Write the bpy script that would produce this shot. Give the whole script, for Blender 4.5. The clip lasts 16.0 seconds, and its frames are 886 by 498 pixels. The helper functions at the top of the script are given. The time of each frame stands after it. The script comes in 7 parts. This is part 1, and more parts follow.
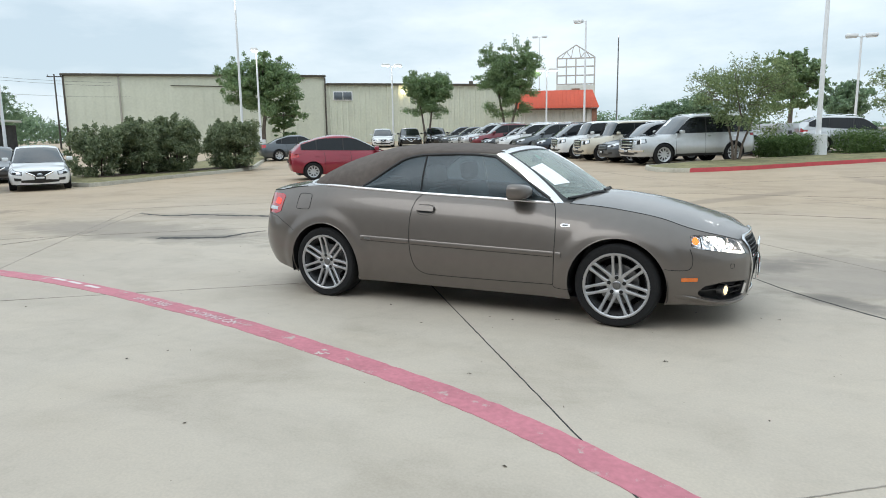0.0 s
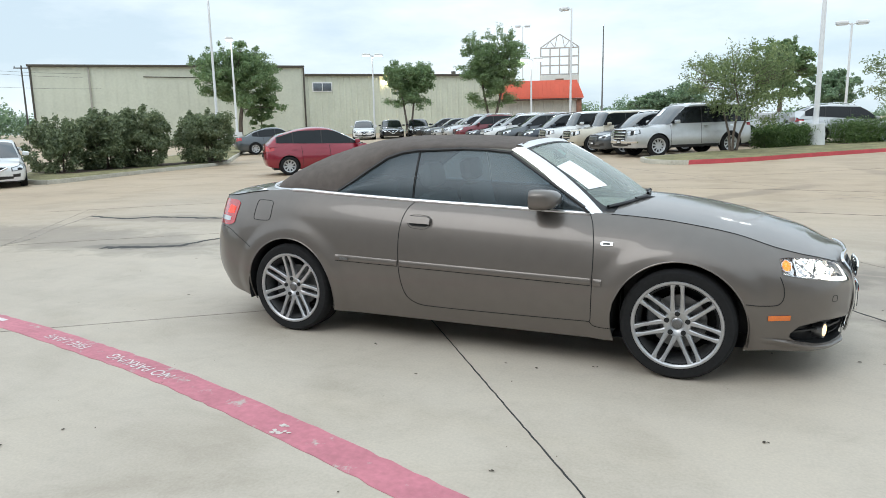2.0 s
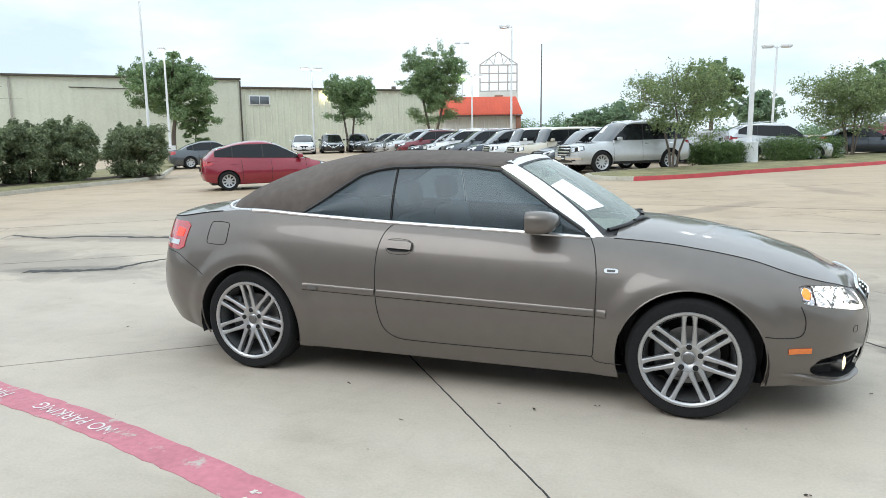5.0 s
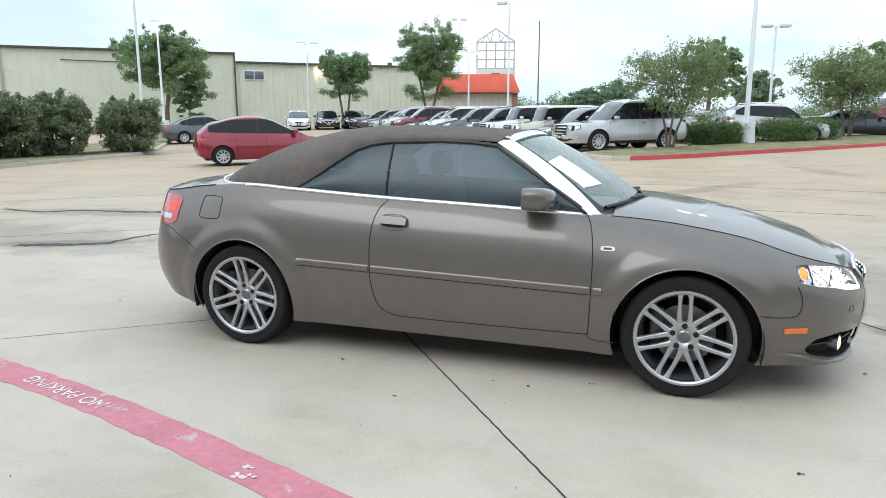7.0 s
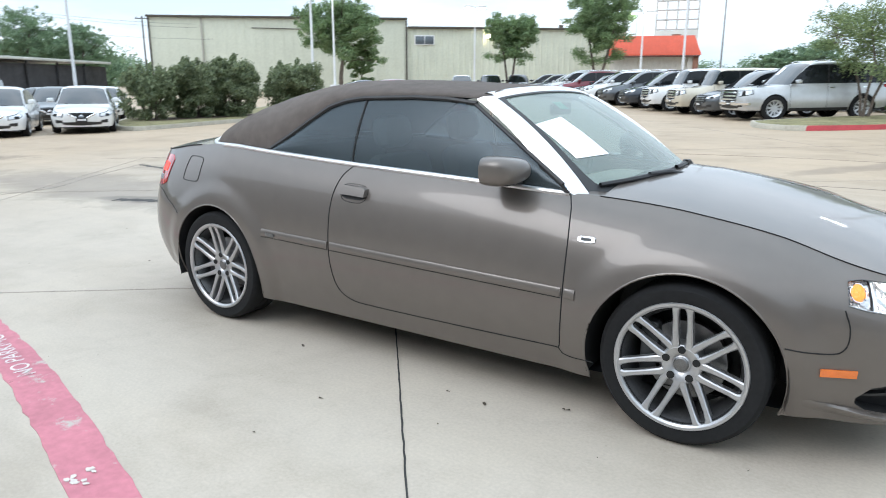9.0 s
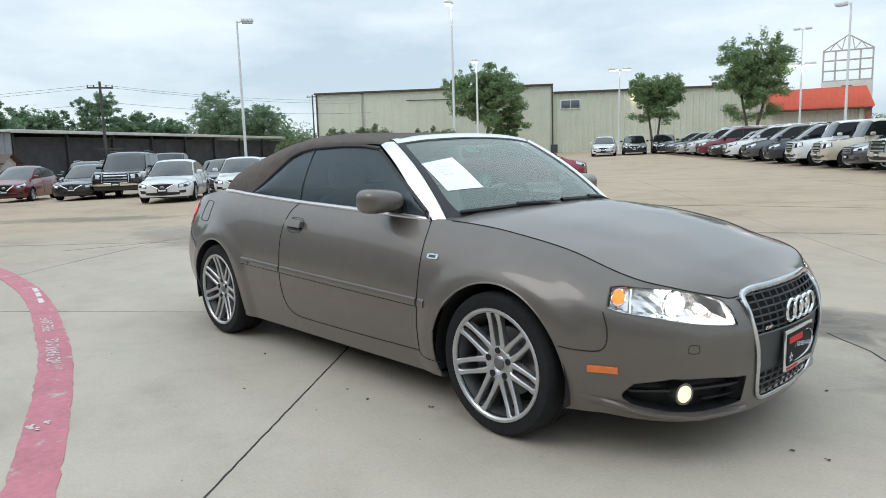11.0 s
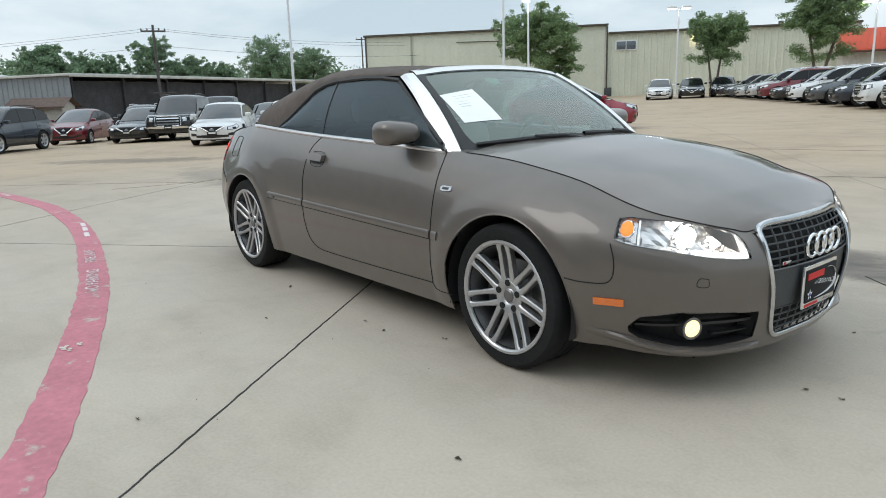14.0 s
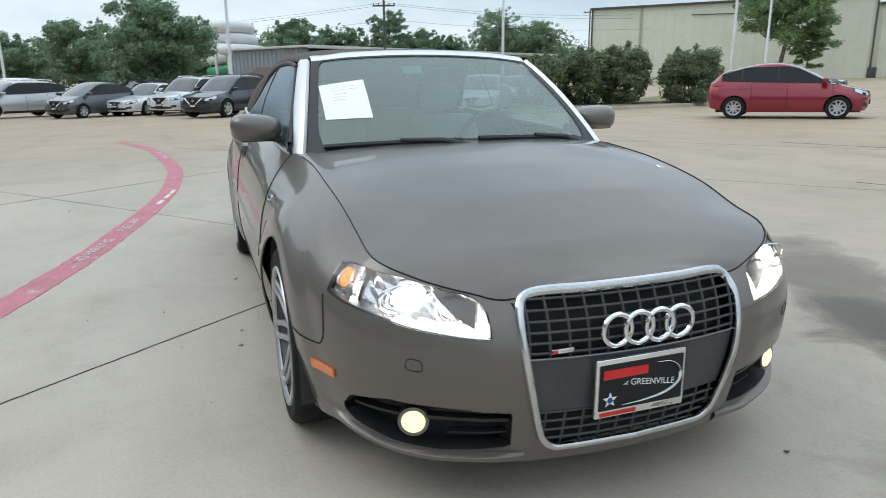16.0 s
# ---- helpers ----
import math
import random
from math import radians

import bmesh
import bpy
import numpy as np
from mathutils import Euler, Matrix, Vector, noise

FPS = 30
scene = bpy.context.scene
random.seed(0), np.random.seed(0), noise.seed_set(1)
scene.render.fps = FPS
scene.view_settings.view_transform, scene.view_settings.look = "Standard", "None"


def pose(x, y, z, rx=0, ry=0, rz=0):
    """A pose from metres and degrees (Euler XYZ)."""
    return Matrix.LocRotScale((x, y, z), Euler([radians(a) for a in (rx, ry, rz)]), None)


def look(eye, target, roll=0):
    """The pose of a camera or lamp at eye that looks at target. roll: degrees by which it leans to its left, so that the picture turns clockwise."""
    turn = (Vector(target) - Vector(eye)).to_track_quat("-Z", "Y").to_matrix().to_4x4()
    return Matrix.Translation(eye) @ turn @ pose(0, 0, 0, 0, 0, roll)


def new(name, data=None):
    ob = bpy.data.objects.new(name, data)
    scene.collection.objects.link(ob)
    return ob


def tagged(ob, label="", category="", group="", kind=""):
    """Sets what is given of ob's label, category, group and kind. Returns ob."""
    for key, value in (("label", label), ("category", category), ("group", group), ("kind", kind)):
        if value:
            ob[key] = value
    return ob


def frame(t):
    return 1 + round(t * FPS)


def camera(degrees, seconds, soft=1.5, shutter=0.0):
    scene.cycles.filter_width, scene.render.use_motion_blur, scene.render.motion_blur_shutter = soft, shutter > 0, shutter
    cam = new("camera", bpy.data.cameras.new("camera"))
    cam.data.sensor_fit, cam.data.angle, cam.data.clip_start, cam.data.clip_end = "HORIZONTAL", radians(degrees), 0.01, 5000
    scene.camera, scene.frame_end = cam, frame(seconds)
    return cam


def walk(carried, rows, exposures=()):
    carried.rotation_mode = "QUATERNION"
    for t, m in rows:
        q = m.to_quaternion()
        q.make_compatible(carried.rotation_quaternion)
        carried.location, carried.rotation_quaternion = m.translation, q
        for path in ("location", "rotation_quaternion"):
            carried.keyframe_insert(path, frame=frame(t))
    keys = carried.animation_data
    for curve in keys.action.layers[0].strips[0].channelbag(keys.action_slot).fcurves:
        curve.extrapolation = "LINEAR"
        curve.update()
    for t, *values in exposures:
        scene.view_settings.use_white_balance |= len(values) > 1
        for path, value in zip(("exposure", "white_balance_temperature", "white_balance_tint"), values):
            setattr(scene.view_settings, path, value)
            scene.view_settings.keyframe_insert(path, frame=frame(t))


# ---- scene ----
cam = camera(65.8, 16.0, soft=0.7, shutter=0.2)
PATH = [
    (0, (2.396, -5.954, 1.456), (1.521, -4.186, 1.128), -0.8),
    (0.5, (2.239, -5.609, 1.444), (1.318, -3.857, 1.159), -0.6),
    (1, (2.082, -5.294, 1.457), (1.158, -3.549, 1.139), 0.9),
    (1.5, (1.847, -5.0, 1.462), (1.006, -3.209, 1.165), 0.3),
    (2, (1.703, -4.792, 1.444), (0.875, -3.005, 1.092), -1.1),
    (2.5, (1.616, -4.55, 1.462), (0.834, -2.728, 1.195), -0.9),
    (3, (1.569, -4.46, 1.456), (0.796, -2.643, 1.142), -0.1),
    (3.2, (1.539, -4.426, 1.46), (0.793, -2.596, 1.151), -0.6),
    (5.3, (1.273, -4.522, 1.443), (0.619, -2.658, 1.132), -0.3),
    (5.5, (1.274, -4.541, 1.444), (0.604, -2.681, 1.137), 0.5),
    (6, (1.265, -4.527, 1.443), (0.573, -2.678, 1.13), 0.6),
    (6.5, (1.269, -4.52, 1.438), (0.592, -2.67, 1.094), 1.0),
    (7, (1.268, -4.454, 1.426), (0.621, -2.599, 1.052), -0.0),
    (7.5, (1.379, -4.312, 1.407), (0.665, -2.485, 1.015), -0.8),
    (8, (1.573, -4.04, 1.404), (0.738, -2.278, 0.958), 1.2),
    (8.5, (1.714, -3.663, 1.364), (0.79, -1.939, 0.946), 1.4),
    (9, (1.921, -3.386, 1.359), (0.844, -1.767, 0.891), 0.1),
    (9.2, (2.047, -3.256, 1.333), (0.878, -1.709, 0.841), 1.3),
    (11.3, (3.448, -2.995, 1.213), (1.967, -1.682, 0.932), -1.3),
    (11.5, (3.53, -2.995, 1.193), (1.99, -1.775, 0.817), -0.1),
    (12, (3.573, -2.957, 1.207), (2.089, -1.665, 0.849), -1.3),
    (12.5, (3.413, -2.909, 1.183), (1.929, -1.62, 0.819), -2.3),
    (13, (3.319, -2.921, 1.128), (1.872, -1.587, 0.769), -1.5),
    (13.5, (3.324, -2.956, 1.125), (1.877, -1.627, 0.751), -1.2),
    (14, (3.39, -2.864, 1.172), (1.867, -1.642, 0.741), -1.8),
    (14.5, (3.52, -2.509, 1.235), (1.959, -1.348, 0.769), 1.4),
    (14.9, (3.53, -2.158, 1.215), (1.913, -1.085, 0.733), -0.7),
    (15, (3.539, -2.064, 1.206), (1.932, -1.002, 0.67), 0.4),
    (15.5, (3.606, -1.595, 1.217), (1.857, -0.746, 0.746), -2.1),
    (16, (3.712, -1.13, 1.223), (1.889, -0.469, 0.734), -0.5),
]
walk(cam, [(t, look(eye, target, roll)) for t, eye, target, roll in PATH],
     exposures=[(0, 0.02, 6500, 10), (3, 0.22, 6480, 10), (6, 0.30, 6450, 10), (7.5, 0.30, 6300, 10), (9, 0.46, 6240, 12), (11.3, -0.10, 6480, 10), (12.5, -0.14, 6550, 10), (14.5, -0.14, 6550, 10), (16, -0.10, 6360, 10)])

# ---------------------------------------------------------------- sky and light
world = bpy.data.worlds.new("sky")
scene.world = world
world.use_nodes = True
wn, wl = world.node_tree.nodes, world.node_tree.links
wn.clear()
sky = wn.new("ShaderNodeTexSky")
sky.sky_type, sky.sun_disc = "NISHITA", False
sky.sun_elevation, sky.sun_rotation = radians(38), radians(200)
tc = wn.new("ShaderNodeTexCoord")
mp = wn.new("ShaderNodeMapping")
mp.inputs["Scale"].default_value = (1.0, 1.0, 3.2)
cn = wn.new("ShaderNodeTexNoise")
cn.inputs["Scale"].default_value, cn.inputs["Detail"].default_value, cn.inputs["Roughness"].default_value = 2.3, 7.0, 0.55
cr = wn.new("ShaderNodeValToRGB")
cr.color_ramp.elements[0].position, cr.color_ramp.elements[0].color = 0.38, (6.7, 8.22, 9.3, 1)
cr.color_ramp.elements[1].position, cr.color_ramp.elements[1].color = 0.62, (10.35, 11.42, 12.1, 1)
mix = wn.new("ShaderNodeMix")
mix.data_type = "RGBA"
mix.inputs[0].default_value = 0.86
bg = wn.new("ShaderNodeBackground")
bg.inputs["Strength"].default_value = 0.1
wo = wn.new("ShaderNodeOutputWorld")
wl.new(tc.outputs["Generated"], mp.inputs["Vector"])
wl.new(mp.outputs["Vector"], cn.inputs["Vector"])
wl.new(cn.outputs["Fac"], cr.inputs["Fac"])
wl.new(sky.outputs["Color"], mix.inputs[6])
wl.new(cr.outputs["Color"], mix.inputs[7])
sep = wn.new("ShaderNodeSeparateXYZ")
lift = wn.new("ShaderNodeMapRange")
lift.inputs["From Min"].default_value, lift.inputs["From Max"].default_value = 0.25, 0.95
lift.inputs["To Min"].default_value, lift.inputs["To Max"].default_value = 1.0, 1.75
vm = wn.new("ShaderNodeVectorMath")
vm.operation = "SCALE"
wl.new(tc.outputs["Generated"], sep.inputs[0])
wl.new(sep.outputs["Z"], lift.inputs["Value"])
wl.new(mix.outputs[2], vm.inputs[0])
wl.new(lift.outputs["Result"], vm.inputs["Scale"])
wl.new(vm.outputs[0], bg.inputs["Color"])
wl.new(bg.outputs["Background"], wo.inputs["Surface"])

sun = new("sun", bpy.data.lights.new("sun", "SUN"))
sun.data.energy, sun.data.angle, sun.data.color = 0.7, radians(30), (1.0, 0.98, 0.95)
sun.matrix_basis = pose(0, 0, 30, 48, 0, -25)

# ---------------------------------------------------------------- materials
def shader(name, rough=0.6, metal=0.0, coat=0.0, spec=0.5):
    m = bpy.data.materials.new(name)
    m.use_nodes = True
    b = m.node_tree.nodes["Principled BSDF"]
    b.inputs["Roughness"].default_value, b.inputs["Metallic"].default_value = rough, metal
    b.inputs["Coat Weight"].default_value, b.inputs["Coat Roughness"].default_value = coat, 0.04
    b.inputs["Specular IOR Level"].default_value = spec
    return m, m.node_tree.nodes, m.node_tree.links, b


def plain(name, col, rough=0.6, metal=0.0, coat=0.0, var=0.12, scale=6.0, bump=0.0, bscale=80.0, emit=0.0, spec=0.5, island=False):
    """A surface of one colour with variation at two scales and fine relief."""
    m, n, l, b = shader(name, rough, metal, coat, spec)
    co = n.new("ShaderNodeTexCoord")
    t1, t2 = n.new("ShaderNodeTexNoise"), n.new("ShaderNodeTexNoise")
    t1.inputs["Scale"].default_value, t1.inputs["Detail"].default_value = scale, 4
    t2.inputs["Scale"].default_value, t2.inputs["Detail"].default_value = scale * 9, 3
    add = n.new("ShaderNodeMath")
    add.operation = "ADD"
    rm = n.new("ShaderNodeMapRange")
    rm.inputs["From Min"].default_value, rm.inputs["From Max"].default_value = 0.7, 1.3
    rm.inputs["To Min"].default_value, rm.inputs["To Max"].default_value = 1 - var, 1 + var
    mul = n.new("ShaderNodeVectorMath")
    mul.operation = "SCALE"
    mul.inputs[0].default_value = col
    for t in (t1, t2):
        l.new(co.outputs["Object"], t.inputs["Vector"])
    l.new(t1.outputs["Fac"], add.inputs[0])
    l.new(t2.outputs["Fac"], add.inputs[1])
    l.new(add.outputs[0], rm.inputs["Value"])
    scale_out = rm.outputs["Result"]
    if island:
        geo = n.new("ShaderNodeNewGeometry")
        r2 = n.new("ShaderNodeMapRange")
        r2.inputs["To Min"].default_value, r2.inputs["To Max"].default_value = 0.55, 1.45
        m2 = n.new("ShaderNodeMath")
        m2.operation = "MULTIPLY"
        l.new(geo.outputs["Random Per Island"], r2.inputs["Value"])
        l.new(rm.outputs["Result"], m2.inputs[0])
        l.new(r2.outputs["Result"], m2.inputs[1])
        scale_out = m2.outputs[0]
    l.new(scale_out, mul.inputs["Scale"])
    l.new(mul.outputs[0], b.inputs["Base Color"])
    if bump:
        t3, bp = n.new("ShaderNodeTexNoise"), n.new("ShaderNodeBump")
        t3.inputs["Scale"].default_value, t3.inputs["Detail"].default_value = bscale, 4
        bp.inputs["Strength"].default_value, bp.inputs["Distance"].default_value = bump, 0.01
        l.new(co.outputs["Object"], t3.inputs["Vector"])
        l.new(t3.outputs["Fac"], bp.inputs["Height"])
        l.new(bp.outputs["Normal"], b.inputs["Normal"])
    if emit:
        b.inputs["Emission Color"].default_value, b.inputs["Emission Strength"].default_value = (*col, 1), emit
    return m


def pane(name, tint, rough=0.02, gloss=0.08, veil=0.0):
    """Thin glass: tinted see-through with a sharp reflection that grows at a grazing view."""
    m = bpy.data.materials.new(name)
    m.use_nodes = True
    n, l = m.node_tree.nodes, m.node_tree.links
    n.clear()
    out, mx = n.new("ShaderNodeOutputMaterial"), n.new("ShaderNodeMixShader")
    tr, gl, fr = n.new("ShaderNodeBsdfTransparent"), n.new("ShaderNodeBsdfGlossy"), n.new("ShaderNodeFresnel")
    tr.inputs["Color"].default_value = (*tint, 1)
    gl.inputs["Roughness"].default_value = rough
    fr.inputs["IOR"].default_value = 1.0 + gloss * 6
    l.new(fr.outputs[0], mx.inputs[0])
    l.new(tr.outputs[0], mx.inputs[1])
    l.new(gl.outputs[0], mx.inputs[2])
    # pale diffuse layer: some dust, and reflected light put in as colour
    if veil:
        df, m2 = n.new("ShaderNodeBsdfDiffuse"), n.new("ShaderNodeMixShader")
        df.inputs["Color"].default_value = (0.62, 0.66, 0.61, 1)
        m2.inputs[0].default_value = veil
        l.new(mx.outputs[0], m2.inputs[1])
        l.new(df.outputs[0], m2.inputs[2])
        l.new(m2.outputs[0], out.inputs["Surface"])
    else:
        l.new(mx.outputs[0], out.inputs["Surface"])
    return m


def glow(name, col, strength):
    m = bpy.data.materials.new(name)
    m.use_nodes = True
    b = m.node_tree.nodes["Principled BSDF"]
    b.inputs["Base Color"].default_value = (*col, 1)
    b.inputs["Emission Color"].default_value, b.inputs["Emission Strength"].default_value = (*col, 1), strength
    return m


def paint(name, col, metal=0.35, rough=0.32, flake=0.05):
    """Car paint: a metallic base with fine flake under a clear coat, and a little road dust."""
    m = plain(name, col, rough, metal, 1.0, var=flake, scale=1.3)
    return m


RUBBER = plain("tyre_rubber", (0.013, 0.013, 0.0135), 0.85, var=0.25, scale=5, spec=0.3)
BLACK = plain("black_plastic", (0.02, 0.02, 0.021), 0.5, var=0.2, scale=12)
DARKGREY = plain("dark_grey_plastic", (0.05, 0.053, 0.055), 0.5, var=0.15, scale=12)
CHROME = plain("chrome", (0.82, 0.83, 0.84), 0.1, 1.0, var=0.05, scale=3)
SILVER = plain("silver_alloy", (0.47, 0.47, 0.475), 0.36, 0.8, var=0.08, scale=8)
STEEL = plain("brake_steel", (0.2, 0.2, 0.2), 0.4, 0.9, var=0.15, scale=20)
# bluish layer and bluish gloss paint an even sky reflection on the side glass
TINT = pane("tinted_glass", (0.12, 0.17, 0.20), rough=0.26, gloss=0.085, veil=0.085)
TINT.node_tree.nodes["Diffuse BSDF"].inputs["Color"].default_value = (0.46, 0.56, 0.60, 1)
TINT.node_tree.nodes["Glossy BSDF"].inputs["Color"].default_value = (0.70, 0.80, 0.88, 1)
# the same side glass, lightened on the far side so the cabin looks backlit
TINT_FAR = pane("tinted_glass_paler", (0.36, 0.43, 0.48), gloss=0.0)
CLEAR = pane("clear_glass", (0.60, 0.70, 0.65), rough=0.26, gloss=0.12, veil=0.25)
CLEAR.node_tree.nodes["Diffuse BSDF"].inputs["Color"].default_value = (0.54, 0.64, 0.58, 1)
LENS = pane("lamp_cover", (0.95, 0.95, 0.95), gloss=0.08)
DARKGLASS = plain("dark_window_glass", (0.012, 0.015, 0.017), 0.05, 0.0, 1.0, var=0.1, scale=2)
REDLENS = plain("red_lamp_lens", (0.45, 0.015, 0.02), 0.12, 0, 1.0, var=0.1, scale=20)
CLEARLENS = plain("pale_lamp_lens", (0.6, 0.62, 0.64), 0.12, 0.3, 1.0, var=0.1, scale=20)
WHITE = plain("white_plastic", (0.75, 0.75, 0.74), 0.5, var=0.05)
POLEWHITE = plain("white_pole_paint", (0.72, 0.73, 0.74), 0.45, var=0.08, scale=1)


# ---------------------------------------------------------------- building tools
def thing(name, label, category, group="", at=None):
    ob = new(name)
    ob.empty_display_size = 0.2
    if at is not None:
        ob.matrix_basis = at
    return tagged(ob, label, category, group)


def to_mesh(name, bm, smooth=None):
    bmesh.ops.recalc_face_normals(bm, faces=bm.faces)
    me = bpy.data.meshes.new(name)
    bm.to_mesh(me)
    bm.free()
    if smooth:
        me.polygons.foreach_set("use_smooth", [True] * len(me.polygons))
        me.set_sharp_from_angle(angle=radians(smooth))
    return me


def part(name, bm, material, parent=None, label="", smooth=35):
    me = bm if isinstance(bm, bpy.types.Mesh) else to_mesh(name, bm, smooth)
    me.materials.clear()
    me.materials.append(material)
    ob = new(name, me)
    ob.parent = parent
    if label:
        ob["label"] = label
    return ob


def box(x0, y0, z0, x1, y1, z1, bevel=0.0, bm=None, seg=2):
    bm = bm or bmesh.new()
    r = bmesh.ops.create_cube(bm, size=1, matrix=Matrix.Translation(((x0 + x1) / 2, (y0 + y1) / 2, (z0 + z1) / 2)) @ Matrix.Diagonal((abs(x1 - x0), abs(y1 - y0), abs(z1 - z0), 1)))
    if bevel:
        es = list({e for v in r["verts"] for e in v.link_edges})
        bmesh.ops.bevel(bm, geom=es, offset=bevel, segments=seg, affect="EDGES", profile=0.5)
    return bm


def cyl(a, b, r0, r1=None, n=16, bm=None, cap=True):
    bm = bm or bmesh.new()
    a, b = Vector(a), Vector(b)
    m = Matrix.Translation((a + b) / 2) @ (b - a).to_track_quat("Z", "Y").to_matrix().to_4x4()
    bmesh.ops.create_cone(bm, cap_ends=cap, segments=n, radius1=r0, radius2=r0 if r1 is None else r1, depth=(b - a).length, matrix=m)
    return bm


def grid(rows, closed=False, bm=None):
    """A sheet from rows of points."""
    bm = bm or bmesh.new()
    vs = [[bm.verts.new(p) for p in row] for row in rows]
    for i in range(len(vs) - 1):
        m = len(vs[i])
        for j in range(m if closed else m - 1):
            k = (j + 1) % m
            q = [vs[i][j], vs[i][k], vs[i + 1][k], vs[i + 1][j]]
            try:
                bm.faces.new(q)
            except ValueError:
                pass
    return bm


def tube(path, r, n=8, bm=None, flat=1.0, up=None):
    """A round bar along a list of points."""
    pts = [Vector(p) for p in path]
    rows = []
    for i, p in enumerate(pts):
        d = (pts[min(i + 1, len(pts) - 1)] - pts[max(i - 1, 0)]).normalized()
        ref = Vector(up) if up else (Vector((0, 0, 1)) if abs(d.z) < 0.95 else Vector((1, 0, 0)))
        a = d.cross(ref).normalized()
        c = a.cross(d)
        rr = r[i] if isinstance(r, (list, tuple)) else r
        rows.append([p + rr * (math.cos(t) * a + flat * math.sin(t) * c) for t in (2 * math.pi * k / n for k in range(n))])
    bm = grid(rows, True, bm)
    return bm


def lathe(profile, n=48, axis="y", bm=None):
    """Turns (radius, along) points round the y axis."""
    rows = [[(r * math.cos(t), h, r * math.sin(t)) for t in (2 * math.pi * k / n for k in range(n))] for r, h in profile]
    return grid(rows, True, bm)


def spline(pts, n):
    """n points on a smooth curve through pts (any dimension)."""
    p = np.array(pts, float)
    d = np.r_[0, np.cumsum(np.linalg.norm(np.diff(p[:, :2], axis=0), axis=1))]
    t = np.linspace(0, d[-1], n)
    tang = np.zeros_like(p)
    tang[1:-1] = (p[2:] - p[:-2]) / (d[2:] - d[:-2])[:, None]
    tang[0], tang[-1] = (p[1] - p[0]) / (d[1] - d[0]), (p[-1] - p[-2]) / (d[-1] - d[-2])
    i = np.clip(np.searchsorted(d, t, "right") - 1, 0, len(p) - 2)
    h = (d[i + 1] - d[i])[:, None]
    u = ((t - d[i]) / (d[i + 1] - d[i]))[:, None]
    return (2 * u**3 - 3 * u**2 + 1) * p[i] + (u**3 - 2 * u**2 + u) * h * tang[i] + (-2 * u**3 + 3 * u**2) * p[i + 1] + (u**3 - u**2) * h * tang[i + 1]


def words(text, size, name="lettering", depth=0.0):
    cu = bpy.data.curves.new(name, "FONT")
    cu.body, cu.size, cu.align_x, cu.align_y, cu.extrude = text, size, "CENTER", "CENTER", depth
    ob = new(name, cu)
    me = bpy.data.meshes.new_from_object(ob.evaluated_get(bpy.context.evaluated_depsgraph_get()))
    bpy.data.objects.remove(ob)
    return me


def gz(x, y):
    """The lot falls and rises a little away from the car."""
    r = math.hypot(x, y)
    f = min(max((r - 4) / 14, 0), 1)
    f = f * f * (3 - 2 * f)
    k = min(1.0, 75 / max(r, 1))
    x, y = x * k, y * k
    t = (y - 25.2) * 0.53 - (x - 1.5) * 0.85
    bank = 0.45 * min(max(t / 3, 0), 1) * min(max(x / 4, 0), 1)
    return f * (bank + 0.0085 * y + 0.012 * max(0, y - 25) + 0.012 * min(x, 0) * min(max((34 - y) / 14, 0), 1))


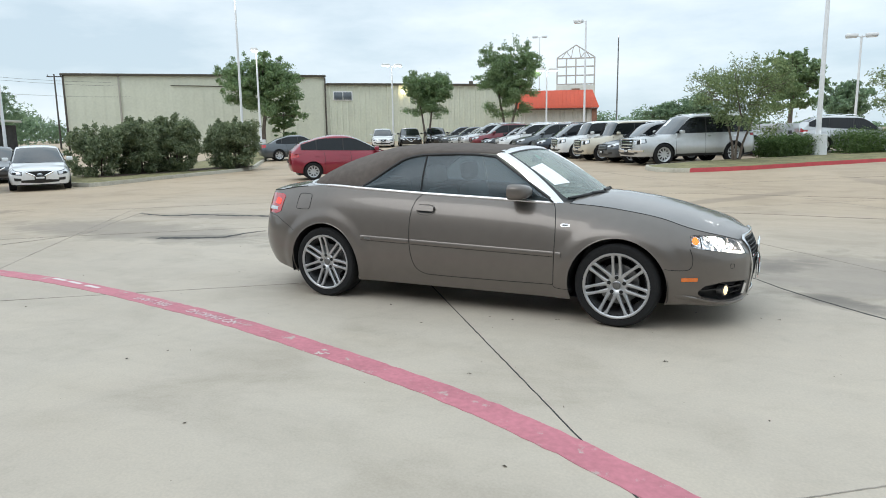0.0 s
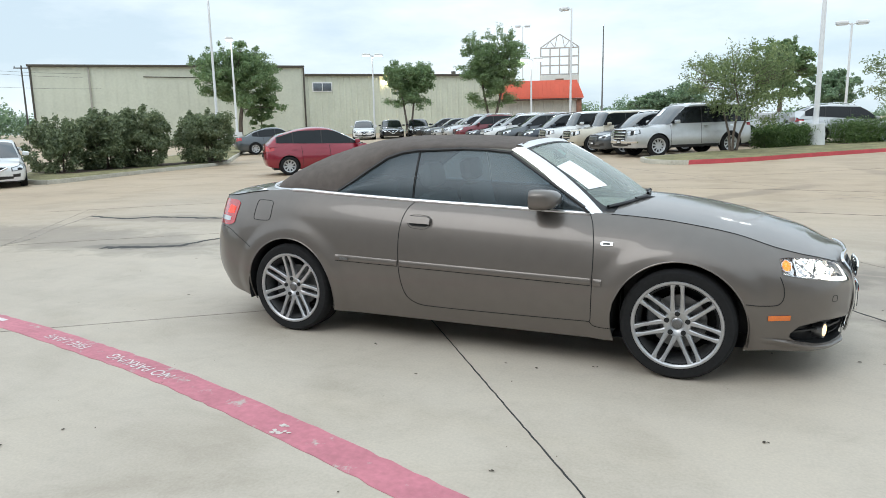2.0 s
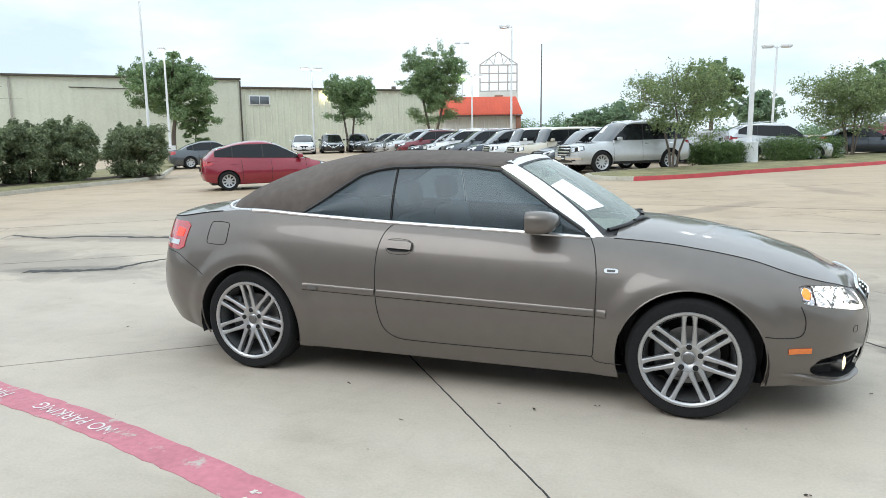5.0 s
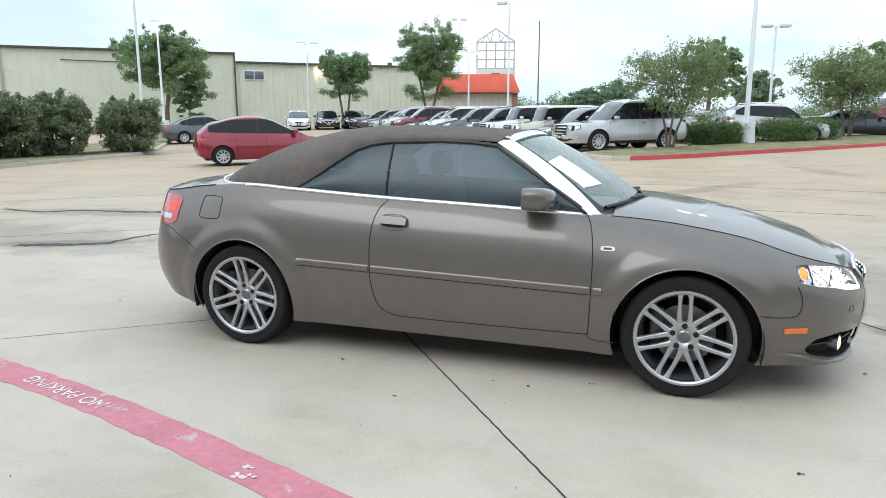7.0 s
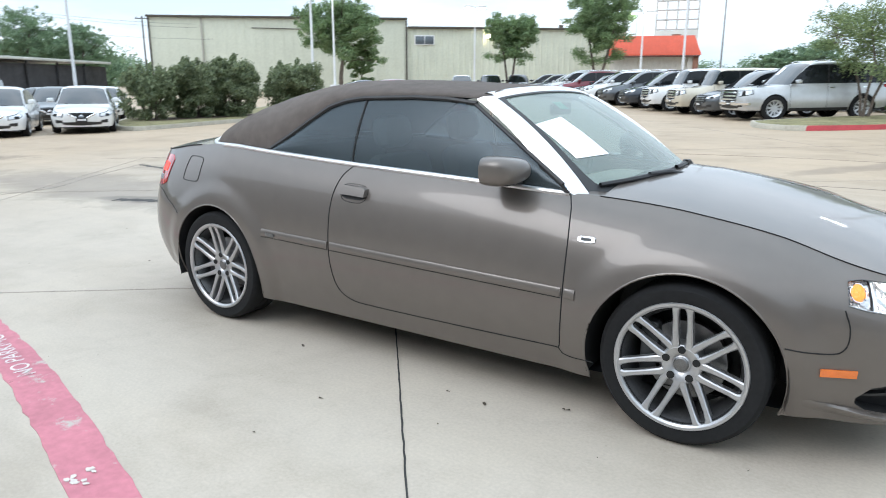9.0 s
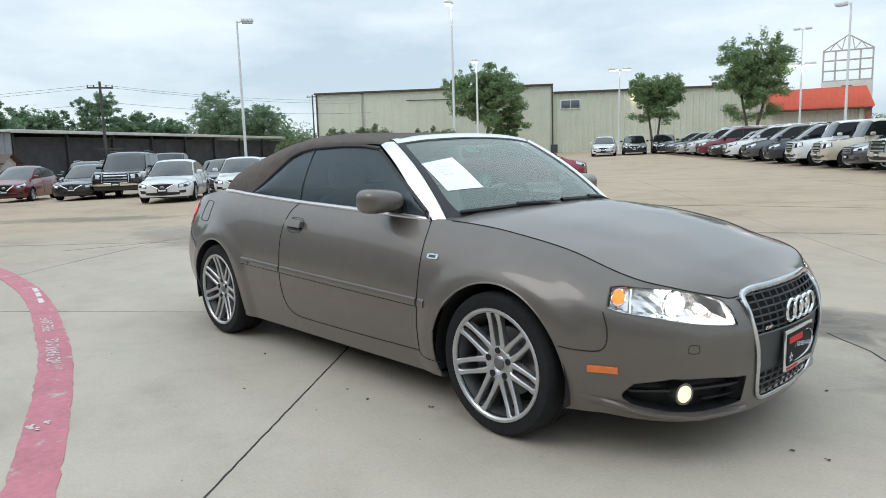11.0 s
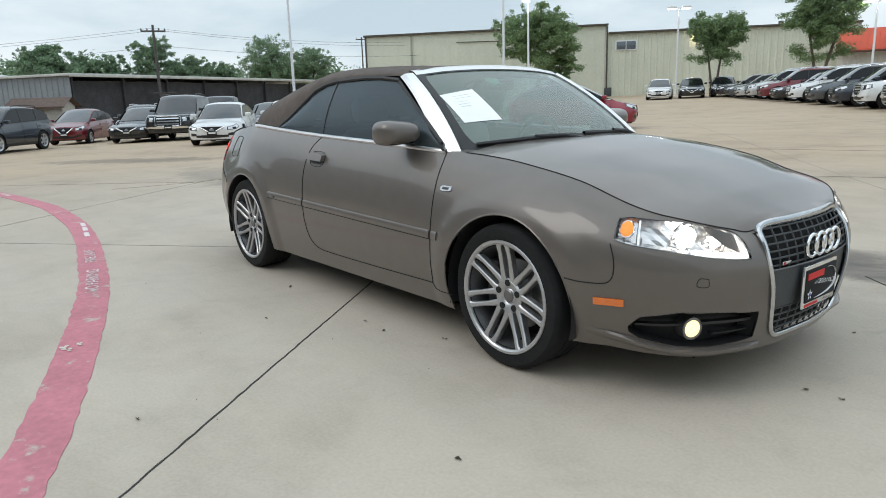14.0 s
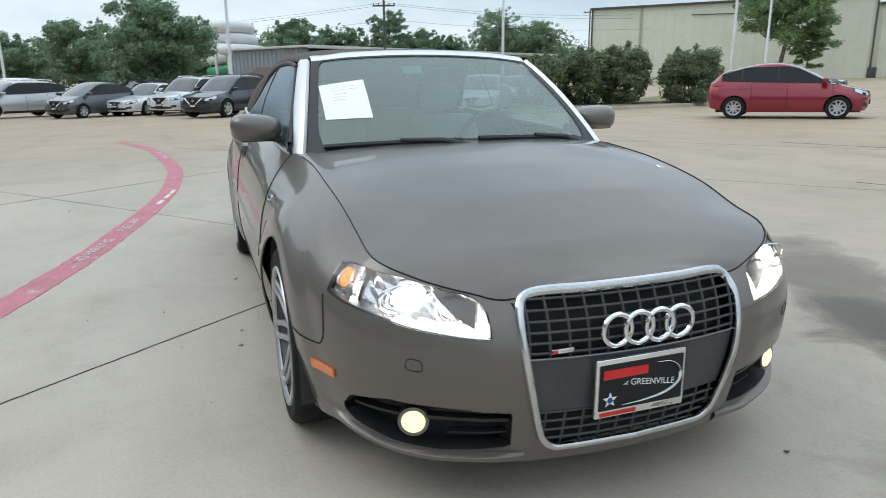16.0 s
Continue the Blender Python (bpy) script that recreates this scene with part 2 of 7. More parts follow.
# ---------------------------------------------------------------- car bodies
class Shell:
    """The outer skin of a car: a plan outline from nose to tail with top, bottom and tumblehome at each point."""

    def __init__(self, rows, widest=0.5, arches=(), flare=0.0, under=0.05, crease=None, left=0.0):
        t = spline(rows, 900)
        self.crease, self.left = crease, left
        self.d = np.r_[0, np.cumsum(np.linalg.norm(np.diff(t[:, :2], axis=0), axis=1))]
        self.t, self.length, self.widest, self.arches, self.flare, self.under = t, self.d[-1], widest, arches, flare, under
        g = np.gradient(t[:, :2], self.d, axis=0)
        nrm = np.stack([-g[:, 1], g[:, 0]], 1) * -1
        nrm /= np.linalg.norm(nrm, axis=1)[:, None]
        nrm[0], nrm[-1] = (1, 0), (-1, 0)
        self.n = nrm

    def at(self, s):
        return [float(np.interp(s, self.d, self.t[:, k])) for k in range(self.t.shape[1])] + [float(np.interp(s, self.d, self.n[:, k])) for k in (0, 1)]

    def sx(self, x):
        return float(np.interp(-x, -self.t[:, 0], self.d))

    def sy(self, y):
        k = int(len(self.d) * 0.3)
        return float(np.interp(y, self.t[:k, 1], self.d[:k]))

    def ty(self, y):
        k = int(len(self.d) * 0.7)
        return float(np.interp(y, self.t[k:, 1][::-1], self.d[k:][::-1]))

    def top(self, s, off=0.0, side=-1):
        return self.pt(s, self.at(s)[2], off, side)

    def pt(self, s, z, off=0.0, side=-1):
        x, y, zt, it, p, zb, nx, ny = self.at(s)
        if z > self.widest:
            u = max(0.0, (z - self.widest) / (zt - self.widest))
            k = u ** p
            if self.crease:
                x0, x1, x2, x3 = self.crease
                w = min(1, max(0, (x - x0) / (x1 - x0))) * min(1, max(0, (x3 - x) / (x3 - x2)))
                w = w * w * (3 - 2 * w)
                u = min(u, 1.15)
                k += w * (0.42 * u ** 1.6 + 0.58 * u ** 4.5 - k)
            ins = it * k
        else:
            ins = self.under * ((self.widest - z) / (self.widest - zb)) ** 2
        if self.flare:
            for ax, az, ar in self.arches:
                r = math.hypot(x - ax, z - az)
                if r < ar + 0.15:
                    f = min(1, max(0, (ar + 0.15 - r) / 0.11))
                    ins -= self.flare * f * f * (3 - 2 * f)
        ins -= off
        if side > 0 and y > 0.35:
            y += self.left * min(1, (y - 0.35) / 0.3)
        return Vector((x - nx * ins, side * (y - ny * ins), z))

    def skin(self, cols, rows, holes=()):
        """Both sides as one mesh, with openings (outlines in s and z)."""
        ss = np.linspace(0, self.length, cols)
        vs = 1 - (1 - np.linspace(0, 1, rows)) ** 1.25
        S, Z = np.zeros((cols, rows)), np.zeros((cols, rows))
        for i, s in enumerate(ss):
            a = self.at(s)
            S[i], Z[i] = s, a[5] + vs * (a[2] - a[5])
        cs, cz = (S[:-1, :-1] + S[1:, 1:]) / 2, (Z[:-1, :-1] + Z[1:, :-1] + Z[:-1, 1:] + Z[1:, 1:]) / 4
        keep = np.ones(cs.shape, bool)
        for poly in holes:
            q = np.array(poly, float)
            inside = np.zeros(cs.shape, bool)
            for (x0, y0), (x1, y1) in zip(q, np.roll(q, -1, 0)):
                c = (y0 > cz) != (y1 > cz)
                inside ^= c & (cs < (x1 - x0) * (cz - y0) / ((y1 - y0) if y1 != y0 else 1e-9) + x0)
            keep &= ~inside
            edge = np.zeros((cols, rows), bool)
            touch = np.zeros((cols, rows), bool)
            for di in (0, 1):
                for dj in (0, 1):
                    edge[di:cols - 1 + di, dj:rows - 1 + dj] |= inside
                    touch[di:cols - 1 + di, dj:rows - 1 + dj] |= ~inside
            for i, j in np.argwhere(edge & touch):
                p = np.array((S[i, j], Z[i, j]))
                best, bd = p, 1e9
                for a, b in zip(q, np.roll(q, -1, 0)):
                    ab = b - a
                    u = np.clip((p - a) @ ab / max(ab @ ab, 1e-9), 0, 1)
                    c = a + u * ab
                    dd = np.sum((c - p) ** 2)
                    if dd < bd:
                        best, bd = c, dd
                if j in (0, rows - 1):
                    S[i, j] = best[0] if bd < 0.01 else p[0]
                else:
                    S[i, j], Z[i, j] = best
        bm = bmesh.new()
        for side in (-1, 1):
            V = {}
            for i, j in np.argwhere(keep):
                q = []
                for k in ((i, j), (i + 1, j), (i + 1, j + 1), (i, j + 1)):
                    if k not in V:
                        V[k] = bm.verts.new(self.pt(float(S[k]), float(Z[k]), 0, side))
                    q.append(V[k])
                bm.faces.new(q if side < 0 else q[::-1])
        bmesh.ops.remove_doubles(bm, verts=bm.verts, dist=0.0008)
        return bm

    def patch(self, s0, s1, lo, hi, off=0.003, side=-1, nx=16, nz=6, deep=0.012, ends=True):
        """A plate on the skin between a lower and an upper edge, given as (s, z) points."""
        lo, hi = np.array(lo, float), np.array(hi, float)
        ring = lambda o: [[self.pt(s, float(a + (b - a) * k / nz), o, side) for k in range(nz + 1)]
                          for s in np.linspace(s0, s1, nx + 1)
                          for a, b in [(np.interp(s, lo[:, 0], lo[:, 1]), np.interp(s, hi[:, 0], hi[:, 1]))]]
        front = ring(off)
        bm = grid(front)
        if deep:
            back = ring(off - deep)
            for a, b in ((front[0], back[0]), (front[-1], back[-1]), ([r[0] for r in front], [r[0] for r in back]), ([r[-1] for r in front], [r[-1] for r in back])):
                grid([a, b], bm=bm)
            bmesh.ops.remove_doubles(bm, verts=bm.verts, dist=0.0003)
        return bm

    def strip(self, pts, w=0.004, off=0.002, side=-1):
        """A thin line on the skin through (s, z) points."""
        p = spline(pts, max(2, len(pts) * 8)) if len(pts) > 2 else np.array(pts, float)
        q = [self.pt(float(a), float(b), off, side) for a, b in p]
        return tube(q, w / 2, 6)

    def deck(self, s0, s1, centre, n=30, m=14, sink=0.0, power=2.0):
        """The panel between both top edges from s0 to s1, crowned to the centre heights (x, z)."""
        c = np.array(sorted(centre))
        rows = []
        for s in np.linspace(s0, s1, n):
            e, o = self.top(float(s)), self.top(float(s), 0.0, 1)
            zc = float(np.interp(e.x, c[:, 0], c[:, 1])) - sink
            rows.append([(e.x, e.y + (o.y - e.y) * k / m, e.z - sink + (zc - e.z + sink) * (1 - abs(1 - 2 * k / m) ** power)) for k in range(m + 1)])
        bm = grid(rows)
        bmesh.ops.remove_doubles(bm, verts=bm.verts, dist=0.0008)
        return bm


def ring_outline(s, z, r, n=40):
    return [(s + r * math.cos(2 * math.pi * k / n), z + r * math.sin(2 * math.pi * k / n)) for k in range(n)]

# ---------------------------------------------------------------- ground
def concrete():
    m, n, l, b = shader("weathered_concrete", 0.62, spec=0.35)
    co = n.new("ShaderNodeTexCoord")

    def noise_tex(scale, detail, rough=0.55, dist=0.0):
        t = n.new("ShaderNodeTexNoise")
        t.inputs["Scale"].default_value, t.inputs["Detail"].default_value = scale, detail
        t.inputs["Roughness"].default_value, t.inputs["Distortion"].default_value = rough, dist
        l.new(co.outputs["Object"], t.inputs["Vector"])
        return t

    def ramp(src, stops):
        r = n.new("ShaderNodeValToRGB")
        r.color_ramp.elements[0].position, r.color_ramp.elements[0].color = stops[0][0], (*stops[0][1], 1)
        r.color_ramp.elements[1].position, r.color_ramp.elements[1].color = stops[-1][0], (*stops[-1][1], 1)
        for p, c in stops[1:-1]:
            r.color_ramp.elements.new(p).color = (*c, 1)
        l.new(src, r.inputs["Fac"])
        return r

    def over(a, bb, fac, mode="MULTIPLY"):
        x = n.new("ShaderNodeMix")
        x.data_type, x.blend_type = "RGBA", mode
        x.inputs[0].default_value = fac
        l.new(a, x.inputs[6])
        l.new(bb, x.inputs[7])
        return x.outputs[2]

    base = ramp(noise_tex(0.16, 5, 0.55).outputs["Fac"], [(0.3, (0.410, 0.352, 0.285)), (0.5, (0.462, 0.402, 0.330)), (0.72, (0.494, 0.436, 0.362))])
    mid = ramp(noise_tex(0.8, 7, 0.6, 0.5).outputs["Fac"], [(0.32, (0.86, 0.85, 0.83)), (0.48, (1, 1, 1)), (0.70, (1.05, 1.045, 1.03))])
    fine = ramp(noise_tex(70, 3).outputs["Fac"], [(0.3, (0.88, 0.88, 0.88)), (0.7, (1.09, 1.09, 1.09))])
    stain = ramp(noise_tex(0.34, 9, 0.68, 1.2).outputs["Fac"], [(0.57, (1, 1, 1)), (0.66, (0.87, 0.86, 0.84)), (0.78, (0.72, 0.71, 0.69))])
    spots = ramp(noise_tex(11, 2, 0.5).outputs["Fac"], [(0.75, (1, 1, 1)), (0.79, (0.66, 0.64, 0.61))])
    chips = ramp(noise_tex(5.5, 2, 0.45).outputs["Fac"], [(0.775, (1, 1, 1)), (0.80, (1.22, 1.22, 1.22))])
    # drag marks of the broom and tyres, long and faint
    mpg = n.new("ShaderNodeMapping")
    mpg.inputs["Rotation"].default_value, mpg.inputs["Scale"].default_value = (0, 0, radians(24)), (0.22, 1.5, 1.0)
    tsk = n.new("ShaderNodeTexNoise")
    tsk.inputs["Scale"].default_value, tsk.inputs["Detail"].default_value, tsk.inputs["Roughness"].default_value = 1.0, 7, 0.62
    l.new(co.outputs["Object"], mpg.inputs["Vector"])
    l.new(mpg.outputs["Vector"], tsk.inputs["Vector"])
    streak = ramp(tsk.outputs["Fac"], [(0.32, (0.92, 0.915, 0.905)), (0.5, (1, 1, 1)), (0.70, (1.045, 1.04, 1.03))])
    # the older, browner pour beyond the car
    sp_, ad_, mr_ = n.new("ShaderNodeSeparateXYZ"), n.new("ShaderNodeMath"), n.new("ShaderNodeMapRange")
    l.new(co.outputs["Object"], sp_.inputs[0])
    ad_.operation = "MULTIPLY_ADD"
    ad_.inputs[1].default_value = 7.0
    l.new(noise_tex(0.16, 5, 0.6).outputs["Fac"], ad_.inputs[0])
    west, far_ = n.new("ShaderNodeMath"), n.new("ShaderNodeMath")
    west.operation, far_.operation = "MULTIPLY_ADD", "MAXIMUM"
    west.inputs[1].default_value, west.inputs[2].default_value = -1.0, -3.5
    l.new(sp_.outputs["X"], west.inputs[0])
    l.new(west.outputs[0], far_.inputs[0])
    l.new(sp_.outputs["Y"], far_.inputs[1])
    l.new(far_.outputs[0], ad_.inputs[2])
    mr_.inputs["From Min"].default_value, mr_.inputs["From Max"].default_value = 4.0, 13.0
    l.new(ad_.outputs[0], mr_.inputs["Value"])
    old = ramp(mr_.outputs["Result"], [(0.0, (1, 1, 1)), (0.45, (0.90, 0.865, 0.82)), (1.0, (0.90, 0.80, 0.68))])
    c = over(base.outputs[0], mid.outputs[0], 1.0)
    c = over(c, old.outputs[0], 1.0)
    scuff = ramp(noise_tex(4.5, 9, 0.72, 0.9).outputs["Fac"], [(0.34, (0.945, 0.94, 0.935)), (0.48, (1, 1, 1)), (0.66, (1.03, 1.03, 1.025))])
    c = over(c, streak.outputs[0], 1.0)
    c = over(c, fine.outputs[0], 0.6)
    c = over(c, scuff.outputs[0], 1.0)
    c = over(c, stain.outputs[0], 0.8)
    c = over(c, spots.outputs[0], 0.7)
    c = over(c, chips.outputs[0], 0.8)
    # damp patches left by standing water, with ragged rims
    ragged = noise_tex(1.7, 8, 0.66, 0.6)
    for cx, cy, rx, ry, ang, deep in ((0.85, 2.40, 1.25, 0.40, -30, 0.50), (1.9, 2.15, 1.0, 0.45, 15, 0.62), (3.3, 1.9, 1.3, 1.5, 20, 0.72), (3.0, 0.55, 0.5, 0.2, -40, 0.55), (-7.2, 1.75, 3.1, 0.85, -4, 0.70), (-5.5, 1.5, 0.8, 0.22, 25, 0.62), (-7.3, 3.85, 1.7, 0.42, 8, 0.68), (-15.2, 2.0, 2.8, 0.8, 29, 0.52), (1.6, 10.0, 2.2, 0.28, 57, 0.72), (4.6, 15.0, 1.6, 0.4, 110, 0.8)):
        mv = n.new("ShaderNodeMapping")
        mv.vector_type = "TEXTURE"
        mv.inputs["Location"].default_value, mv.inputs["Rotation"].default_value, mv.inputs["Scale"].default_value = (cx, cy, 0), (0, 0, radians(ang)), (rx, ry, 100)
        ln, ed = n.new("ShaderNodeVectorMath"), n.new("ShaderNodeMath")
        ln.operation, ed.operation = "LENGTH", "MULTIPLY_ADD"
        ed.inputs[1].default_value = 2.0
        l.new(co.outputs["Object"], mv.inputs["Vector"])
        l.new(mv.outputs["Vector"], ln.inputs[0])
        l.new(ragged.outputs["Fac"], ed.inputs[0])
        l.new(ln.outputs["Value"], ed.inputs[2])
        half_ = n.new("ShaderNodeMath")
        half_.operation = "MULTIPLY"
        half_.inputs[1].default_value = 0.4
        l.new(ed.outputs[0], half_.inputs[0])
        damp = ramp(half_.outputs[0], [(0.62, (deep, deep, deep * 1.02)), (0.76, (deep * 0.5 + 0.46, deep * 0.5 + 0.46, deep * 0.5 + 0.46)), (0.86, (1, 1, 1))])
        c = over(c, damp.outputs[0], 1.0)
    l.new(c, b.inputs["Base Color"])
    bp = n.new("ShaderNodeBump")
    bp.inputs["Strength"].default_value, bp.inputs["Distance"].default_value = 0.13, 0.004
    l.new(noise_tex(140, 5).outputs["Fac"], bp.inputs["Height"])
    l.new(bp.outputs["Normal"], b.inputs["Normal"])
    return m


CONCRETE = concrete()
radii = [0, 2, 4, 6, 8, 10, 12, 14, 16, 18, 21, 24, 27, 30, 34, 38, 43, 48, 54, 60, 68, 76, 90, 120, 200, 400, 900, 2500]
gb = bmesh.new()
rows = [[(r * math.cos(a), r * math.sin(a), gz(r * math.cos(a), r * math.sin(a))) for a in (2 * math.pi * k / 96 for k in range(96))] for r in radii[1:]]
grid(rows, True, gb)
gb.verts.ensure_lookup_table()
gb.faces.new(gb.verts[:96])
ground = part("ground", gb, CONCRETE, smooth=60)
tagged(ground, "pale weathered concrete parking lot with stains", "ground", kind="structure")

SEAL = plain("tar_joint_seal", (0.035, 0.034, 0.032), 0.8, var=0.3, scale=9)
OLDSEAL = plain("dusty_joint_seal", (0.30, 0.265, 0.225), 0.85, var=0.4, scale=1.5)
CRACK = plain("crack_filler", (0.05, 0.048, 0.045), 0.85, var=0.3, scale=9)


def flat_ribbon(pts, width, lift, n=60, wobble=0.0, seed=1):
    """A thin slab laid along a curve on the ground."""
    rnd = random.Random(seed)
    p = spline([(*q, 0) for q in pts], n)
    rows = []
    for i in range(n):
        d = p[min(i + 1, n - 1)] - p[max(i - 1, 0)]
        d = d / np.linalg.norm(d)
        q = np.array((-d[1], d[0]))
        w = width[0] + (width[1] - width[0]) * i / (n - 1) if isinstance(width, tuple) else width
        a, c = w / 2 * (1 + wobble * rnd.uniform(-1, 1)), w / 2 * (1 + wobble * rnd.uniform(-1, 1))
        sh = wobble * rnd.uniform(-1, 1) * w
        l_, r_ = p[i][:2] + q * (a + sh), p[i][:2] - q * (c - sh)
        zl, zr = gz(*l_), gz(*r_)
        rows.append([(*l_, zl - 0.01), (*l_, zl + lift), (*r_, zr + lift), (*r_, zr - 0.01)])
    return grid(rows)


# slab joints: two families at right angles
ju, jv = Vector((0.627, -0.779)), Vector((0.779, 0.627))
for v0, a, c in ((-0.56, -1.2, 7.5), (4.1, -22, 14), (8.7, -26, 20), (-5.2, -10, 8)):
    bmj = flat_ribbon([tuple(ju * t + jv * v0) for t in np.linspace(a, c, 14)], 0.0075, 0.0025, 160, 0.25, int(v0 * 10) + 99)
    tagged(part("pavement_joint", bmj, SEAL if v0 == -0.56 else OLDSEAL), "thin dark sealed joint between concrete slabs", "joint", kind="structure")
for u0, a, c in ((-0.78, -8, 0.1), (3.97, -0.5, 2.2), (-5.4, -9, 14), (-10, -6, 18)):
    bmj = flat_ribbon([tuple(ju * u0 + jv * t) for t in np.linspace(a, c, 12)], 0.007, 0.0025, 140, 0.3, int(u0 * 10) + 77)
    tagged(part("pavement_joint", bmj, OLDSEAL), "thin dark sealed joint between concrete slabs", "joint", kind="structure")
for k, pts in enumerate((((-9.2, 3.70), (-8.2, 3.62), (-7.86, 3.90), (-7.06, 4.0), (-6.2, 4.11)), ((-5.9, 1.24), (-5.5, 1.40), (-5.07, 1.64), (-4.98, 2.15), (-4.9, 2.45)), ((-9.4, 3.95), (-8.3, 2.3), (-7.55, 1.3), (-7.55, 0.5), (-7.7, -0.3)),
                         ((1.82, 1.78), (1.95, 1.66), (2.15, 1.5), (2.45, 1.05), (2.7, 0.72), (3.2, 0.15)),
                         ((-6, 9), (-3, 10.2), (1, 10.8), (5, 10.5)), ((-2, 6), (1, 7.2), (4, 7.1)))):
    bmj = flat_ribbon(pts, (0.07, 0.13) if k == 0 else (0.15, 0.05) if k == 1 else (0.007, 0.018) if k == 3 else 0.014, 0.003, 26, 0.34 if k in (0, 1, 3) else 0.3, 5 + k)
    tagged(part("pavement_crack", bmj, OLDSEAL if k == 2 else CRACK), "dark jagged crack across the weathered concrete", "crack", kind="structure")


def blot(cx, cy, rx, ry, ang, seed, lift=0.005):
    rnd = random.Random(seed)
    bm = bmesh.new()
    vs = []
    for k in range(40):
        t = 2 * math.pi * k / 40
        f = 0.75 + 0.18 * math.sin(3 * t + seed) + 0.12 * math.sin(7 * t + 2 * seed) + rnd.uniform(-0.08, 0.08)
        x, y = rx * f * math.cos(t), ry * f * math.sin(t)
        x, y = cx + x * math.cos(ang) - y * math.sin(ang), cy + x * math.sin(ang) + y * math.cos(ang)
        vs.append(bm.verts.new((x, y, gz(x, y) + lift)))
    ring = vs
    for f in (0.66, 0.33):
        inner = [bm.verts.new((cx + (v.co.x - cx) * f, cy + (v.co.y - cy) * f, 0)) for v in vs]
        for v in inner:
            v.co.z = gz(v.co.x, v.co.y) + lift
        for k in range(40):
            bm.faces.new((ring[k], ring[(k + 1) % 40], inner[(k + 1) % 40], inner[k]))
        ring = inner
    bm.faces.new(ring)
    return bm


rnd = random.Random(8)
DEBRIS = plain("dead_leaf_bits", (0.06, 0.045, 0.03), 0.8, var=0.4, scale=30)
bd = bmesh.new()
for k in range(120):
    x, y = rnd.uniform(-5, 5.5), rnd.uniform(-5.0, 1.2)
    r, a = 0.003 + 0.012 * rnd.random() ** 3, rnd.uniform(0, 6.28)
    vs = [bd.verts.new((x + r * rnd.uniform(0.5, 1.3) * math.cos(a + q), y + r * rnd.uniform(0.5, 1.3) * math.sin(a + q), gz(x, y) + 0.002 + rnd.uniform(0, 0.006))) for q in (0, 1.3, 2.6, 3.9, 5.2)]
    bd.faces.new(vs)
for x, y, r in ((1.795, -1.548, 0.013), (2.443, -0.183, 0.010), (0.869, -0.854, 0.013), (-0.08, -1.356, 0.010), (0.744, -2.271, 0.011), (-0.6, -0.95, 0.016), (0.55, -1.0, 0.012), (0.35, -0.98, 0.010)):
    for q in range(5):
        a = rnd.uniform(0, 6.28)
        cx, cy = x + r * rnd.uniform(-1, 1), y + r * rnd.uniform(-1, 1) * 0.6
        vs = [bd.verts.new((cx + r * 0.6 * math.cos(a + w), cy + r * 0.35 * math.sin(a + w), 0.003 + rnd.uniform(0, 0.005))) for w in (0, 1.2, 2.5, 3.8, 5.1)]
        bd.faces.new(vs)
tagged(part("leaf_litter", bd, DEBRIS), "small dark leaf bits and grit scattered on concrete", "litter", kind="stuff")


# red fire-lane line with white lettering
def worn_paint(name, col, under, amount):
    m = plain(name, col, 0.7, var=0.15, scale=3)
    n, l = m.node_tree.nodes, m.node_tree.links
    b = n["Principled BSDF"]
    src = b.inputs["Base Color"].links[0].from_socket
    t = n.new("ShaderNodeTexNoise")
    t.inputs["Scale"].default_value, t.inputs["Detail"].default_value, t.inputs["Roughness"].default_value = 7, 8, 0.7
    co = n.new("ShaderNodeTexCoord")
    l.new(co.outputs["Object"], t.inputs["Vector"])
    r = n.new("ShaderNodeMapRange")
    r.inputs["From Min"].default_value, r.inputs["From Max"].default_value = amount, amount + 0.08
    l.new(t.outputs["Fac"], r.inputs["Value"])
    x = n.new("ShaderNodeMix")
    x.data_type = "RGBA"
    x.inputs[7].default_value = (*under, 1)
    l.new(r.outputs["Result"], x.inputs[0])
    l.new(src, x.inputs[6])
    l.new(x.outputs[2], b.inputs["Base Color"])
    return m


REDPAINT = worn_paint("faded_red_paint", (0.50, 0.175, 0.21), (0.46, 0.42, 0.37), 0.585)
REDKERB = worn_paint("red_kerb_paint", (0.50, 0.07, 0.08), (0.45, 0.41, 0.36), 0.70)
LETTER = worn_paint("worn_white_paint", (0.70, 0.64, 0.62), (0.48, 0.18, 0.21), 0.55)
line_pts = [(5.4, -5.2), (3.4, -4.0), (2.0, -3.22), (1.54, -2.97), (0.76, -2.62), (-0.33, -2.26), (-1.42, -1.945), (-2.37, -1.745), (-3.3, -1.575), (-4.3, -1.44), (-5.2, -1.39), (-6.15, -1.37), (-7.0, -1.43), (-8.85, -1.64), (-10.45, -1.90), (-13, -2.6)]
line = part("fire_lane_line", flat_ribbon(line_pts, 0.195, 0.003, 260, 0.03), REDPAINT)
tagged(line, "faded red fire-lane line painted on concrete", "road marking", kind="structure")
for text, cx, cy, ang in (("NO PARKING", -1.76, -1.872, 167), ("FIRE LANE", -2.66, -1.69, 169.5), ("NO PARKING", -8.4, -1.55, 187), ("FIRE LANE", -9.3, -1.67, 190)):
    me = words(text, 0.118, "marking_letters")
    ob = part("marking_letters", me, LETTER, smooth=None)
    ob.parent = line
    ob.matrix_basis = pose(cx, cy, gz(cx, cy) + 0.0055, 0, 0, ang)
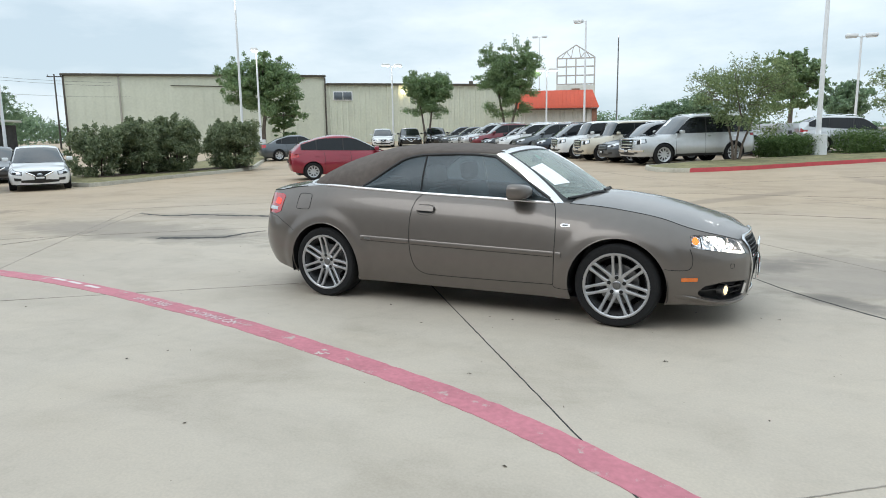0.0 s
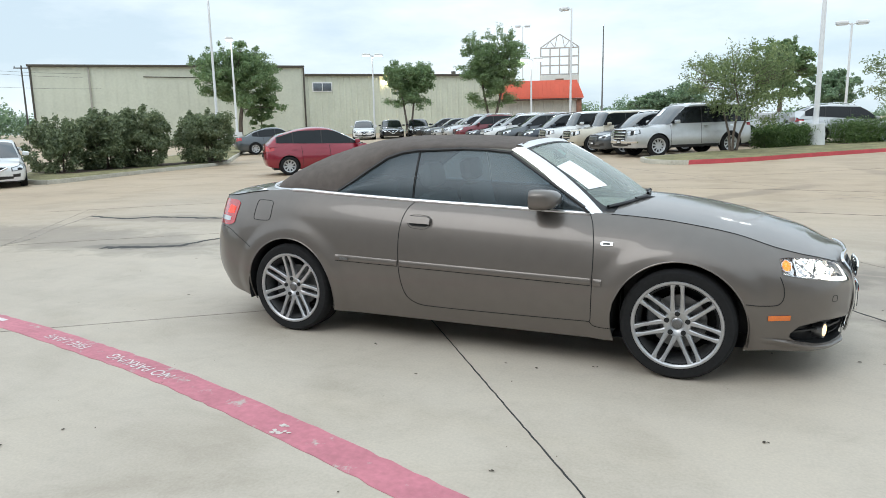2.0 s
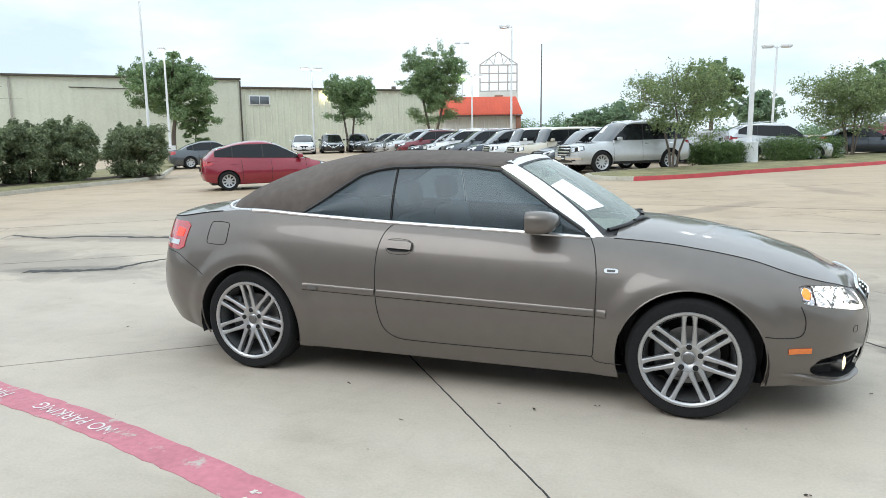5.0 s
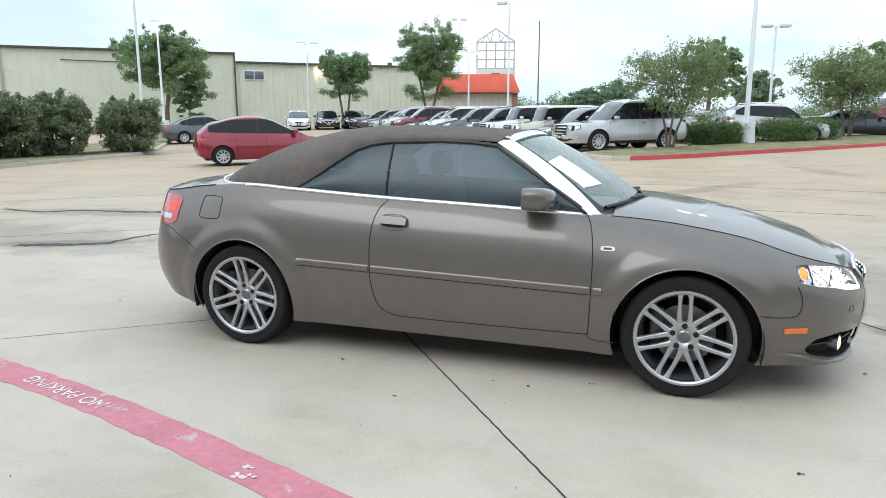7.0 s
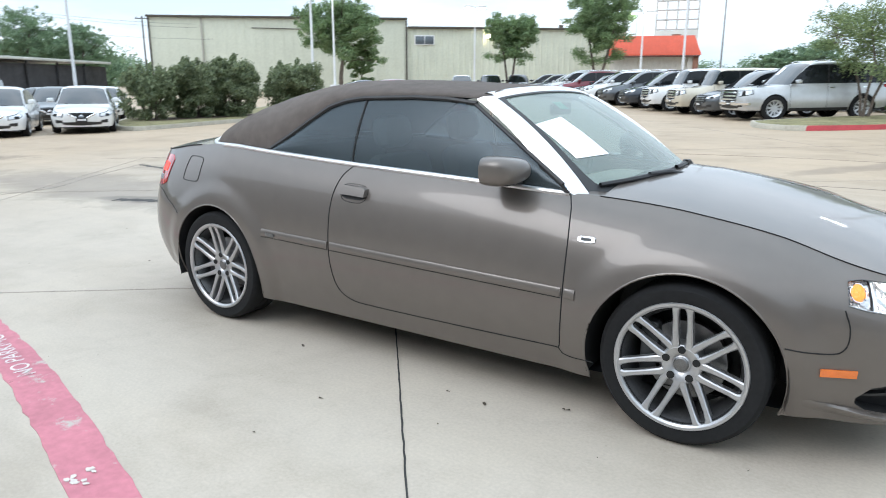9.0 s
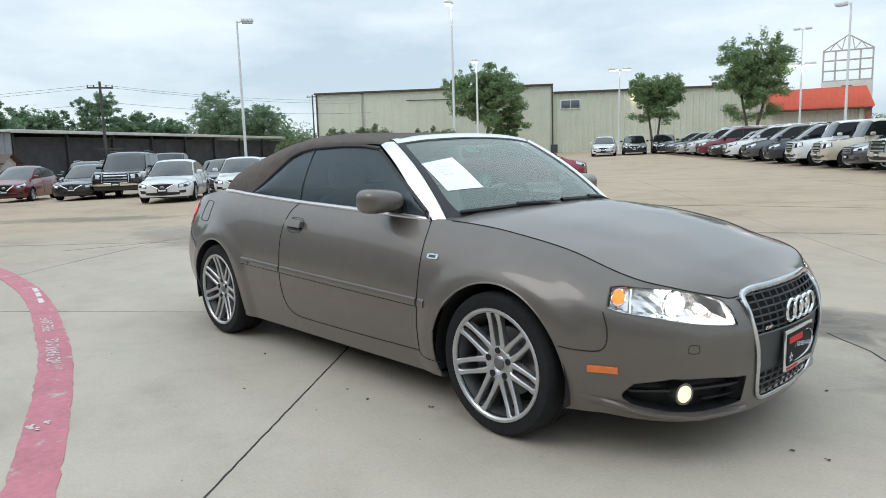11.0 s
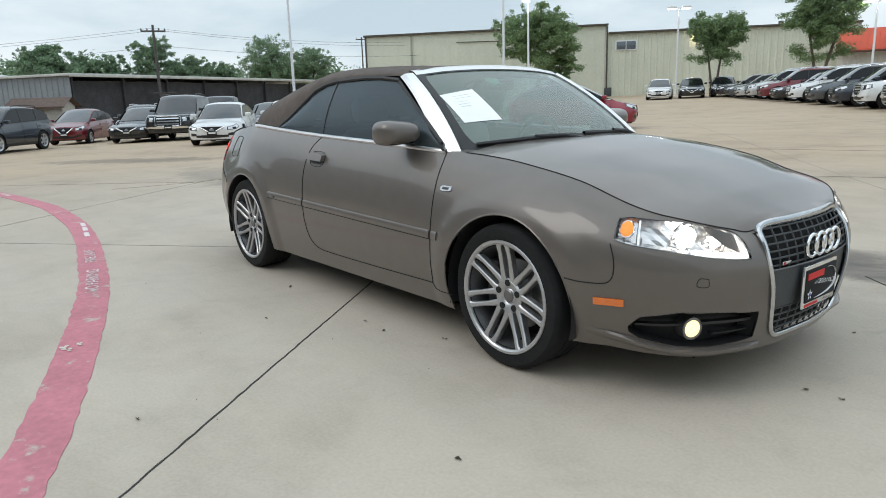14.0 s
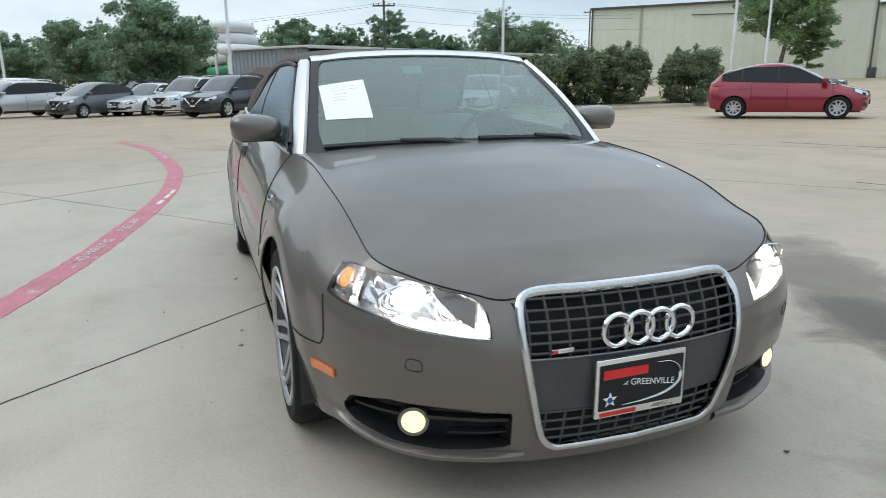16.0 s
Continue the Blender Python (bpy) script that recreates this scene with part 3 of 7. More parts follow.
for cx, cy, ang in ((-3.75, -1.485, 171), (-4.1, -1.425, 171), (-4.4, -1.38, 173)):
    ob = part("marking_bar", box(-0.12, -0.022, 0, 0.12, 0.022, 0.001), LETTER, line)
    ob.matrix_basis = pose(cx, cy, 0.005, 0, 0, ang)
mk = bmesh.new()
rnd = random.Random(4)
for k in range(9):
    x, y = -0.33 + rnd.uniform(-0.07, 0.07), -2.29 + rnd.uniform(-0.05, 0.05)
    vs = [mk.verts.new((x + rnd.uniform(0.006, 0.024) * math.cos(a), y + rnd.uniform(0.006, 0.018) * math.sin(a), 0.0052 + 0.0003 * k)) for a in (0, 1, 2, 3, 4, 5)]
    mk.faces.new(vs)
part("worn_spot", mk, plain("bare_concrete_chip", (0.6, 0.55, 0.5), 0.8), line)


# ---------------------------------------------------------------- planted islands
GRASS = plain("dry_lawn", (0.20, 0.18, 0.085), 0.9, var=0.5, scale=1.6, bump=0.6, bscale=60)
MULCH = plain("brown_mulch", (0.075, 0.05, 0.035), 0.95, var=0.4, scale=5, bump=0.8, bscale=40)
KERB = plain("kerb_concrete", (0.42, 0.39, 0.32), 0.8, var=0.2, scale=2, bump=0.3, bscale=60)


def island(name, outline, label, fill_mat, red=None, h=0.14):
    """A raised bed: a kerb ring with rounded top round a filled middle."""
    p = spline([(*q, 0) for q in outline + outline[:1]], 120)[:-1, :2]
    c = p.mean(0)
    th = thing(name, label, "planting bed")
    th["kind"] = "structure"
    segs = {"kerb": [], "red_kerb": []}
    for i in range(len(p)):
        a, b_ = p[i], p[(i + 1) % len(p)]
        segs["red_kerb" if red and red(*((a + b_) / 2)) else "kerb"].append((a, b_))
    for key, lst in segs.items():
        bm = bmesh.new()
        for a, b_ in lst:
            rows = []
            for q in (a, b_):
                d = (c - q) / np.linalg.norm(c - q)
                z = gz(*q)
                rows.append([(*(q + d * o), z + hh) for o, hh in ((-0.02, -0.05), (0, h * 0.75), (0.025, h), (0.14, h), (0.16, h - 0.03))])
            grid(rows, bm=bm)
        if lst:
            bmesh.ops.remove_doubles(bm, verts=bm.verts, dist=0.001)
            part(key, bm, REDKERB if key == "red_kerb" else KERB, th, "red-painted kerb" if key == "red_kerb" else "")
    bm = bmesh.new()
    rings = []
    for f in (0.15, 0.9, 2.2):
        ring = []
        for q in p:
            dist = np.linalg.norm(c - q)
            w = q + (c - q) / dist * min(f, dist * 0.8)
            ring.append((*w, gz(*w) + h - 0.03 + 0.04 * min(f, 1.2)))
        rings.append(ring)
    grid(rings, True, bm)
    bm.verts.ensure_lookup_table()
    bm.faces.new([v for v in bm.verts[-len(p):]])
    part("lawn", bm, fill_mat, th)
    return th


bed_left = island("planting_bed", [(-20.0, 9.9), (-19.0, 9.9), (-19.1, 11.3), (-19.6, 13.7), (-19.9, 16.3), (-20.1, 18.2), (-20.9, 20.2), (-23.9, 24.3), (-28.6, 30.8), (-31.0, 33.0), (-32.0, 31.5), (-29.5, 26.0), (-27.5, 20.0), (-26.5, 15.0), (-23.5, 12.0)],
                  "raised bed with dry grass and concrete kerb", GRASS)
bed_right = island("planting_bed", [(-2.1, 19.9), (-1.7, 18.5), (-0.6, 17.6), (1.1, 18.9), (3.5, 22.2), (6.2, 25.5), (9.3, 29.2), (15, 36.5), (22, 46), (20, 47.5), (12, 39.5), (7, 34.0), (4.4, 30.0), (1.5, 25.2), (-0.8, 22.2)],
                   "raised grass bed with a red-painted kerb", GRASS, red=lambda x, y: x > -0.3 and y < 17.9 + 1.33 * (x + 0.75) + 1.4)
for cx, cy, rx, ry, a, sd in ((-22.3, 14.6, 3.2, 1.6, 1.35, 2), (-21.6, 18.9, 2.2, 1.4, 1.2, 5)):
    mb = blot(cx, cy, rx, ry, a, sd, 0.17)
    ob = part("mulch", mb, MULCH, bed_left)
for cx, cy, rx, ry, a, sd in ((3.6, 26.4, 3.4, 1.1, 0.9, 3),):
    part("mulch", blot(cx, cy, rx, ry, a, sd, 0.17), MULCH, bed_right)

# ---------------------------------------------------------------- the long metal building
SHEET = plain("cream_metal_sheet", (0.60, 0.61, 0.50), 0.5, 0.0, var=0.07, scale=0.5, bump=0.05, bscale=4)
TRIMDARK = plain("dark_brown_trim", (0.07, 0.06, 0.045), 0.6, var=0.2)
ORANGE = plain("orange_metal_roof", (0.62, 0.10, 0.05), 0.5, var=0.12, scale=0.8)
OFFWHITE = plain("offwhite_sheet", (0.6, 0.58, 0.53), 0.6, var=0.1, scale=0.6)
BRICK = plain("brown_brick", (0.25, 0.12, 0.08), 0.8, var=0.3, scale=5)
WINBLUE = plain("window_pane", (0.10, 0.12, 0.14), 0.1, 0.0, 0.5, var=0.3, scale=2)


def ribbed(x0, x1, z0, z1, y=0.0, pitch=0.6, d=0.05):
    """Upright sheet metal with raised ribs, facing -y."""
    xs = []
    x = x0
    while x < x1 - 0.01:
        w = min(pitch, x1 - x)
        xs += [(x, 0), (x + 0.62 * w, 0), (x + 0.70 * w, -d), (x + 0.88 * w, -d), (x + 0.96 * w, 0)]
        x += w
    xs.append((x1, 0))
    return grid([[(a, y + o, z0), (a, y + o, z1)] for a, o in xs])


bld = thing("warehouse_building", "long cream ribbed-metal warehouse with dark roof trim", "building", at=pose(-58.98, 37.78, 0.35, 0, 0, 40.2))
H1, H2, L1, L2 = 7.3, 6.5, 24.4, 47.0
part("wall", ribbed(0, L1, -1, H1, 0, 0.9, 0.018), SHEET, bld)
part("wall", ribbed(L1, L2, -1, H2, 0.02, 0.6, 0.07), SHEET, bld)
bmw = bmesh.new()
box(0, 0.1, -1, L1, 26, H1 - 0.06, bm=bmw)
part("core", bmw, SHEET, bld)
part("core", box(L1, 0.12, -1, L2, 26, H2 - 0.06), SHEET, bld)
part("roof", grid([[(-0.2, -0.25, H1), (L1 + 0.1, -0.25, H1)], [(-0.2, 13, H1 + 0.9), (L1 + 0.1, 13, H1 + 0.9)], [(-0.2, 26, H1), (L1 + 0.1, 26, H1)]]), OFFWHITE, bld)
part("roof", grid([[(L1, -0.25, H2), (L2, -0.25, H2)], [(L1, 13, H2 + 0.9), (L2, 13, H2 + 0.9)], [(L1, 26, H2), (L2, 26, H2)]]), OFFWHITE, bld)
part("gutter", box(-0.2, -0.32, H1 - 0.16, L1 + 0.1, -0.08, H1 + 0.04, 0.03), TRIMDARK, bld)
part("gutter", box(L1 + 0.15, -0.32, H2 - 0.16, L2, -0.08, H2 + 0.04, 0.03), TRIMDARK, bld)
part("downpipe", box(L1 - 0.07, -0.2, -1, L1 + 0.08, -0.06, H1 - 0.2, 0.02), TRIMDARK, bld)
part("downpipe", box(4.75, -0.14, -1, 4.92, -0.06, H1 - 0.2, 0.02), plain("grey_downpipe", (0.36, 0.34, 0.29), 0.6, var=0.1), bld)
part("corner_trim", box(-0.1, -0.1, -1, 0.06, 0.1, H1, 0.02), TRIMDARK, bld)
part("cable", tube([(9.5, -0.1, H1 - 1.05), (13, -0.1, H1 - 1.1), (17, -0.1, H1 - 1.2)], 0.04), TRIMDARK, bld)
part("roof_vent", cyl((40.5, 1.5, H2), (40.5, 1.5, H2 + 0.45), 0.24, 0.24, 14), TRIMDARK, bld)
part("foundation_strip", box(L1 + 0.2, -0.25, -1, L2, 0.0, 0.35, 0.02), plain("dark_base", (0.1, 0.11, 0.07), 0.9, var=0.3), bld)
wn1 = part("window_frame", box(25.2, -0.1, 4.78, 27.2, 0.0, 5.72, 0.02), WHITE, bld)
for a in (25.3, 26.24):
    part("pane", box(a, -0.13, 4.88, a + 0.86, -0.09, 5.62, 0.005), WINBLUE, wn1)
part("wall_lamp", box(32.4, -0.35, 5.55, 32.8, -0.02, 5.85, 0.04), glow("wall_lamp_glow", (1.0, 0.85, 0.5), 14), bld)
part("meter_box", box(24.2, -0.22, 0.2, 24.9, -0.02, 1.3, 0.03), DARKGREY, bld)
# shopfront at the far end
shop = thing("shopfront", "white shopfront with an orange fascia and brick corner", "building", at=pose(-21.9, 64.0, 0.9, 0, 0, 19))
part("wall", ribbed(-1.2, 6.0, -1, 3.3, 0, 0.45, 0.05), OFFWHITE, shop)
# sloped orange sheet canopy with standing seams
part("fascia", grid([[(-1.4, -1.1, 3.15), (7.1, -1.1, 3.15)], [(-1.4, -1.1, 3.3), (7.1, -1.1, 3.3)], [(-1.4, 0.0, 5.0), (6.5, 0.0, 5.0)], [(-1.4, 3, 5.05), (6.5, 3, 5.05)]]), ORANGE, shop)
for k in range(19):
    x = -1.2 + k * 0.42
    part("seam", tube([(x, -1.1, 3.32), (x, -0.02, 5.0)], 0.02, 5), ORANGE, shop)
part("soffit", box(-1.4, -1.08, 3.02, 7.0, 0.0, 3.14, 0.02), plain("dark_soffit", (0.12, 0.06, 0.05), 0.8, var=0.2), shop)
part("side_panel", box(6.0, -0.5, -1, 6.45, 0.4, 3.05, 0.02), OFFWHITE, shop)
part("corner_pier", box(6.45, -0.75, -1, 6.95, 0.3, 3.0, 0.03), BRICK, shop)
part("core", box(-1.2, 0.1, -1, 6.4, 6.5, 4.9), OFFWHITE, shop)
# ---------------------------------------------------------------- lamp posts and poles
LAMPGLOW = glow("lit_lamp_glass", (0.95, 1.0, 1.0), 22)
FRAMEGREY = plain("weathered_sign_steel", (0.44, 0.41, 0.38), 0.6, var=0.15)
BASEWHITE = plain("white_painted_concrete", (0.66, 0.67, 0.67), 0.8, var=0.1, scale=2, bump=0.2)


sign = thing("sign_tower", "open weathered steel sign frame with gabled top", "sign frame", at=pose(-20.0, 75.0, 1.1, 0, 0, 16))
for x in (-2.15, -1.08, 0.0, 1.08, 2.15):
    part("post", box(x - 0.08, -0.08, 0 if abs(x) > 2 else 6.0, x + 0.08, 0.08, 9.05, 0.01), FRAMEGREY, sign)
for z in (6.05, 7.05, 8.05, 9.0):
    part("rail", box(-2.2, -0.09, z - 0.07, 2.2, 0.09, z + 0.07, 0.01), FRAMEGREY, sign)
part("sign_base", box(-2.25, -0.2, 3.4, 2.25, 0.2, 5.95, 0.03), OFFWHITE, sign)
part("name_bar", box(-0.45, -0.24, 5.25, 0.5, -0.19, 5.55), BRICK, sign)
for s_ in (-1, 1):
    part("gable_bar", tube([(s_ * 2.2, 0, 9.05), (0, 0, 10.5)], 0.07, 6), FRAMEGREY, sign)
    part("gable_strut", tube([(s_ * 1.6, 0, 9.05), (s_ * 1.1, 0, 9.78)], 0.045, 6), FRAMEGREY, sign)
    part("gable_strut", tube([(s_ * 0.55, 0, 9.05), (s_ * 1.1, 0, 9.78)], 0.045, 6), FRAMEGREY, sign)
    part("gable_strut", tube([(s_ * 0.55, 0, 9.05), (s_ * 0.3, 0, 10.3)], 0.045, 6), FRAMEGREY, sign)


def lamp_post(x, y, h, heads, base=0.0, lit=False, r=0.09, yaw=0.0, label="tall white steel lamp post"):
    th = thing("lamp_post", label + (" with lit heads" if lit else " with shoebox heads") + (" on concrete" if base else ""), "lamp post", "lot lamp posts", pose(x, y, gz(x, y), 0, 0, yaw))
    if base:
        part("base", cyl((0, 0, -0.1), (0, 0, base), 0.40, 0.35, 24), BASEWHITE, th, "white concrete base")
    part("pole", cyl((0, 0, base), (0, 0, h), r, r * 0.62, 14), POLEWHITE, th)
    for k in range(heads):
        s_ = 1 if k == 0 else -1
        part("arm", tube([(0, 0, h - 0.1), (s_ * 0.2, 0, h - 0.02), (s_ * 0.4, 0, h + 0.02)], 0.035), POLEWHITE, th)
        hd = part("lamp_head", box(s_ * 0.22, -0.22, h - 0.06, s_ * 0.92, 0.22, h + 0.15, 0.07), POLEWHITE if not lit else WHITE, th)
        part("lamp_glass", box(s_ * 0.27, -0.18, h - 0.11, s_ * 0.87, 0.18, h - 0.055, 0.02), LAMPGLOW if lit else CLEARLENS, hd)
    return th


lamp_post(-28.75, 28.3, 10.2, 1, lit=True, yaw=-60)
lamp_post(-33.27, 35.2, 7.4, 1, base=0.9, lit=True, yaw=-60)
lamp_post(3.66, 27.3, 8.8, 2, base=1.02, yaw=20, r=0.11, lit=True)
lamp_post(-10.9, 44.6, 8.8, 1, yaw=170)
lamp_post(6.4, 46.1, 6.2, 2, yaw=10)
lamp_post(-29.7, 49.0, 7.0, 2, lit=True, yaw=45)
lamp_post(-33.9, 16.3, 9.2, 1, yaw=60)
lamp_post(-34.0, 1.1, 9.0, 1, yaw=80)
lamp_post(-49.8, -12.3, 9.0, 1, yaw=80)
lamp_post(-25.3, 77.6, 12.0, 2, yaw=20)
lamp_post(-15.9, 51.2, 6.0, 2, lit=True, yaw=30)
fp = thing("flagpole", "slim bare grey flagpole", "flagpole", at=pose(-12.0, 60.6, gz(-12, 60.6)))
part("pole", cyl((0, 0, 0), (0, 0, 9.3), 0.08, 0.05, 12), plain("grey_steel", (0.16, 0.16, 0.16), 0.5, 0.3), fp)
part("finial", cyl((0, 0, 9.3), (0, 0, 9.45), 0.07, 0.04, 12), CHROME, fp)
WOODPOLE = plain("weathered_pole_wood", (0.085, 0.08, 0.075), 0.9, var=0.3, scale=3)
up = thing("utility_pole", "weathered wooden utility pole with crossarm", "utility pole", at=pose(-50.05, 13.7, gz(-50.05, 13.7), 0, 0, 70))
part("pole", cyl((0, 0, -0.3), (0, 0, 7.45), 0.12, 0.085, 12), WOODPOLE, up)
part("crossarm", box(-0.85, -0.05, 6.95, 0.85, 0.05, 7.07, 0.01), WOODPOLE, up)
part("crossarm", box(-0.5, -0.05, 2.6, 1.1, 0.05, 2.7, 0.01), WOODPOLE, up)
for a in (-0.8, -0.4, 0.4, 0.8):
    part("insulator", cyl((a, 0, 7.07), (a, 0, 7.22), 0.05, 0.03, 8), DARKGREY, up)
WIRE = plain("black_wire", (0.02, 0.02, 0.02), 0.6)
for k, (dz, a, c) in enumerate(((6.75, (-140, -40, 10), (-60, 60, 9.0)), (6.6, (-140, -41, 9.6), (-60, 61, 8.6)), (5.5, (-140, -40, 8.4), (-58, 62, 7.6)))):
    pts = [Vector(a).lerp(Vector((-50.05, 13.7 + 0.3 * k, dz)), t) - Vector((0, 0, 1.6 * 4 * t * (1 - t))) for t in np.linspace(0, 1, 12)]
    pts += [Vector((-50.05, 13.7 + 0.3 * k, dz)).lerp(Vector(c), t) - Vector((0, 0, 1.2 * 4 * t * (1 - t))) for t in np.linspace(0, 1, 12)][1:]
    tagged(part("power_line", tube(pts, 0.010, 5), WIRE), "thin black overhead power line", "cable")
corner_pole = thing("utility_pole", "slim wooden utility pole beside the warehouse corner", "utility pole", at=pose(-65.7, 41.6, gz(-65.7, 41.6), 0, 0, 40))
part("pole", cyl((0, 0, -0.5), (0, 0, 7.7), 0.10, 0.07, 12), WOODPOLE, corner_pole)
part("crossarm", box(-0.7, -0.05, 7.4, 0.7, 0.05, 7.5, 0.01), WOODPOLE, corner_pole)
for a in (-0.6, 0.6):
    part("insulator", cyl((a, 0, 7.5), (a, 0, 7.65), 0.05, 0.03, 8), DARKGREY, corner_pole)

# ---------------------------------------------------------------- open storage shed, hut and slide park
DARKWALL = plain("dark_shed_shade", (0.042, 0.042, 0.046), 0.9, var=0.4, scale=1.5)
GREYSHEET = plain("grey_sheet", (0.22, 0.24, 0.26), 0.6, var=0.15, scale=1)
TINROOF = plain("pale_tin_roof", (0.52, 0.52, 0.49), 0.5, 0.2, var=0.2, scale=1)
sd = Vector((-63.2 + 47.5, 32.6 - 7.3, 0))
shed = thing("storage_shed", "long dark open storage shed with pale tin roof", "shed", at=pose(-47.5, 7.3, -0.3, 0, 0, math.degrees(math.atan2(sd.y, sd.x))))
SL = sd.length + 6
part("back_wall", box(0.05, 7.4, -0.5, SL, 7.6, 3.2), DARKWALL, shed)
# shade inside the open shed, put in as a near-black sheet across its front
part("shade_sheet", box(0.0, 0.25, -0.5, SL, 0.33, 3.3), DARKWALL, shed)
part("end_wall", ribbed(0.0, 9.0, -0.5, 3.6, 0, 0.5), GREYSHEET, shed).matrix_basis = pose(-0.02, 9.0, 0, 0, 0, -90)
part("roof", box(-0.3, -0.3, 3.62, SL, 9.4, 3.78, 0.02), TINROOF, shed)
part("roof_edge", box(-0.3, -0.36, 3.55, SL, -0.28, 3.76, 0.02), TINROOF, shed)
for k in range(8):
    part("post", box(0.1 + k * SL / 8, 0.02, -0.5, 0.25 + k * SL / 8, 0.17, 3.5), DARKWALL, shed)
hut = thing("garden_hut", "small beige hut with a brown gabled roof", "hut", at=pose(-40.6, 4.4, -0.35, 0, 0, 60))
HUTWALL = plain("beige_boards", (0.42, 0.40, 0.36), 0.8, var=0.2)
part("wall", box(-1.3, -1.0, -0.3, 1.3, 1.0, 1.75, 0.01), HUTWALL, hut)
for s_ in (-1, 1):
    part("roof_slope", grid([[(-1.55, s_ * 1.35, 1.62), (1.55, s_ * 1.35, 1.62)], [(-1.55, s_ * 1.35, 1.70), (1.55, s_ * 1.35, 1.70)], [(-1.55, 0, 2.2), (1.55, 0, 2.2)]]), plain("brown_shingle", (0.11, 0.075, 0.06), 0.9, var=0.3), hut)
part("gable", grid([[(1.29, -1.0, 1.7), (1.29, 1.0, 1.7)], [(1.29, 0, 2.1), (1.29, 0.001, 2.1)]]), HUTWALL, hut)
part("gable", grid([[(-1.29, -1.0, 1.7), (-1.29, 1.0, 1.7)], [(-1.29, 0, 2.1), (-1.29, 0.001, 2.1)]]), HUTWALL, hut)
part("door", box(-0.4, -1.04, -0.3, 0.4, -0.99, 1.5, 0.01), plain("hut_door", (0.2, 0.16, 0.12), 0.7), hut)
SLIDE = plain("white_slide_tube", (0.7, 0.72, 0.70), 0.35, var=0.06)
SLIDEG = plain("green_slide_tube", (0.05, 0.32, 0.14), 0.35, var=0.1)
park = thing("water_slide", "coiled white and green water slide tubes", "water slide", at=pose(-62.0, 3.1, -0.5, 0, 0, 70))
for k, (z, m_, r_) in enumerate(((5.9, SLIDE, 1.5), (4.9, SLIDE, 1.3), (3.9, SLIDE, 1.9), (2.9, SLIDEG, 1.6))):
    part("slide_tube", tube([(-r_ * 1.6 + 1.4 * k, 0, z + 0.4)] + [(r_ * math.cos(t) + 0.4 * k, r_ * math.sin(t), z - 0.12 * t) for t in np.linspace(-2.6, 2.6, 22)] + [(-r_ * 1.8, 2.2, z - 0.6)], 0.5, 12), m_, park)
for x, y in ((-1.6, 0), (0, 1.6), (1.8, 0), (0, -1.6)):
    part("support", cyl((x, y, 0), (x, y, 6.4), 0.14, 0.12, 10), POLEWHITE, park)

# plain unseen wall added behind the walk, to darken reflections in the car
REFLECTWALL = plain("added_wall_grey", (0.24, 0.26, 0.275), 0.85, var=0.12, scale=0.8, bump=0.3)
closing = part("wall_south", box(-34, -16.4, -0.5, 95, -16.0, 8.6, 0.02), REFLECTWALL)
tagged(closing, "plain grey unseen wall added for the car's reflections", "wall", kind="structure")

# ---------------------------------------------------------------- the taupe convertible
TAUPE = paint("taupe_metallic_paint", (0.141, 0.122, 0.107), 0.42, 0.40)
TAUPE.node_tree.nodes["Principled BSDF"].inputs["Coat Roughness"].default_value = 0.05
TAUPE.node_tree.nodes["Principled BSDF"].inputs["Coat Weight"].default_value = 0.85
TAUPE.node_tree.nodes["Principled BSDF"].inputs["Coat IOR"].default_value = 1.42
CANVAS = plain("brown_canvas", (0.136, 0.116, 0.104), 0.95, var=0.16, scale=2.0, bump=0.35, bscale=420, spec=0.2)
LEATHER = plain("grey_leather", (0.40, 0.40, 0.37), 0.6, var=0.1, scale=6)
DASH = plain("pale_dash", (0.55, 0.54, 0.49), 0.6, var=0.08, scale=6)
PAPER = plain("white_paper", (0.92, 0.93, 0.93), 0.7, var=0.02, scale=9)
SATIN = plain("satin_silver_trim", (0.78, 0.78, 0.78), 0.28, 0.85, var=0.04, scale=3)
AMBER = plain("amber_lens", (0.75, 0.17, 0.02), 0.25, 0, 1.0, var=0.1, scale=30)
REFLECT = plain("lamp_reflector", (0.72, 0.72, 0.72), 0.16, 0.85, var=0.06, scale=12, bump=0.12, bscale=25)
GRILLCHROME = plain("dulled_chrome", (0.60, 0.61, 0.62), 0.16, 1.0, var=0.08, scale=4)
GAP = plain("panel_gap", (0.008, 0.008, 0.008), 0.8)

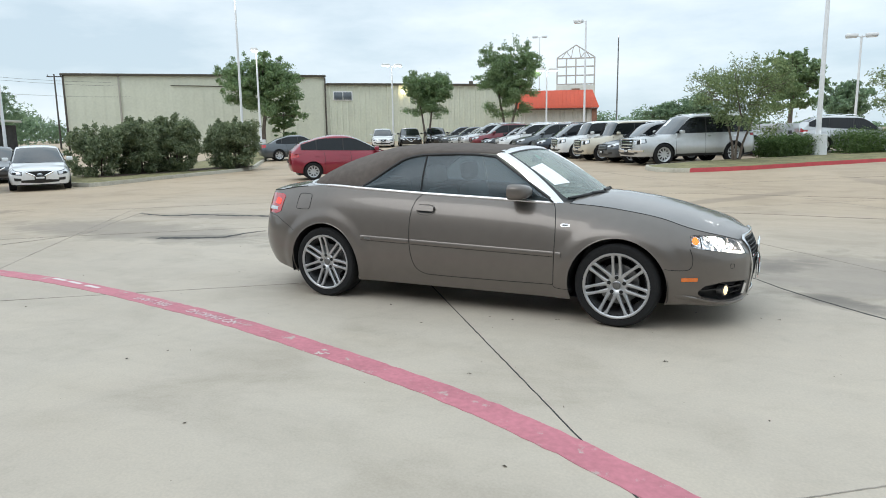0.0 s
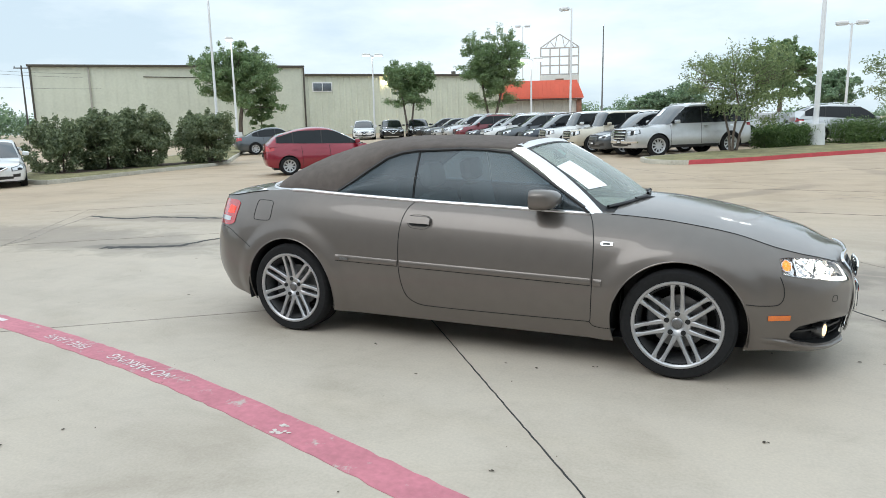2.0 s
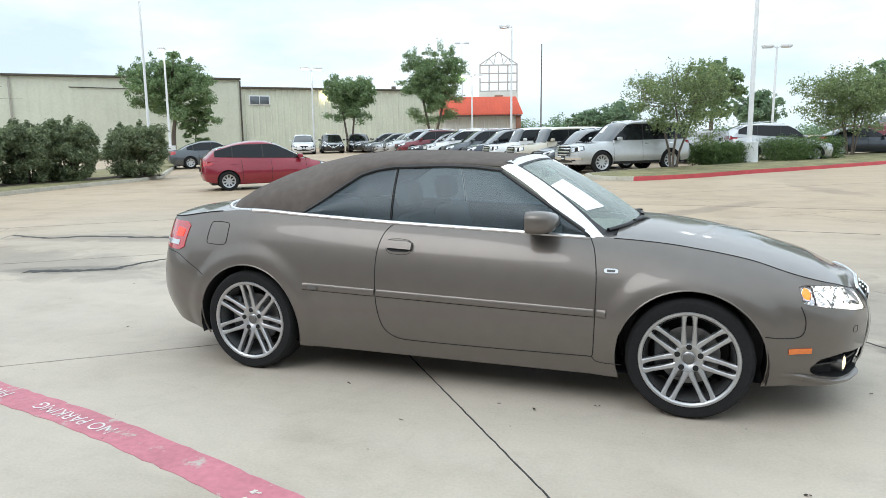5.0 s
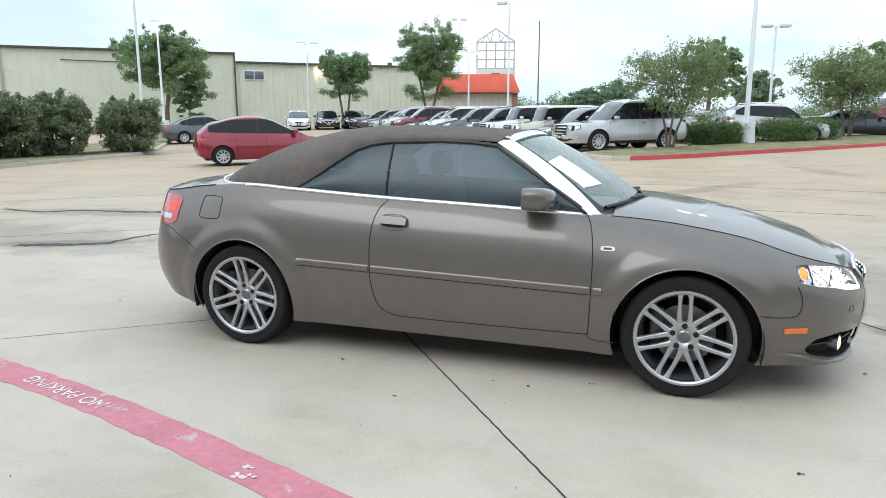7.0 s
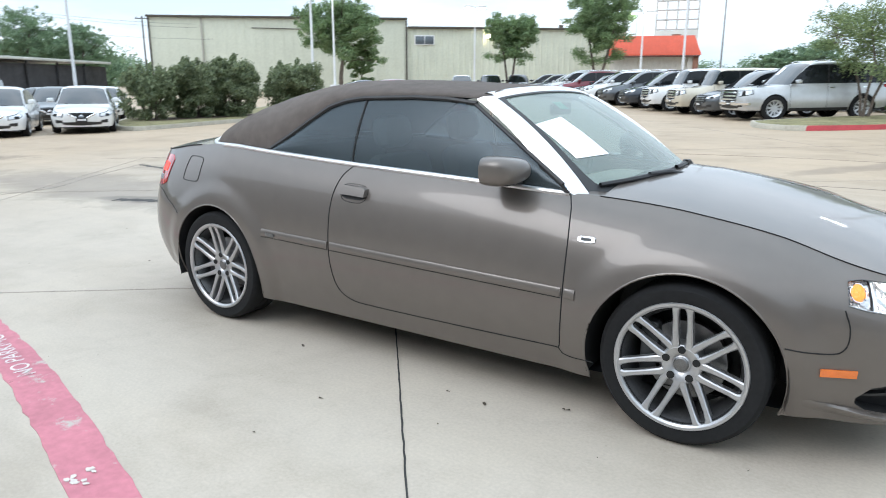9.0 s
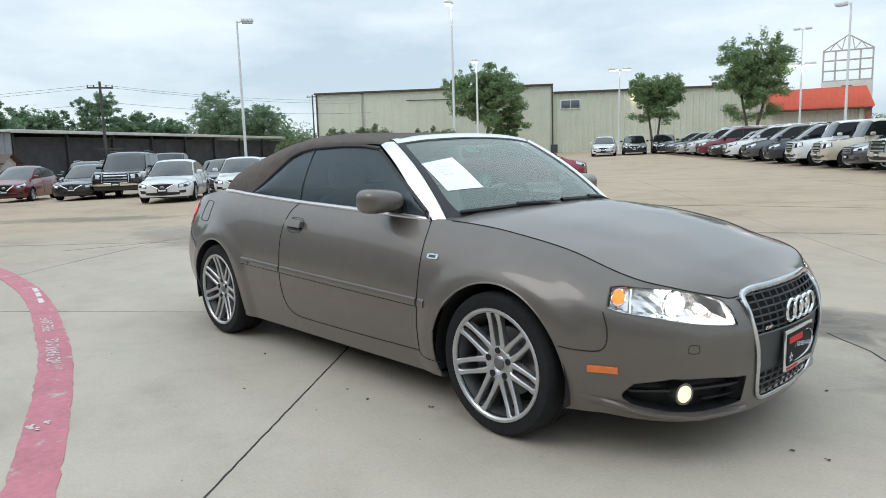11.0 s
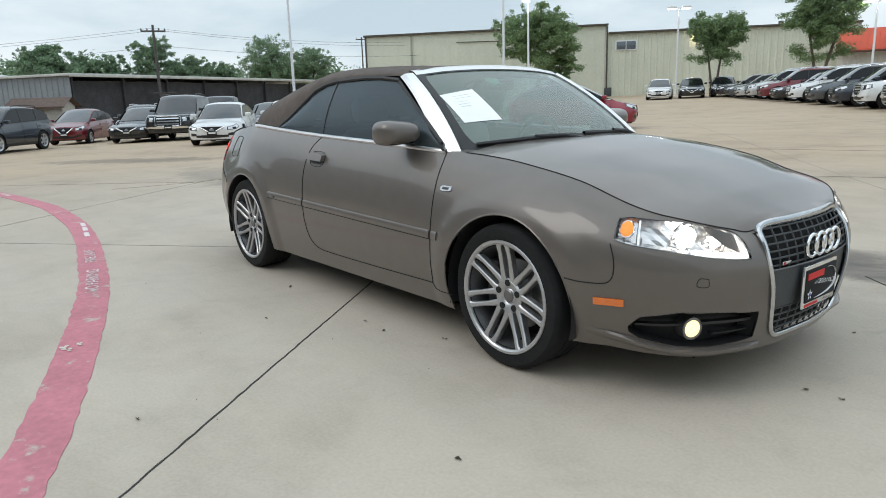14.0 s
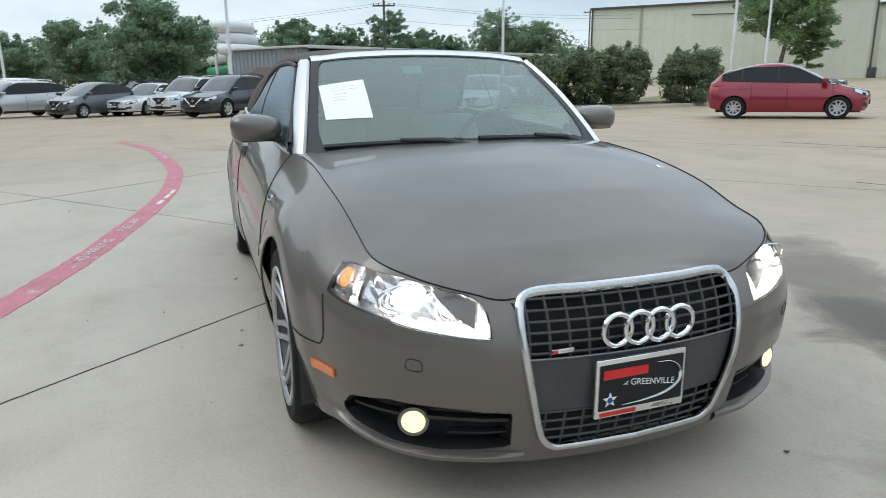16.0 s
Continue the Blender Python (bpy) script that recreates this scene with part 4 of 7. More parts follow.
# x, half width, top, inset at top, curve, bottom
nose_rows = [
    (2.262, 0.0, 0.674, 0.075, 2.0, 0.175), (2.255, 0.15, 0.673, 0.075, 2.0, 0.175), (2.235, 0.30, 0.664, 0.075, 2.0, 0.175), (2.216, 0.385, 0.645, 0.076, 2.0, 0.177), (2.19, 0.47, 0.660, 0.078, 2.0, 0.180),
    (2.10, 0.636, 0.700, 0.085, 2.0, 0.185), (1.98, 0.747, 0.731, 0.10, 2.1, 0.195), (1.83, 0.817, 0.767, 0.15, 2.9, 0.205), (1.62, 0.861, 0.827, 0.18, 3.2, 0.20)]
door_and_tail_rows = [
    (1.33, 0.885, 0.877, 0.195, 3.2, 0.19), (1.10, 0.885, 0.902, 0.195, 2.8, 0.185), (0.90, 0.886, 0.915, 0.185, 2.2, 0.185), (0.70, 0.887, 0.925, 0.155, 1.8, 0.185), (0.30, 0.888, 0.945, 0.140, 1.6, 0.185),
    (-0.40, 0.888, 0.972, 0.138, 1.6, 0.185), (-1.0, 0.886, 1.003, 0.140, 1.7, 0.185), (-1.33, 0.88, 1.018, 0.150, 2.0, 0.19), (-1.70, 0.855, 0.995, 0.165, 2.2, 0.215),
    (-1.95, 0.80, 0.965, 0.15, 2.2, 0.25), (-2.11, 0.705, 0.95, 0.12, 2.0, 0.29), (-2.205, 0.58, 0.945, 0.09, 2.0, 0.31), (-2.262, 0.40, 0.945, 0.06, 2.0, 0.32), (-2.287, 0.20, 0.945, 0.05, 2.0, 0.32), (-2.292, 0.0, 0.945, 0.05, 2.0, 0.32)]
AR, AZ = 0.374, 0.310
HS = Shell(nose_rows + door_and_tail_rows, 0.5, ((1.327, AZ, AR), (-1.327, AZ, AR)), 0.016, 0.055, (-1.7, -1.25, 1.0, 1.95), 0.024)
hero = thing("convertible_car", "taupe metallic convertible with brown canvas top raised", "car", at=pose(0, -0.018, 0))
sx, sy, ty = HS.sx, HS.sy, HS.ty

# openings
grille_edge = [(0.0, 0.671), (sy(0.15), 0.670), (sy(0.31), 0.665), (sy(0.349), 0.646), (sy(0.356), 0.59), (sy(0.336), 0.45), (sy(0.295), 0.27), (sy(0.27), 0.235), (sy(0.24), 0.222), (0.0, 0.222)]
grille_hole = [(-1.0, 0.669)] + grille_edge + [(-1.0, 0.222)]
hl_lo = [(sy(0.43), 0.556), (sy(0.50), 0.561), (sy(0.60), 0.576), (sy(0.70), 0.600), (sx(1.90), 0.622), (sx(1.85), 0.636)]
hl_hi = [(sy(0.43), 0.578), (sy(0.438), 0.618), (sy(0.455), 0.640), (sy(0.48), 0.655), (sy(0.53), 0.670), (sy(0.60), 0.686), (sy(0.67), 0.701), (sx(1.90), 0.714), (sx(1.85), 0.708)]
hl_hole = hl_lo + hl_hi[::-1]
fog_lo = [(sy(0.375), 0.236), (sy(0.56), 0.224), (sy(0.68), 0.234), (sx(1.945), 0.262), (sx(1.91), 0.285)]
fog_hi = [(sy(0.375), 0.346), (sy(0.56), 0.366), (sy(0.68), 0.373), (sx(1.95), 0.350), (sx(1.91), 0.308)]
fog_hole = fog_lo + fog_hi[::-1]
holes = [grille_hole, hl_hole, fog_hole, ring_outline(sx(1.327), AZ, AR), ring_outline(sx(-1.327), AZ, AR)]
part("body", HS.skin(420, 46, holes), TAUPE, hero, smooth=50)
hood = part("hood", HS.deck(0.0, sx(0.93), [(2.2, 0.676), (2.1, 0.712), (1.99, 0.762), (1.71, 0.848), (1.42, 0.912), (1.15, 0.952), (0.93, 0.965)], 60, 24, power=2.6), TAUPE, hero)
part("boot_lid", HS.deck(sx(-1.34), HS.length, [(-1.3, 1.05), (-1.75, 1.035), (-2.0, 1.012), (-2.2, 0.982), (-2.31, 0.945)], 40, 20, power=2.4), TAUPE, hero)


def facets(side):
    """The faceted bright back of a headlamp."""
    rf_ = random.Random(31)
    rows = []
    for s in np.linspace(sy(0.43), sx(1.85), 17):
        a, b = float(np.interp(s, [q[0] for q in hl_lo], [q[1] for q in hl_lo])), float(np.interp(s, [q[0] for q in hl_hi], [q[1] for q in hl_hi]))
        rows.append([HS.pt(float(s), a + (b - a) * k / 5, -0.054 - rf_.uniform(0, 0.010), side) for k in range(6)])
    return grid(rows)


def ring_mesh(centre, r, thick):
    """A closed round ring facing forward."""
    rows = [[centre + Vector((thick * math.sin(b), (r + thick * math.cos(b)) * math.cos(a), (r + thick * math.cos(b)) * math.sin(a))) for b in np.linspace(0, 2 * math.pi, 11)] for a in np.linspace(0, 2 * math.pi, 41)]
    bm = grid(rows)
    bmesh.ops.remove_doubles(bm, verts=bm.verts, dist=0.0002)
    bmesh.ops.recalc_face_normals(bm, faces=bm.faces)
    return bm


for side in (-1, 1):
    # wheel arch liners
    for ax in (1.327, -1.327):
        a = [math.pi * k / 24 * 1.16 - 0.25 for k in range(25)]
        ye = 0.872
        bm = grid([[(ax + (AR + 0.004) * math.cos(t), side * yy, AZ + (AR + 0.004) * math.sin(t)) for t in a] for yy in (ye - 0.01, 0.70, 0.55)])
        grid([[(ax + (AR + 0.004) * math.cos(t), side * 0.55, AZ + (AR + 0.004) * math.sin(t)) for t in a], [(ax + 0.02 * math.cos(t), side * 0.55, AZ + 0.02 * math.sin(t)) for t in a]], bm=bm)
        part("arch_liner", bm, BLACK, hero)
        lip = [HS.pt(sx(ax) + AR * math.cos(t), AZ + AR * math.sin(t), -0.003, side) for t in [math.pi * k / 40 * 1.19 - 0.30 for k in range(41)]]
        part("arch_lip", tube(lip, 0.005, 6), TAUPE, hero)
    # doors, flap and cut lines
    door = [(sx(0.80), 0.918), (sx(0.828), 0.86), (sx(0.848), 0.74), (sx(0.85), 0.55), (sx(0.842), 0.31), (sx(0.835), 0.292)]
    door2 = [(sx(0.835), 0.292), (sx(0.30), 0.287), (sx(-0.20), 0.288), (sx(-0.30), 0.298), (sx(-0.375), 0.345), (sx(-0.415), 0.46), (sx(-0.43), 0.62), (sx(-0.425), 0.80), (sx(-0.395), 0.91), (sx(-0.345), 0.966)]
    part("door_gap", HS.strip(door, 0.0052, 0.0005, side), GAP, hero)
    part("door_gap", HS.strip(door2, 0.0052, 0.0005, side), GAP, hero)
    part("hood_gap", tube([HS.top(float(s), 0.001, side) + Vector((0, 0, 0.001)) for s in np.linspace(sy(0.362), sx(0.92), 60)], 0.0021, 6), GAP, hero)
    part("bumper_gap", HS.strip([(sx(1.672), 0.473), (sx(1.75), 0.468), (sx(1.83), 0.472), (sx(1.855), 0.50), (sx(1.858), 0.56), (sx(1.84), 0.622)], 0.005, 0.0005, side), GAP, hero)
    part("boot_gap", tube([HS.top(float(s), 0.001, side) + Vector((0, 0, 0.001)) for s in np.linspace(sx(-1.62), ty(0.62), 24)], 0.004, 6), GAP, hero)
    part("sill_gap", HS.strip([(sx(0.99), 0.262), (sx(0.86), 0.268), (sx(0.835), 0.292)], 0.004, 0.0005, side), GAP, hero)
    part("rear_bumper_gap", HS.strip([(sx(-1.67), 0.60), (sx(-1.80), 0.66), (sx(-1.93), 0.715), (ty(0.72), 0.73)], 0.004, 0.0005, side), GAP, hero)
    # rubbing strips
    for a, c in ((0.842, -0.418), (-0.436, -0.915), (0.905, 0.858)):
        zt = lambda x: 0.567 - 0.022 * x
        rows_ = []
        for x in np.linspace(a, c, 28):
            z0 = zt(x)
            rows_.append([HS.pt(sx(x), z0 + dz, o, side) for dz, o in ((0.010, -0.004), (0.008, 0.003), (0.003, 0.006), (-0.010, 0.0075), (-0.025, 0.007), (-0.031, 0.004), (-0.032, -0.004))])
        for q in (0, -1):
            tip = [p.copy() for p in rows_[q]]
            mid_ = HS.pt(sx(a if q == 0 else c), zt(a if q == 0 else c) - 0.012, -0.004, side)
            rows_.insert(0 if q == 0 else len(rows_), [p.lerp(mid_, 0.97) for p in tip])
        strip_ob = part("side_moulding", grid(rows_), TAUPE, hero)
        # shadow line under the moulding, drawn as a thin black tube
        if a < 0.9:
            part("moulding_shadow", tube([HS.pt(sx(x), zt(x) - 0.034, 0.0005, side) for x in np.linspace(a, c, 24)], 0.0022, 5), GAP, strip_ob)
        if c == -0.915:
            part("badge", HS.patch(sx(-0.81), sx(-0.875), [(sx(-0.81), 0.562), (sx(-0.875), 0.563)], [(sx(-0.81), 0.577), (sx(-0.875), 0.579)], 0.014, side, 4, 2, 0.004), STEEL, strip_ob)
    # handle
    hb = part("door_handle", HS.patch(sx(-0.205), sx(-0.372), [(sx(-0.205), 0.828), (sx(-0.372), 0.834)], [(sx(-0.205), 0.862), (sx(-0.23), 0.872), (sx(-0.35), 0.876), (sx(-0.372), 0.868)], 0.030, side, 12, 5, 0.03), TAUPE, hero)
    # the cup under the handle in black, for the shadow that lies there
    part("handle_cup_shade", HS.patch(sx(-0.213), sx(-0.362), [(sx(-0.213), 0.820), (sx(-0.24), 0.808), (sx(-0.335), 0.810), (sx(-0.362), 0.822)], [(sx(-0.213), 0.83), (sx(-0.362), 0.835)], 0.0025, side, 12, 4, 0.005), BLACK, hb)
    part("handle_edge", HS.strip([(sx(-0.203), 0.845), (sx(-0.215), 0.81), (sx(-0.245), 0.795), (sx(-0.33), 0.797), (sx(-0.362), 0.812), (sx(-0.375), 0.85), (sx(-0.352), 0.877), (sx(-0.23), 0.874), (sx(-0.203), 0.845)], 0.0025, 0.001, side), GAP, hb)
    # repeater, marker, flap
    a, c = sx(0.960), sx(0.888)
    rep = part("side_repeater", HS.patch(a, c, [(a, 0.752), (sx(0.95), 0.748), (sx(0.90), 0.748), (c, 0.753)], [(a, 0.766), (sx(0.95), 0.771), (sx(0.90), 0.772), (c, 0.767)], 0.006, side, 8, 3, 0.01), CLEARLENS, hero, "clear side indicator")
    a, c = sx(0.945), sx(0.903)
    part("indicator_bulb", HS.patch(a, c, [(a, 0.755), (c, 0.755)], [(a, 0.765), (c, 0.766)], 0.0075, side, 4, 2, 0.004), DARKGREY, rep)
    a, c = sx(1.897), sx(1.787)
    part("side_marker", HS.patch(a, c, [(a, 0.386), (c, 0.384)], [(a, 0.414), (c, 0.412)], 0.006, side, 8, 2, 0.01), AMBER, hero, "amber side marker")
    # tail lamps
    a, c = sx(-1.885), ty(0.55)
    tl = part("tail_lamp", HS.patch(a, c, [(a, 0.765), (sx(-1.93), 0.742), (c, 0.745)], [(a, 0.90), (sx(-1.93), 0.925), (c, 0.925)], 0.005, side, 14, 8, 0.02), REDLENS, hero, "red tail lamp")
    part("tail_lamp_pale_band", HS.patch(sx(-1.945), c, [(sx(-1.945), 0.775), (c, 0.775)], [(sx(-1.945), 0.805), (c, 0.805)], 0.0075, side, 10, 2, 0.004), CLEARLENS, tl)
    part("tail_lamp_glow", HS.patch(sx(-1.925), sx(-2.02), [(sx(-1.925), 0.83), (sx(-2.02), 0.83)], [(sx(-1.925), 0.875), (sx(-2.02), 0.885)], 0.0075, side, 8, 3, 0.003), glow("tail_lamp_lit", (1.0, 0.05, 0.03), 1.0), tl)
    # front fog recess, lamp and blade
    part("fog_recess", HS.patch(sy(0.365), sx(1.90), [(s, z - 0.01) for s, z in fog_lo], [(s, z + 0.01) for s, z in fog_hi], -0.075, side, 24, 6, 0), BLACK, hero)
    part("fog_surround", HS.patch(sy(0.375), sx(1.91), [(s, z + 0.001) for s, z in fog_hi], [(s, z + 0.003) for s, z in fog_hi], 0.0, side, 24, 1, 0.08), BLACK, hero)
    part("fog_surround", HS.patch(sy(0.375), sx(1.91), [(s, z - 0.003) for s, z in fog_lo], [(s, z - 0.001) for s, z in fog_lo], 0.0, side, 24, 1, 0.08), BLACK, hero)
    part("fog_fin", HS.patch(sy(0.38), sx(1.93), [(sy(0.38), 0.306), (sy(0.6), 0.312), (sx(1.93), 0.306)], [(sy(0.38), 0.317), (sy(0.6), 0.323), (sx(1.93), 0.315)], -0.026, side, 20, 1, 0.03), BLACK, hero)
    part("fog_fin", HS.patch(sy(0.38), sy(0.545), [(sy(0.38), 0.266), (sy(0.545), 0.264)], [(sy(0.38), 0.272), (sy(0.545), 0.270)], -0.030, side, 10, 1, 0.03), BLACK, hero)
    fc = HS.pt(sy(0.634), 0.302, -0.026, side)
    fd = Vector((0.93, side * 0.35, 0)).normalized()
    fo = part("fog_lamp", cyl(fc - fd * 0.04, fc + fd * 0.012, 0.043, 0.043, 28), STEEL, hero)
    bm = bmesh.new()
    bmesh.ops.create_uvsphere(bm, u_segments=24, v_segments=12, radius=0.034, matrix=Matrix.Translation(fc + fd * 0.010) @ fd.to_track_quat("X", "Z").to_matrix().to_4x4() @ Matrix.Diagonal((0.3, 1, 1, 1)))
    part("fog_lens", bm, glow("fog_lamp_lit", (1.0, 0.76, 0.38), 1.5), fo)
    rows_ = []
    for sv in np.linspace(sy(0.335), sx(1.74), 40):
        z1 = float(np.interp(sv, (sy(0.335), sy(0.42), sy(0.58), sy(0.70), sx(1.90), sx(1.74)), (0.208, 0.214, 0.214, 0.228, 0.262, 0.285)))
        w_ = float(np.interp(sv, (sy(0.335), sy(0.42), sx(1.95), sx(1.74)), (0.35, 1.0, 1.0, 0.05)))
        rows_.append([HS.pt(sv, z1 + dz, o * w_ - 0.002, side) for dz, o in ((0.006, -0.01), (0.004, 0.012), (-0.004, 0.026), (-0.014, 0.028), (-0.026, 0.018), (-0.036, -0.004))])
    part("bumper_blade", grid(rows_), TAUPE, hero)
    # headlamps
    lamp = part("headlamp", facets(side), REFLECT, hero, "clear headlamp lit", smooth=None)
    part("lamp_rim", HS.patch(sy(0.43), sx(1.85), [(s, z - 0.002) for s, z in hl_lo], hl_lo, 0.0, side, 26, 1, 0.012), DARKGREY, lamp)
    part("lamp_rim", HS.patch(sy(0.43), sx(1.85), hl_hi, [(s, z + 0.002) for s, z in hl_hi], 0.0, side, 26, 1, 0.012), DARKGREY, lamp)
    part("lamp_rim", HS.patch(sx(1.853), sx(1.848), [(sx(1.853), 0.634), (sx(1.848), 0.634)], [(sx(1.853), 0.71), (sx(1.848), 0.71)], 0.0, side, 1, 4, 0.012), DARKGREY, lamp)
    part("lamp_wall", HS.patch(sy(0.433), sx(1.853), [(s, z + 0.001) for s, z in hl_lo], [(s, z + 0.003) for s, z in hl_lo], -0.006, side, 26, 1, 0.054), REFLECT, lamp)
    part("lamp_wall", HS.patch(sy(0.433), sx(1.853), [(s, z - 0.003) for s, z in hl_hi], [(s, z - 0.001) for s, z in hl_hi], -0.006, side, 26, 1, 0.054), REFLECT, lamp)
    for yy, zz, rr, mt, dp in ((0.655, 0.640, 0.038, glow("low_beam", (1.0, 0.97, 0.90), 20.0), -0.052), (0.535, 0.620, 0.024, glow("high_beam_on", (1.0, 0.96, 0.88), 9.0), -0.050)):
        c = HS.pt(sy(yy), zz, dp, side)
        d = Vector((0.95, side * 0.25, 0.02)).normalized()
        rg = part("reflector", tube([c + (rr + 0.010) * (math.cos(t) * d.cross(Vector((0, 0, 1))).normalized() + math.sin(t) * Vector((0, 0, 1))) for t in np.linspace(0, 2 * math.pi, 29)], 0.009, 8), CHROME, lamp)
        bm = bmesh.new()
        bmesh.ops.create_uvsphere(bm, u_segments=24, v_segments=12, radius=rr, matrix=Matrix.Translation(c))
        part("projector_lens" if rr > 0.04 else "high_beam_bulb", bm, mt, rg)
    # glare along the lamp's bottom, put in as a glowing strip without a bulb
    part("shelf_glare", HS.patch(sy(0.44), sy(0.62), [(sy(0.44), 0.560), (sy(0.56), 0.571), (sy(0.62), 0.582)], [(sy(0.44), 0.572), (sy(0.56), 0.583), (sy(0.62), 0.593)], -0.012, side, 10, 2, 0.05), glow("lamp_spill", (1.0, 0.97, 0.9), 1.6), lamp)
    # high beam bowl, bezels round the low beam, faceted turn signal at the outer corner
    c = HS.pt(sy(0.535), 0.618, -0.030, side)
    bm = lathe([(0.044, 0.0), (0.040, 0.004), (0.036, 0.018), (0.024, 0.034), (0.0, 0.042)], 28)
    bmesh.ops.transform(bm, matrix=Matrix.Translation(c) @ pose(0, 0, 0, 0, 0, 90 + side * 14), verts=bm.verts)
    part("high_beam_bowl", bm, CHROME, lamp)
    for rr, dd in ((0.058, -0.036), (0.070, -0.024)):
        c = HS.pt(sy(0.655), 0.640, dd, side)
        part("bezel", tube([c + Vector((-0.03 * abs(math.sin(t / 2)), side * rr * math.sin(t), 0.62 * rr * math.cos(t))) for t in np.linspace(0, 2 * math.pi, 33)], 0.0035, 6), CHROME, lamp)
    rq = random.Random(9)
    a, c = sx(1.925), sx(1.858)
    bm = grid([[HS.pt(s, z, -0.020 - rq.uniform(0, 0.010), side) for z in np.linspace(float(np.interp(s, [q[0] for q in hl_lo], [q[1] for q in hl_lo])) + 0.004, 0.706, 7)] for s in np.linspace(a, c, 8)])
    part("turn_reflector", bm, REFLECT, lamp)
    AM = glow("turn_lamp_amber", (1.0, 0.36, 0.05), 0.6)
    ac = (sx(1.888), 0.672)
    rows_ = [[HS.pt(ac[0] + 0.027 * f * math.cos(t), ac[1] + 0.026 * f * math.sin(t), -0.012 - 0.008 * f * f - rq.uniform(0, 0.002), side) for t in np.linspace(0, 2 * math.pi, 15)] for f in (0.05, 0.4, 0.75, 1.0)]
    part("turn_lamp", grid(rows_), AM, lamp, smooth=None)
    part("turn_bezel", tube([HS.pt(ac[0] + 0.029 * math.cos(t), ac[1] + 0.028 * math.sin(t), -0.016, side) for t in np.linspace(0, 2 * math.pi, 25)], 0.003, 6), CHROME, lamp)
    part("lamp_divider", HS.patch(sx(1.938), sx(1.930), [(sx(1.938), 0.616), (sx(1.930), 0.618)], [(sx(1.938), 0.706), (sx(1.930), 0.707)], -0.012, side, 2, 4, 0.03), CHROME, lamp)
    # dark wedge beside the high beam, and glare painted as a glowing inner edge
    part("lamp_wedge", HS.patch(sy(0.475), sy(0.585), [(sy(0.475), 0.580), (sy(0.53), 0.612), (sy(0.585), 0.664)], [(sy(0.475), 0.640), (sy(0.53), 0.664), (sy(0.585), 0.678)], -0.012, side, 10, 3, 0.004), TAUPE, lamp)
    part("edge_glare", HS.patch(sy(0.435), sy(0.468), [(sy(0.435), 0.562), (sy(0.468), 0.564)], [(sy(0.435), 0.590), (sy(0.468), 0.640)], -0.010, side, 6, 4, 0.004), glow("edge_glare_lit", (1.0, 0.97, 0.9), 1.5), lamp)
    part("lamp_cover", HS.patch(sy(0.43), sx(1.85), hl_lo, hl_hi, 0.002, side, 26, 8, 0), LENS, lamp).visible_shadow = False
    # headlamp washer flap and parking sensor caps
    part("washer_flap", HS.strip([(sy(0.60), 0.50), (sy(0.63), 0.502), (sy(0.635), 0.475), (sy(0.60), 0.472), (sy(0.60), 0.50)], 0.003, 0.0, side), GAP, hero)
    # mirror
    mc = Vector((0.53, side * (0.838 if side < 0 else 0.885), 1.008))
    bm = bmesh.new()
    bmesh.ops.create_uvsphere(bm, u_segments=28, v_segments=18, radius=1, matrix=Matrix.Identity(4))
    for v in bm.verts:
        x, y, z = v.co
        sg = lambda q, e: math.copysign(abs(q) ** e, q)
        x, y, z = sg(x, 0.75), sg(y, 0.6), sg(z, 0.7)
        x = max(x, -0.55)
        v.co = mc + Vector((0.108 * x * (1 - 0.12 * y * side), 0.110 * y, 0.060 * z * (1 + 0.16 * y * side)))
    mirror = part("door_mirror", bm, TAUPE, hero)
    part("mirror_glass", box(mc.x - 0.058, mc.y - 0.07, mc.z - 0.042, mc.x - 0.0535, mc.y + 0.07, mc.z + 0.042, 0.002), CHROME, mirror)
    part("mirror_base", grid([[(mc.x + a, side * yy, zz + b_) for a, b_ in ((-0.035, -0.02), (0.05, -0.02), (0.05, 0.012), (-0.035, 0.012))] for yy, zz in ((0.735, 0.962), (0.77, 0.968), (0.82, 0.982))], True), BLACK, mirror)
    part("mirror_seam", box(mc.x - 0.05, mc.y - 0.07, mc.z - 0.056, mc.x + 0.07, mc.y + 0.07, mc.z - 0.050, 0.004), BLACK, mirror)

a, c = sx(-1.51), sx(-1.68)
part("fuel_flap_gap", HS.strip([(a, 0.915), (a, 0.815), (a + 0.015, 0.80), (c - 0.015, 0.80), (c, 0.815), (c, 0.92), (c - 0.015, 0.935), (a + 0.015, 0.932), (a, 0.915)], 0.005, 0.0005, -1), GAP, hero)

# grille: dark insert, bars, chrome surround, rings, plate
edge3 = [HS.pt(max(s, 0), z, 0.0, -1) for s, z in grille_edge]
gp = spline([(p.y, p.z, p.x) for p in edge3], 80)[:, [2, 0, 1]]
loop = [Vector((x, -y, z)) for x, y, z in gp][::-1]
ring = [Vector(p) for p in gp] + loop[1:]
ring.append(ring[1])
surround = part("grille_surround", tube([p + Vector((0.006, 0, 0)) for p in ring], [0.0105 + 0.005 * min(1, max(0, (p.z - 0.60) / 0.05)) for p in ring], 10, flat=0.85, up=(1, 0, 0)), GRILLCHROME, hero, "chrome grille surround")
gx = lambda z: 2.262 - 0.075 * max(0, (z - 0.5) / 0.19) ** 2 - 0.055 * max(0, (0.5 - z) / 0.325) ** 2
part("grille_back", grid([[(gx(z) - 0.06 - 0.35 * y * y, y, z) for y in np.linspace(-0.375, 0.375, 12)] for z in np.linspace(0.20, 0.680, 10)]), GAP, hero)
